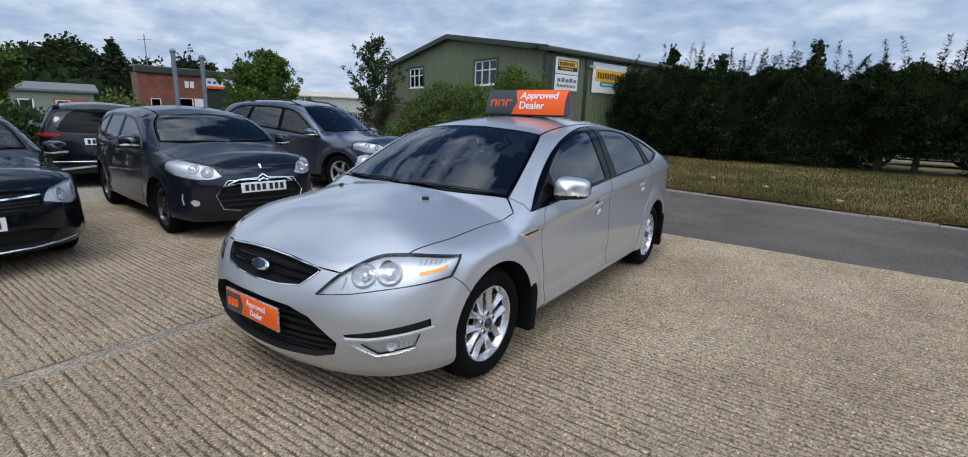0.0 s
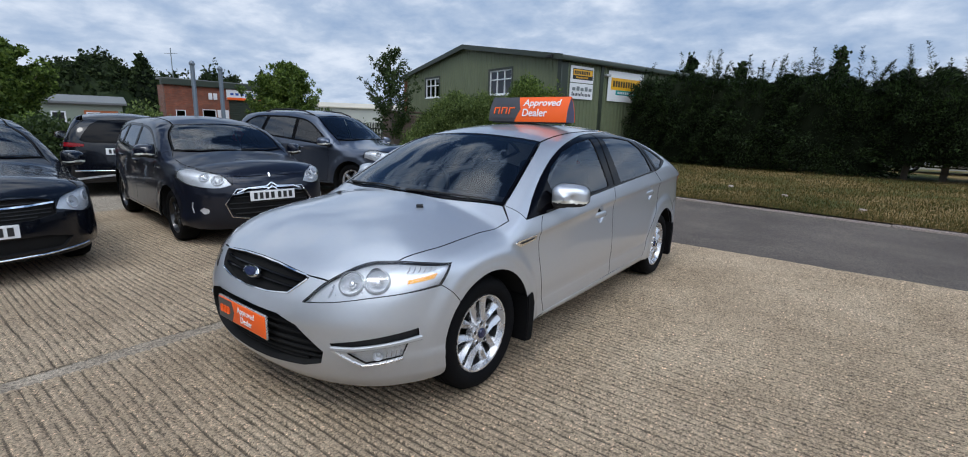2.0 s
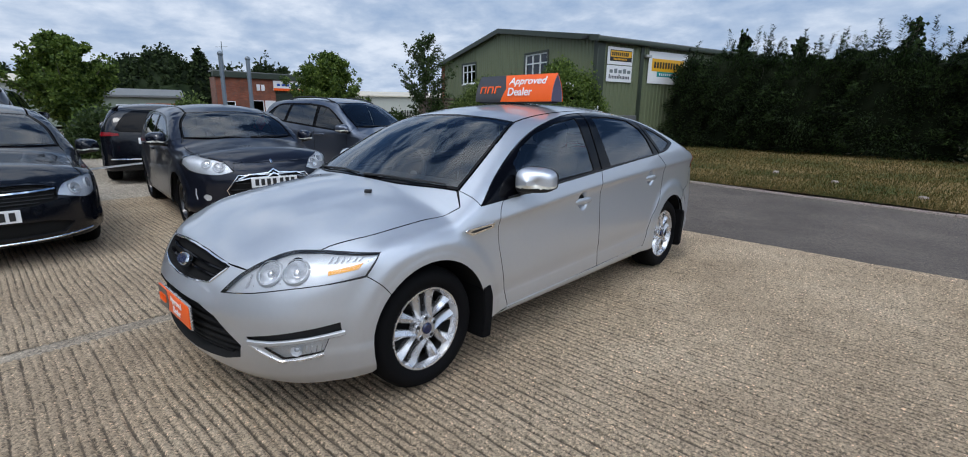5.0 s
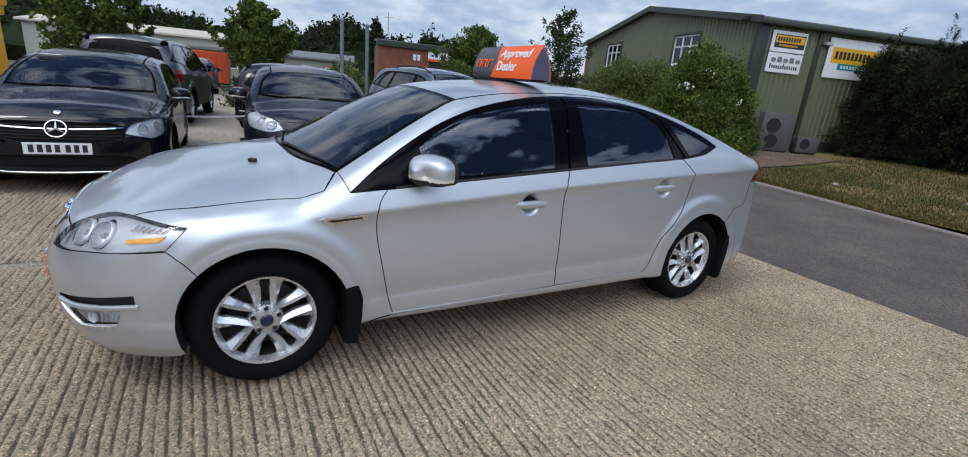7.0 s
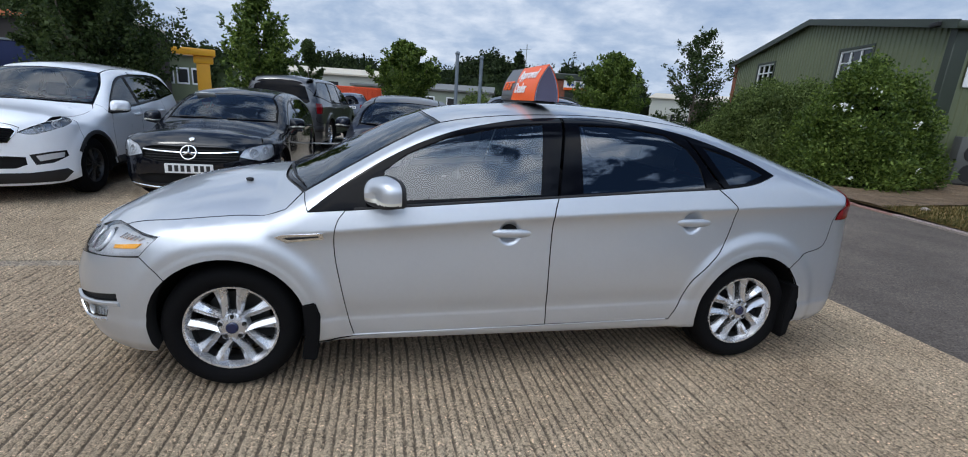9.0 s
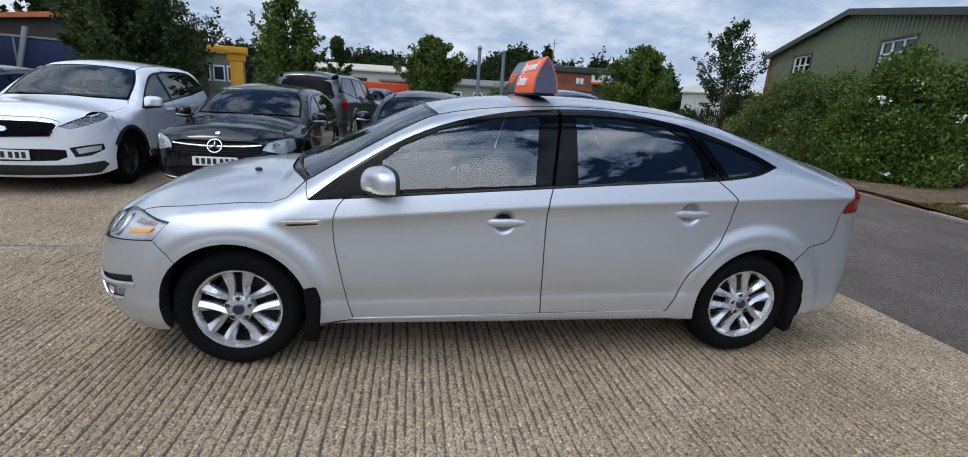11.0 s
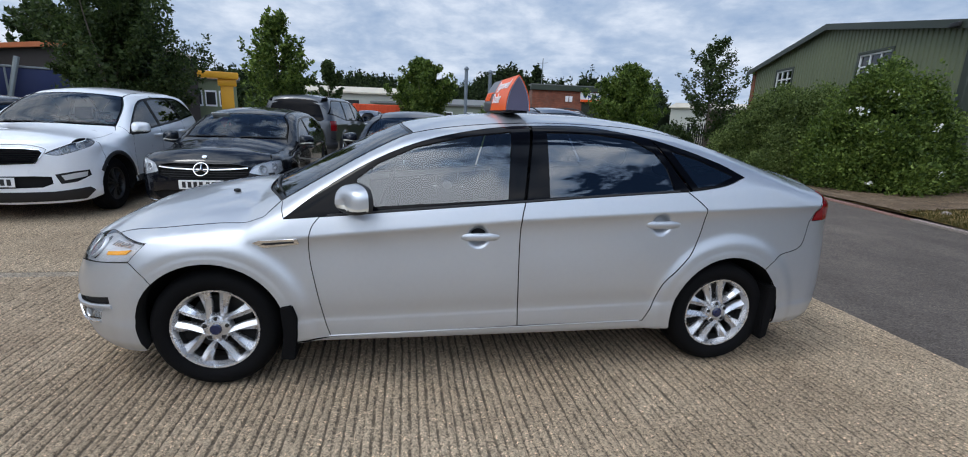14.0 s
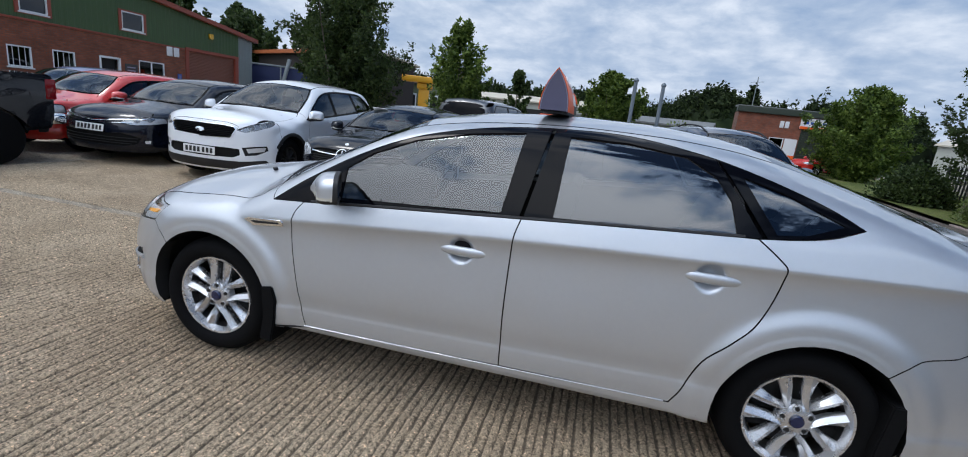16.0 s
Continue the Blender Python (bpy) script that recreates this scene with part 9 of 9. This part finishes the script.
# ---- things in and round the yard ----
def lamp_posts():
    for x, y, h, b in ((-8.6, 1.05, 2.50, 0), (-8.75, 1.66, 2.46, 1)):
        p = thing("steel_post", pose(x, y, -0.01), "tall grey painted steel post with a round cap", "post", "pair of steel posts")
        part("shaft", rod([(0, 0, 0), (0, 0, h)], 0.042, 14), "post_grey", p)
        cap = lathe([(0.0, h + 0.075), (0.035, h + 0.06), (0.056, h + 0.03), (0.056, h), (0.044, h - 0.015)], 14, "Z")
        part("cap", cap, "post_grey", p)
        part("base_plate", box(-0.1, 0.1, -0.1, 0.1, 0, 0.015, 0.004, 1), "post_grey", p)


lamp_posts()


def gantry():
    g = thing("yellow_gantry", pose(-17.2, -7.1, -0.01, 0, 0, 108), "yellow steel lifting frame standing in the neighbouring yard", "gantry")
    part("column", box(-0.22, 0.22, -0.20, 0.20, 0, 2.15, 0.03, 2), "yellow", g)
    part("beam", box(-0.95, 0.42, -0.35, 0.35, 2.42, 2.66, 0.04, 2), "yellow", g)
    part("head", box(-0.30, 0.34, -0.24, 0.24, 2.15, 2.42, 0.04, 2), "yellow", g)
    part("control_box", box(-0.12, 0.12, 0.19, 0.25, 1.3, 1.75, 0.02, 1), "blue_sheet", g)
    part("hose_reel", lathe([(0.0, 0.28), (0.10, 0.28), (0.12, 0.19), (0.0, 0.19)], 18, "Y"), "trim", g)


gantry()


def trailer():
    t = thing("curtain_trailer", pose(-27.3, -22.8, -0.01, 0, 0, -64), "long trailer with dark blue curtain sides and a pale frame", "trailer")
    part("curtain_body", box(-4.2, 4.2, -1.2, 1.2, 0.95, 2.95, 0.04, 2), "blue_sheet", t)
    part("roof_rail", box(-4.25, 4.25, -1.26, 1.26, 2.95, 3.06, 0.02, 1), "galv", t)
    part("side_rail", box(-4.25, 4.25, -1.26, 1.26, 0.80, 0.95, 0.02, 1), "galv", t)
    for x in (-4.1, -1.4, 1.4, 4.1):
        part("upright", box(x - 0.04, x + 0.04, 1.2, 1.25, 0.95, 2.95), "galv", t)
    part("ramp_leg", rod([(-1.2, 1.9, 0.1), (-2.0, 1.5, 3.5)], 0.13, 8), "galv", t)
    for x in (-3.0, -1.9, 2.6):
        for s in (-1, 1):
            w = lathe([(0.0, -0.12), (0.42, -0.12), (0.48, -0.06), (0.48, 0.06), (0.42, 0.12), (0.0, 0.12)], 24, "Y")
            bmesh.ops.translate(w, verts=w.verts, vec=(x, s * 1.05, 0.48))
            part("wheel", w, "rubber", t)


trailer()


def pickup():
    p = thing("black_pickup", pose(-0.43, -8.43, -0.008, 0, 0, 180), "black pick-up truck with a red tail lamp and chrome rear bumper", "pickup")
    # local: x along the truck, tail at +x
    body = [(-2.3, 0.50), (-1.95, 0.46), (-1.85, 0.72), (-1.55, 0.92), (-1.2, 0.72), (-1.1, 0.46), (1.18, 0.46), (1.26, 0.72), (1.58, 0.92), (1.92, 0.72), (2.02, 0.46), (2.35, 0.50), (2.42, 0.62), (2.42, 1.24), (2.36, 1.28), (0.75, 1.25), (-1.0, 1.20), (-1.5, 1.08), (-2.25, 1.02), (-2.38, 0.8)]
    bm = prism([(x, z) for x, z in body], -0.88, 0.88)
    bmesh.ops.bevel(bm, geom=[e for e in bm.edges if abs(e.verts[0].co.y) > 0.8 and abs(e.verts[1].co.y) > 0.8 and e.verts[0].co.y * e.verts[1].co.y > 0], offset=0.05, segments=2, affect="EDGES")
    part("body", bm, "black_paint", p)
    cab = prism([(-1.05, 1.2), (-0.35, 1.72), (0.2, 1.76), (0.5, 1.74), (0.72, 1.25)], -0.76, 0.76)
    bmesh.ops.bevel(cab, geom=cab.edges[:], offset=0.05, segments=2, affect="EDGES")
    part("canopy", cab, "black_paint", p)
    for s in (-1, 1):
        part("side_window", box(-0.3, 0.5, s * 0.765 - 0.004, s * 0.765 + 0.004, 1.38, 1.68, 0.003, 1), "gloss_black", p)
        part("tail_lamp", box(2.28, 2.435, s * 0.80 - 0.09, s * 0.80 + 0.095, 0.92, 1.22, 0.025, 2), "red_lens", p, "red tail lamp")
        for x in (-1.53, 1.60):
            w = lathe([(0.0, -0.1), (0.25, -0.11), (0.36, -0.1), (0.38, -0.05), (0.38, 0.08), (0.34, 0.11), (0.26, 0.1), (0.2, 0.07), (0.0, 0.07)], 32, "Y")
            bmesh.ops.translate(w, verts=w.verts, vec=(x, s * 0.80, 0.385))
            part("wheel", w, "rubber", p)
    part("rear_bumper", box(2.35, 2.58, -0.86, 0.86, 0.56, 0.72, 0.04, 3), "chrome", p, "chrome rear bumper bar")


pickup()


def palisade():
    f = thing("palisade_fence", pose(-18.5, 13.6, 0.04, 0, 0, 108), "black steel palisade fence before the far unit", "fence")
    for i in range(30):
        bm = prism([(-0.035, 0), (0.035, 0), (0.035, 1.35), (0.0, 1.45), (-0.035, 1.35)], -0.01, 0.01)
        bmesh.ops.translate(bm, verts=bm.verts, vec=(i * 0.155 - 0.2, 0, 0))
        part("pale", bm, "fence_black", f)
    for z in (0.3, 1.1):
        part("rail", box(-0.3, 4.4, 0.012, 0.05, z, z + 0.05), "fence_black", f)
    for x in (-0.3, 2.0, 4.4):
        part("post", box(x - 0.04, x + 0.04, 0.05, 0.13, 0, 1.4), "fence_black", f)


palisade()


def containers():
    for i, (x, y, w, h, mt) in enumerate(((-31.5, -2.2, 3.2, 1.9, "red_steel"), (-31.8, -5.2, 2.2, 1.3, "red_steel"), (-33.0, -8.0, 2.6, 1.2, "blue_sheet"))):
        c = thing("skip_container", pose(x, y, -0.01, 0, 0, 84), "orange-red steel container across the yard" if mt == "red_steel" else "blue steel container across the yard", "container", "containers across the yard")
        part("shell", box(-w / 2, w / 2, 0, 2.2, 0.1, h, 0.03, 1), mt, c)
        for k in range(int(w / 0.3)):
            part("rib", box(-w / 2 + 0.1 + k * 0.3, -w / 2 + 0.2 + k * 0.3, -0.05, 0.02, 0.15, h - 0.05, 0.01, 1), mt, c)
        part("skid", box(-w / 2, w / 2, 0.1, 2.1, 0, 0.1), "trim", c)


containers()


def tape():
    t = thing("barrier_tape", pose(0, 0, 0), "sagging white barrier tape strung between the cars", "tape")
    pts = [(-6.9 + 0.15 * math.sin(i), -2.7 + 0.34 * i, 0.50 - 0.06 * math.sin(math.pi * i / 6)) for i in range(7)]
    bm = bmesh.new()
    prev = None
    for q in pts:
        a, b = bm.verts.new(q), bm.verts.new((q[0], q[1], q[2] + 0.03))
        if prev:
            bm.faces.new((prev[0], a, b, prev[1]))
        prev = (a, b)
    bmesh.ops.solidify(bm, geom=bm.faces[:], thickness=0.002)
    part("strip", bm, "sign_white", t)


def far_cars():
    g = dict(open=[[(0, 0.46), (0.5, 0.46), (0.5, 0.32), (0, 0.31)]], bars=[sym_bar([(0, 0.4), (0.5, 0.4)], 0.006, 0.006, -0.015, "trim")])
    for axle, yaw, body, label, name in (((-30.6, 13.2), -70, "red_paint", "red hatchback parked before the brick unit", "red_city_car"), ((-24.5, -2.1), 180, "grey_paint", "silver-grey hatchback across the yard", "silver_hatchback"), ((-19.8, -5.9), 0, "white_paint", "white people carrier behind the trees", "white_people_carrier"), ((4.0, 21.3), 180, "white_paint", "white saloon glimpsed through the hedge", "white_saloon"), ((-4.9, -11.25), 0, "blue_paint", "blue hatchback beside the red one", "blue_hatchback")):
        s = spec(0.84, 2.5, 0.7, 0.85, 1.48 if body != "white_paint" else 1.6, 0.95, (-0.96, 1.0), -0.34, 0.31, body=body, lamp=(0.49, 0.68, 0.80, 0.5), grille=g, res=0.12, bonnet_z=0.83, lamp_h=0.13, rear_plate=0.8)
        park(s, axle, yaw, label, name, ground=0.22 if axle[1] > 20 else -0.01)


far_cars()
tape()


def roof_sign():
    """The dealer's sign on the roof: a hollow leaf-shaped section that runs across the car."""
    base = float(hero_form.at("top", [(0.1, 0.19)])[0][2])
    r = thing("roof_sign", pose(0.085, 0.195, base + 0.004, 0, 0, 0), "orange and charcoal roof sign reading Approved Dealer, on the silver car", "sign")
    hw, w, h = 0.385, 0.075, 0.205
    sec = [(w * (1 - (k / 10) ** 2.2), h * (k / 10)) for k in range(11)]
    for sgn, nm in ((-1, "front_face"), (1, "back_face")):
        for x0, x1, mt in ((-hw, -hw + 0.27, "sign_dark"), (-hw + 0.272, hw, "orange")):
            bm = bmesh.new()
            rows = []
            for yy, zz in sec:
                lean = 0.05 * (0.5 - abs(zz / h - 0.5)) * 2
                a, b = (x0, x1 + (lean if mt == "sign_dark" else 0.0))
                if mt == "orange":
                    a = x0 + lean
                rows.append([bm.verts.new((q, sgn * yy, zz + 0.012)) for q in np.linspace(a, b, 6)])
            for r0, r1 in zip(rows, rows[1:]):
                for i in range(5):
                    bm.faces.new((r0[i], r0[i + 1], r1[i + 1], r1[i]))
            bmesh.ops.recalc_face_normals(bm, faces=bm.faces)
            bmesh.ops.solidify(bm, geom=bm.faces[:], thickness=0.003)
            part(nm, bm, mt, r)
    for sgn in (-1, 1):
        bm = bmesh.new()
        rows = [[bm.verts.new((q, sgn * yy * 0.90, zz * 0.965 + 0.012)) for q in (-hw + 0.002, hw - 0.002)] for yy, zz in sec]
        for r0, r1 in zip(rows, rows[1:]):
            bm.faces.new((r0[0], r0[1], r1[1], r1[0]))
        bmesh.ops.recalc_face_normals(bm, faces=bm.faces)
        bmesh.ops.solidify(bm, geom=bm.faces[:], thickness=0.002)
        part("lining", bm, "sign_grey", r, "pale lilac-grey inner side of the hollow sign")
    for x_ in (-hw + 0.004, hw - 0.006):
        cap = prism([(-yy * 0.94, zz * 0.97 + 0.014) for yy, zz in sec] + [(yy * 0.94, zz * 0.97 + 0.014) for yy, zz in sec[::-1][1:]], 0.0, 0.003)
        bmesh.ops.transform(cap, matrix=Matrix.Translation((x_ + 0.003, 0, 0)) @ Matrix.Rotation(radians(90), 4, "Z"), verts=cap.verts)
        part("end_panel", cap, "sign_end", r, "dark lilac-grey end panel")
    part("magnet_foot", box(-hw * 0.9, hw * 0.9, -0.07, 0.07, 0.0, 0.014, 0.004, 1), "trim", r)
    # words and mark on both faces
    for sgn in (-1, 1):
        xo = 0.135 if sgn < 0 else -0.0
        for wds, up in (("Approved", 0.052), ("Dealer", -0.030)):
            z_ = h * 0.5 + up + 0.012
            yq = np.interp(z_ - 0.012, [q[1] for q in sec], [q[0] for q in sec])
            sl = math.degrees(math.atan2(0.04, np.interp(z_ - 0.032, [q[1] for q in sec], [q[0] for q in sec]) - np.interp(z_ + 0.008, [q[1] for q in sec], [q[0] for q in sec])))
            mt = Matrix.Translation((xo - (0.055 if wds == "Dealer" else 0.0), sgn * (yq + 0.004), z_)) @ Matrix.Rotation(math.radians(0 if sgn < 0 else 180), 4, "Z") @ pose(0, 0, 0, sl)
            letters(wds, 0.088, mt, r, "sign_white", 0.0015, squeeze=1.0, bold=0.001)
        for i in range(3):
            z_ = h * 0.45 + 0.012
            yq = np.interp(z_ - 0.012, [q[1] for q in sec], [q[0] for q in sec])
            x_ = -0.305 + 0.078 * i
            ringy = bmesh.new()
            box(-0.030, 0.030, -0.003, 0.003, 0.018, 0.030, 0.002, 1, ringy)
            box(-0.030, -0.018, -0.003, 0.003, -0.030, 0.018, 0.002, 1, ringy)
            if i < 2:
                box(0.018, 0.030, -0.003, 0.003, -0.030, 0.018, 0.002, 1, ringy)
            bmesh.ops.transform(ringy, matrix=Matrix.Translation((x_, sgn * (yq + 0.004), z_)) @ pose(0, 0, 0, -sgn * -(90 - 71) if sgn < 0 else (90 - 71)), verts=ringy.verts)
            part("mark", ringy, "orange", r)
    return r


roof_sign()
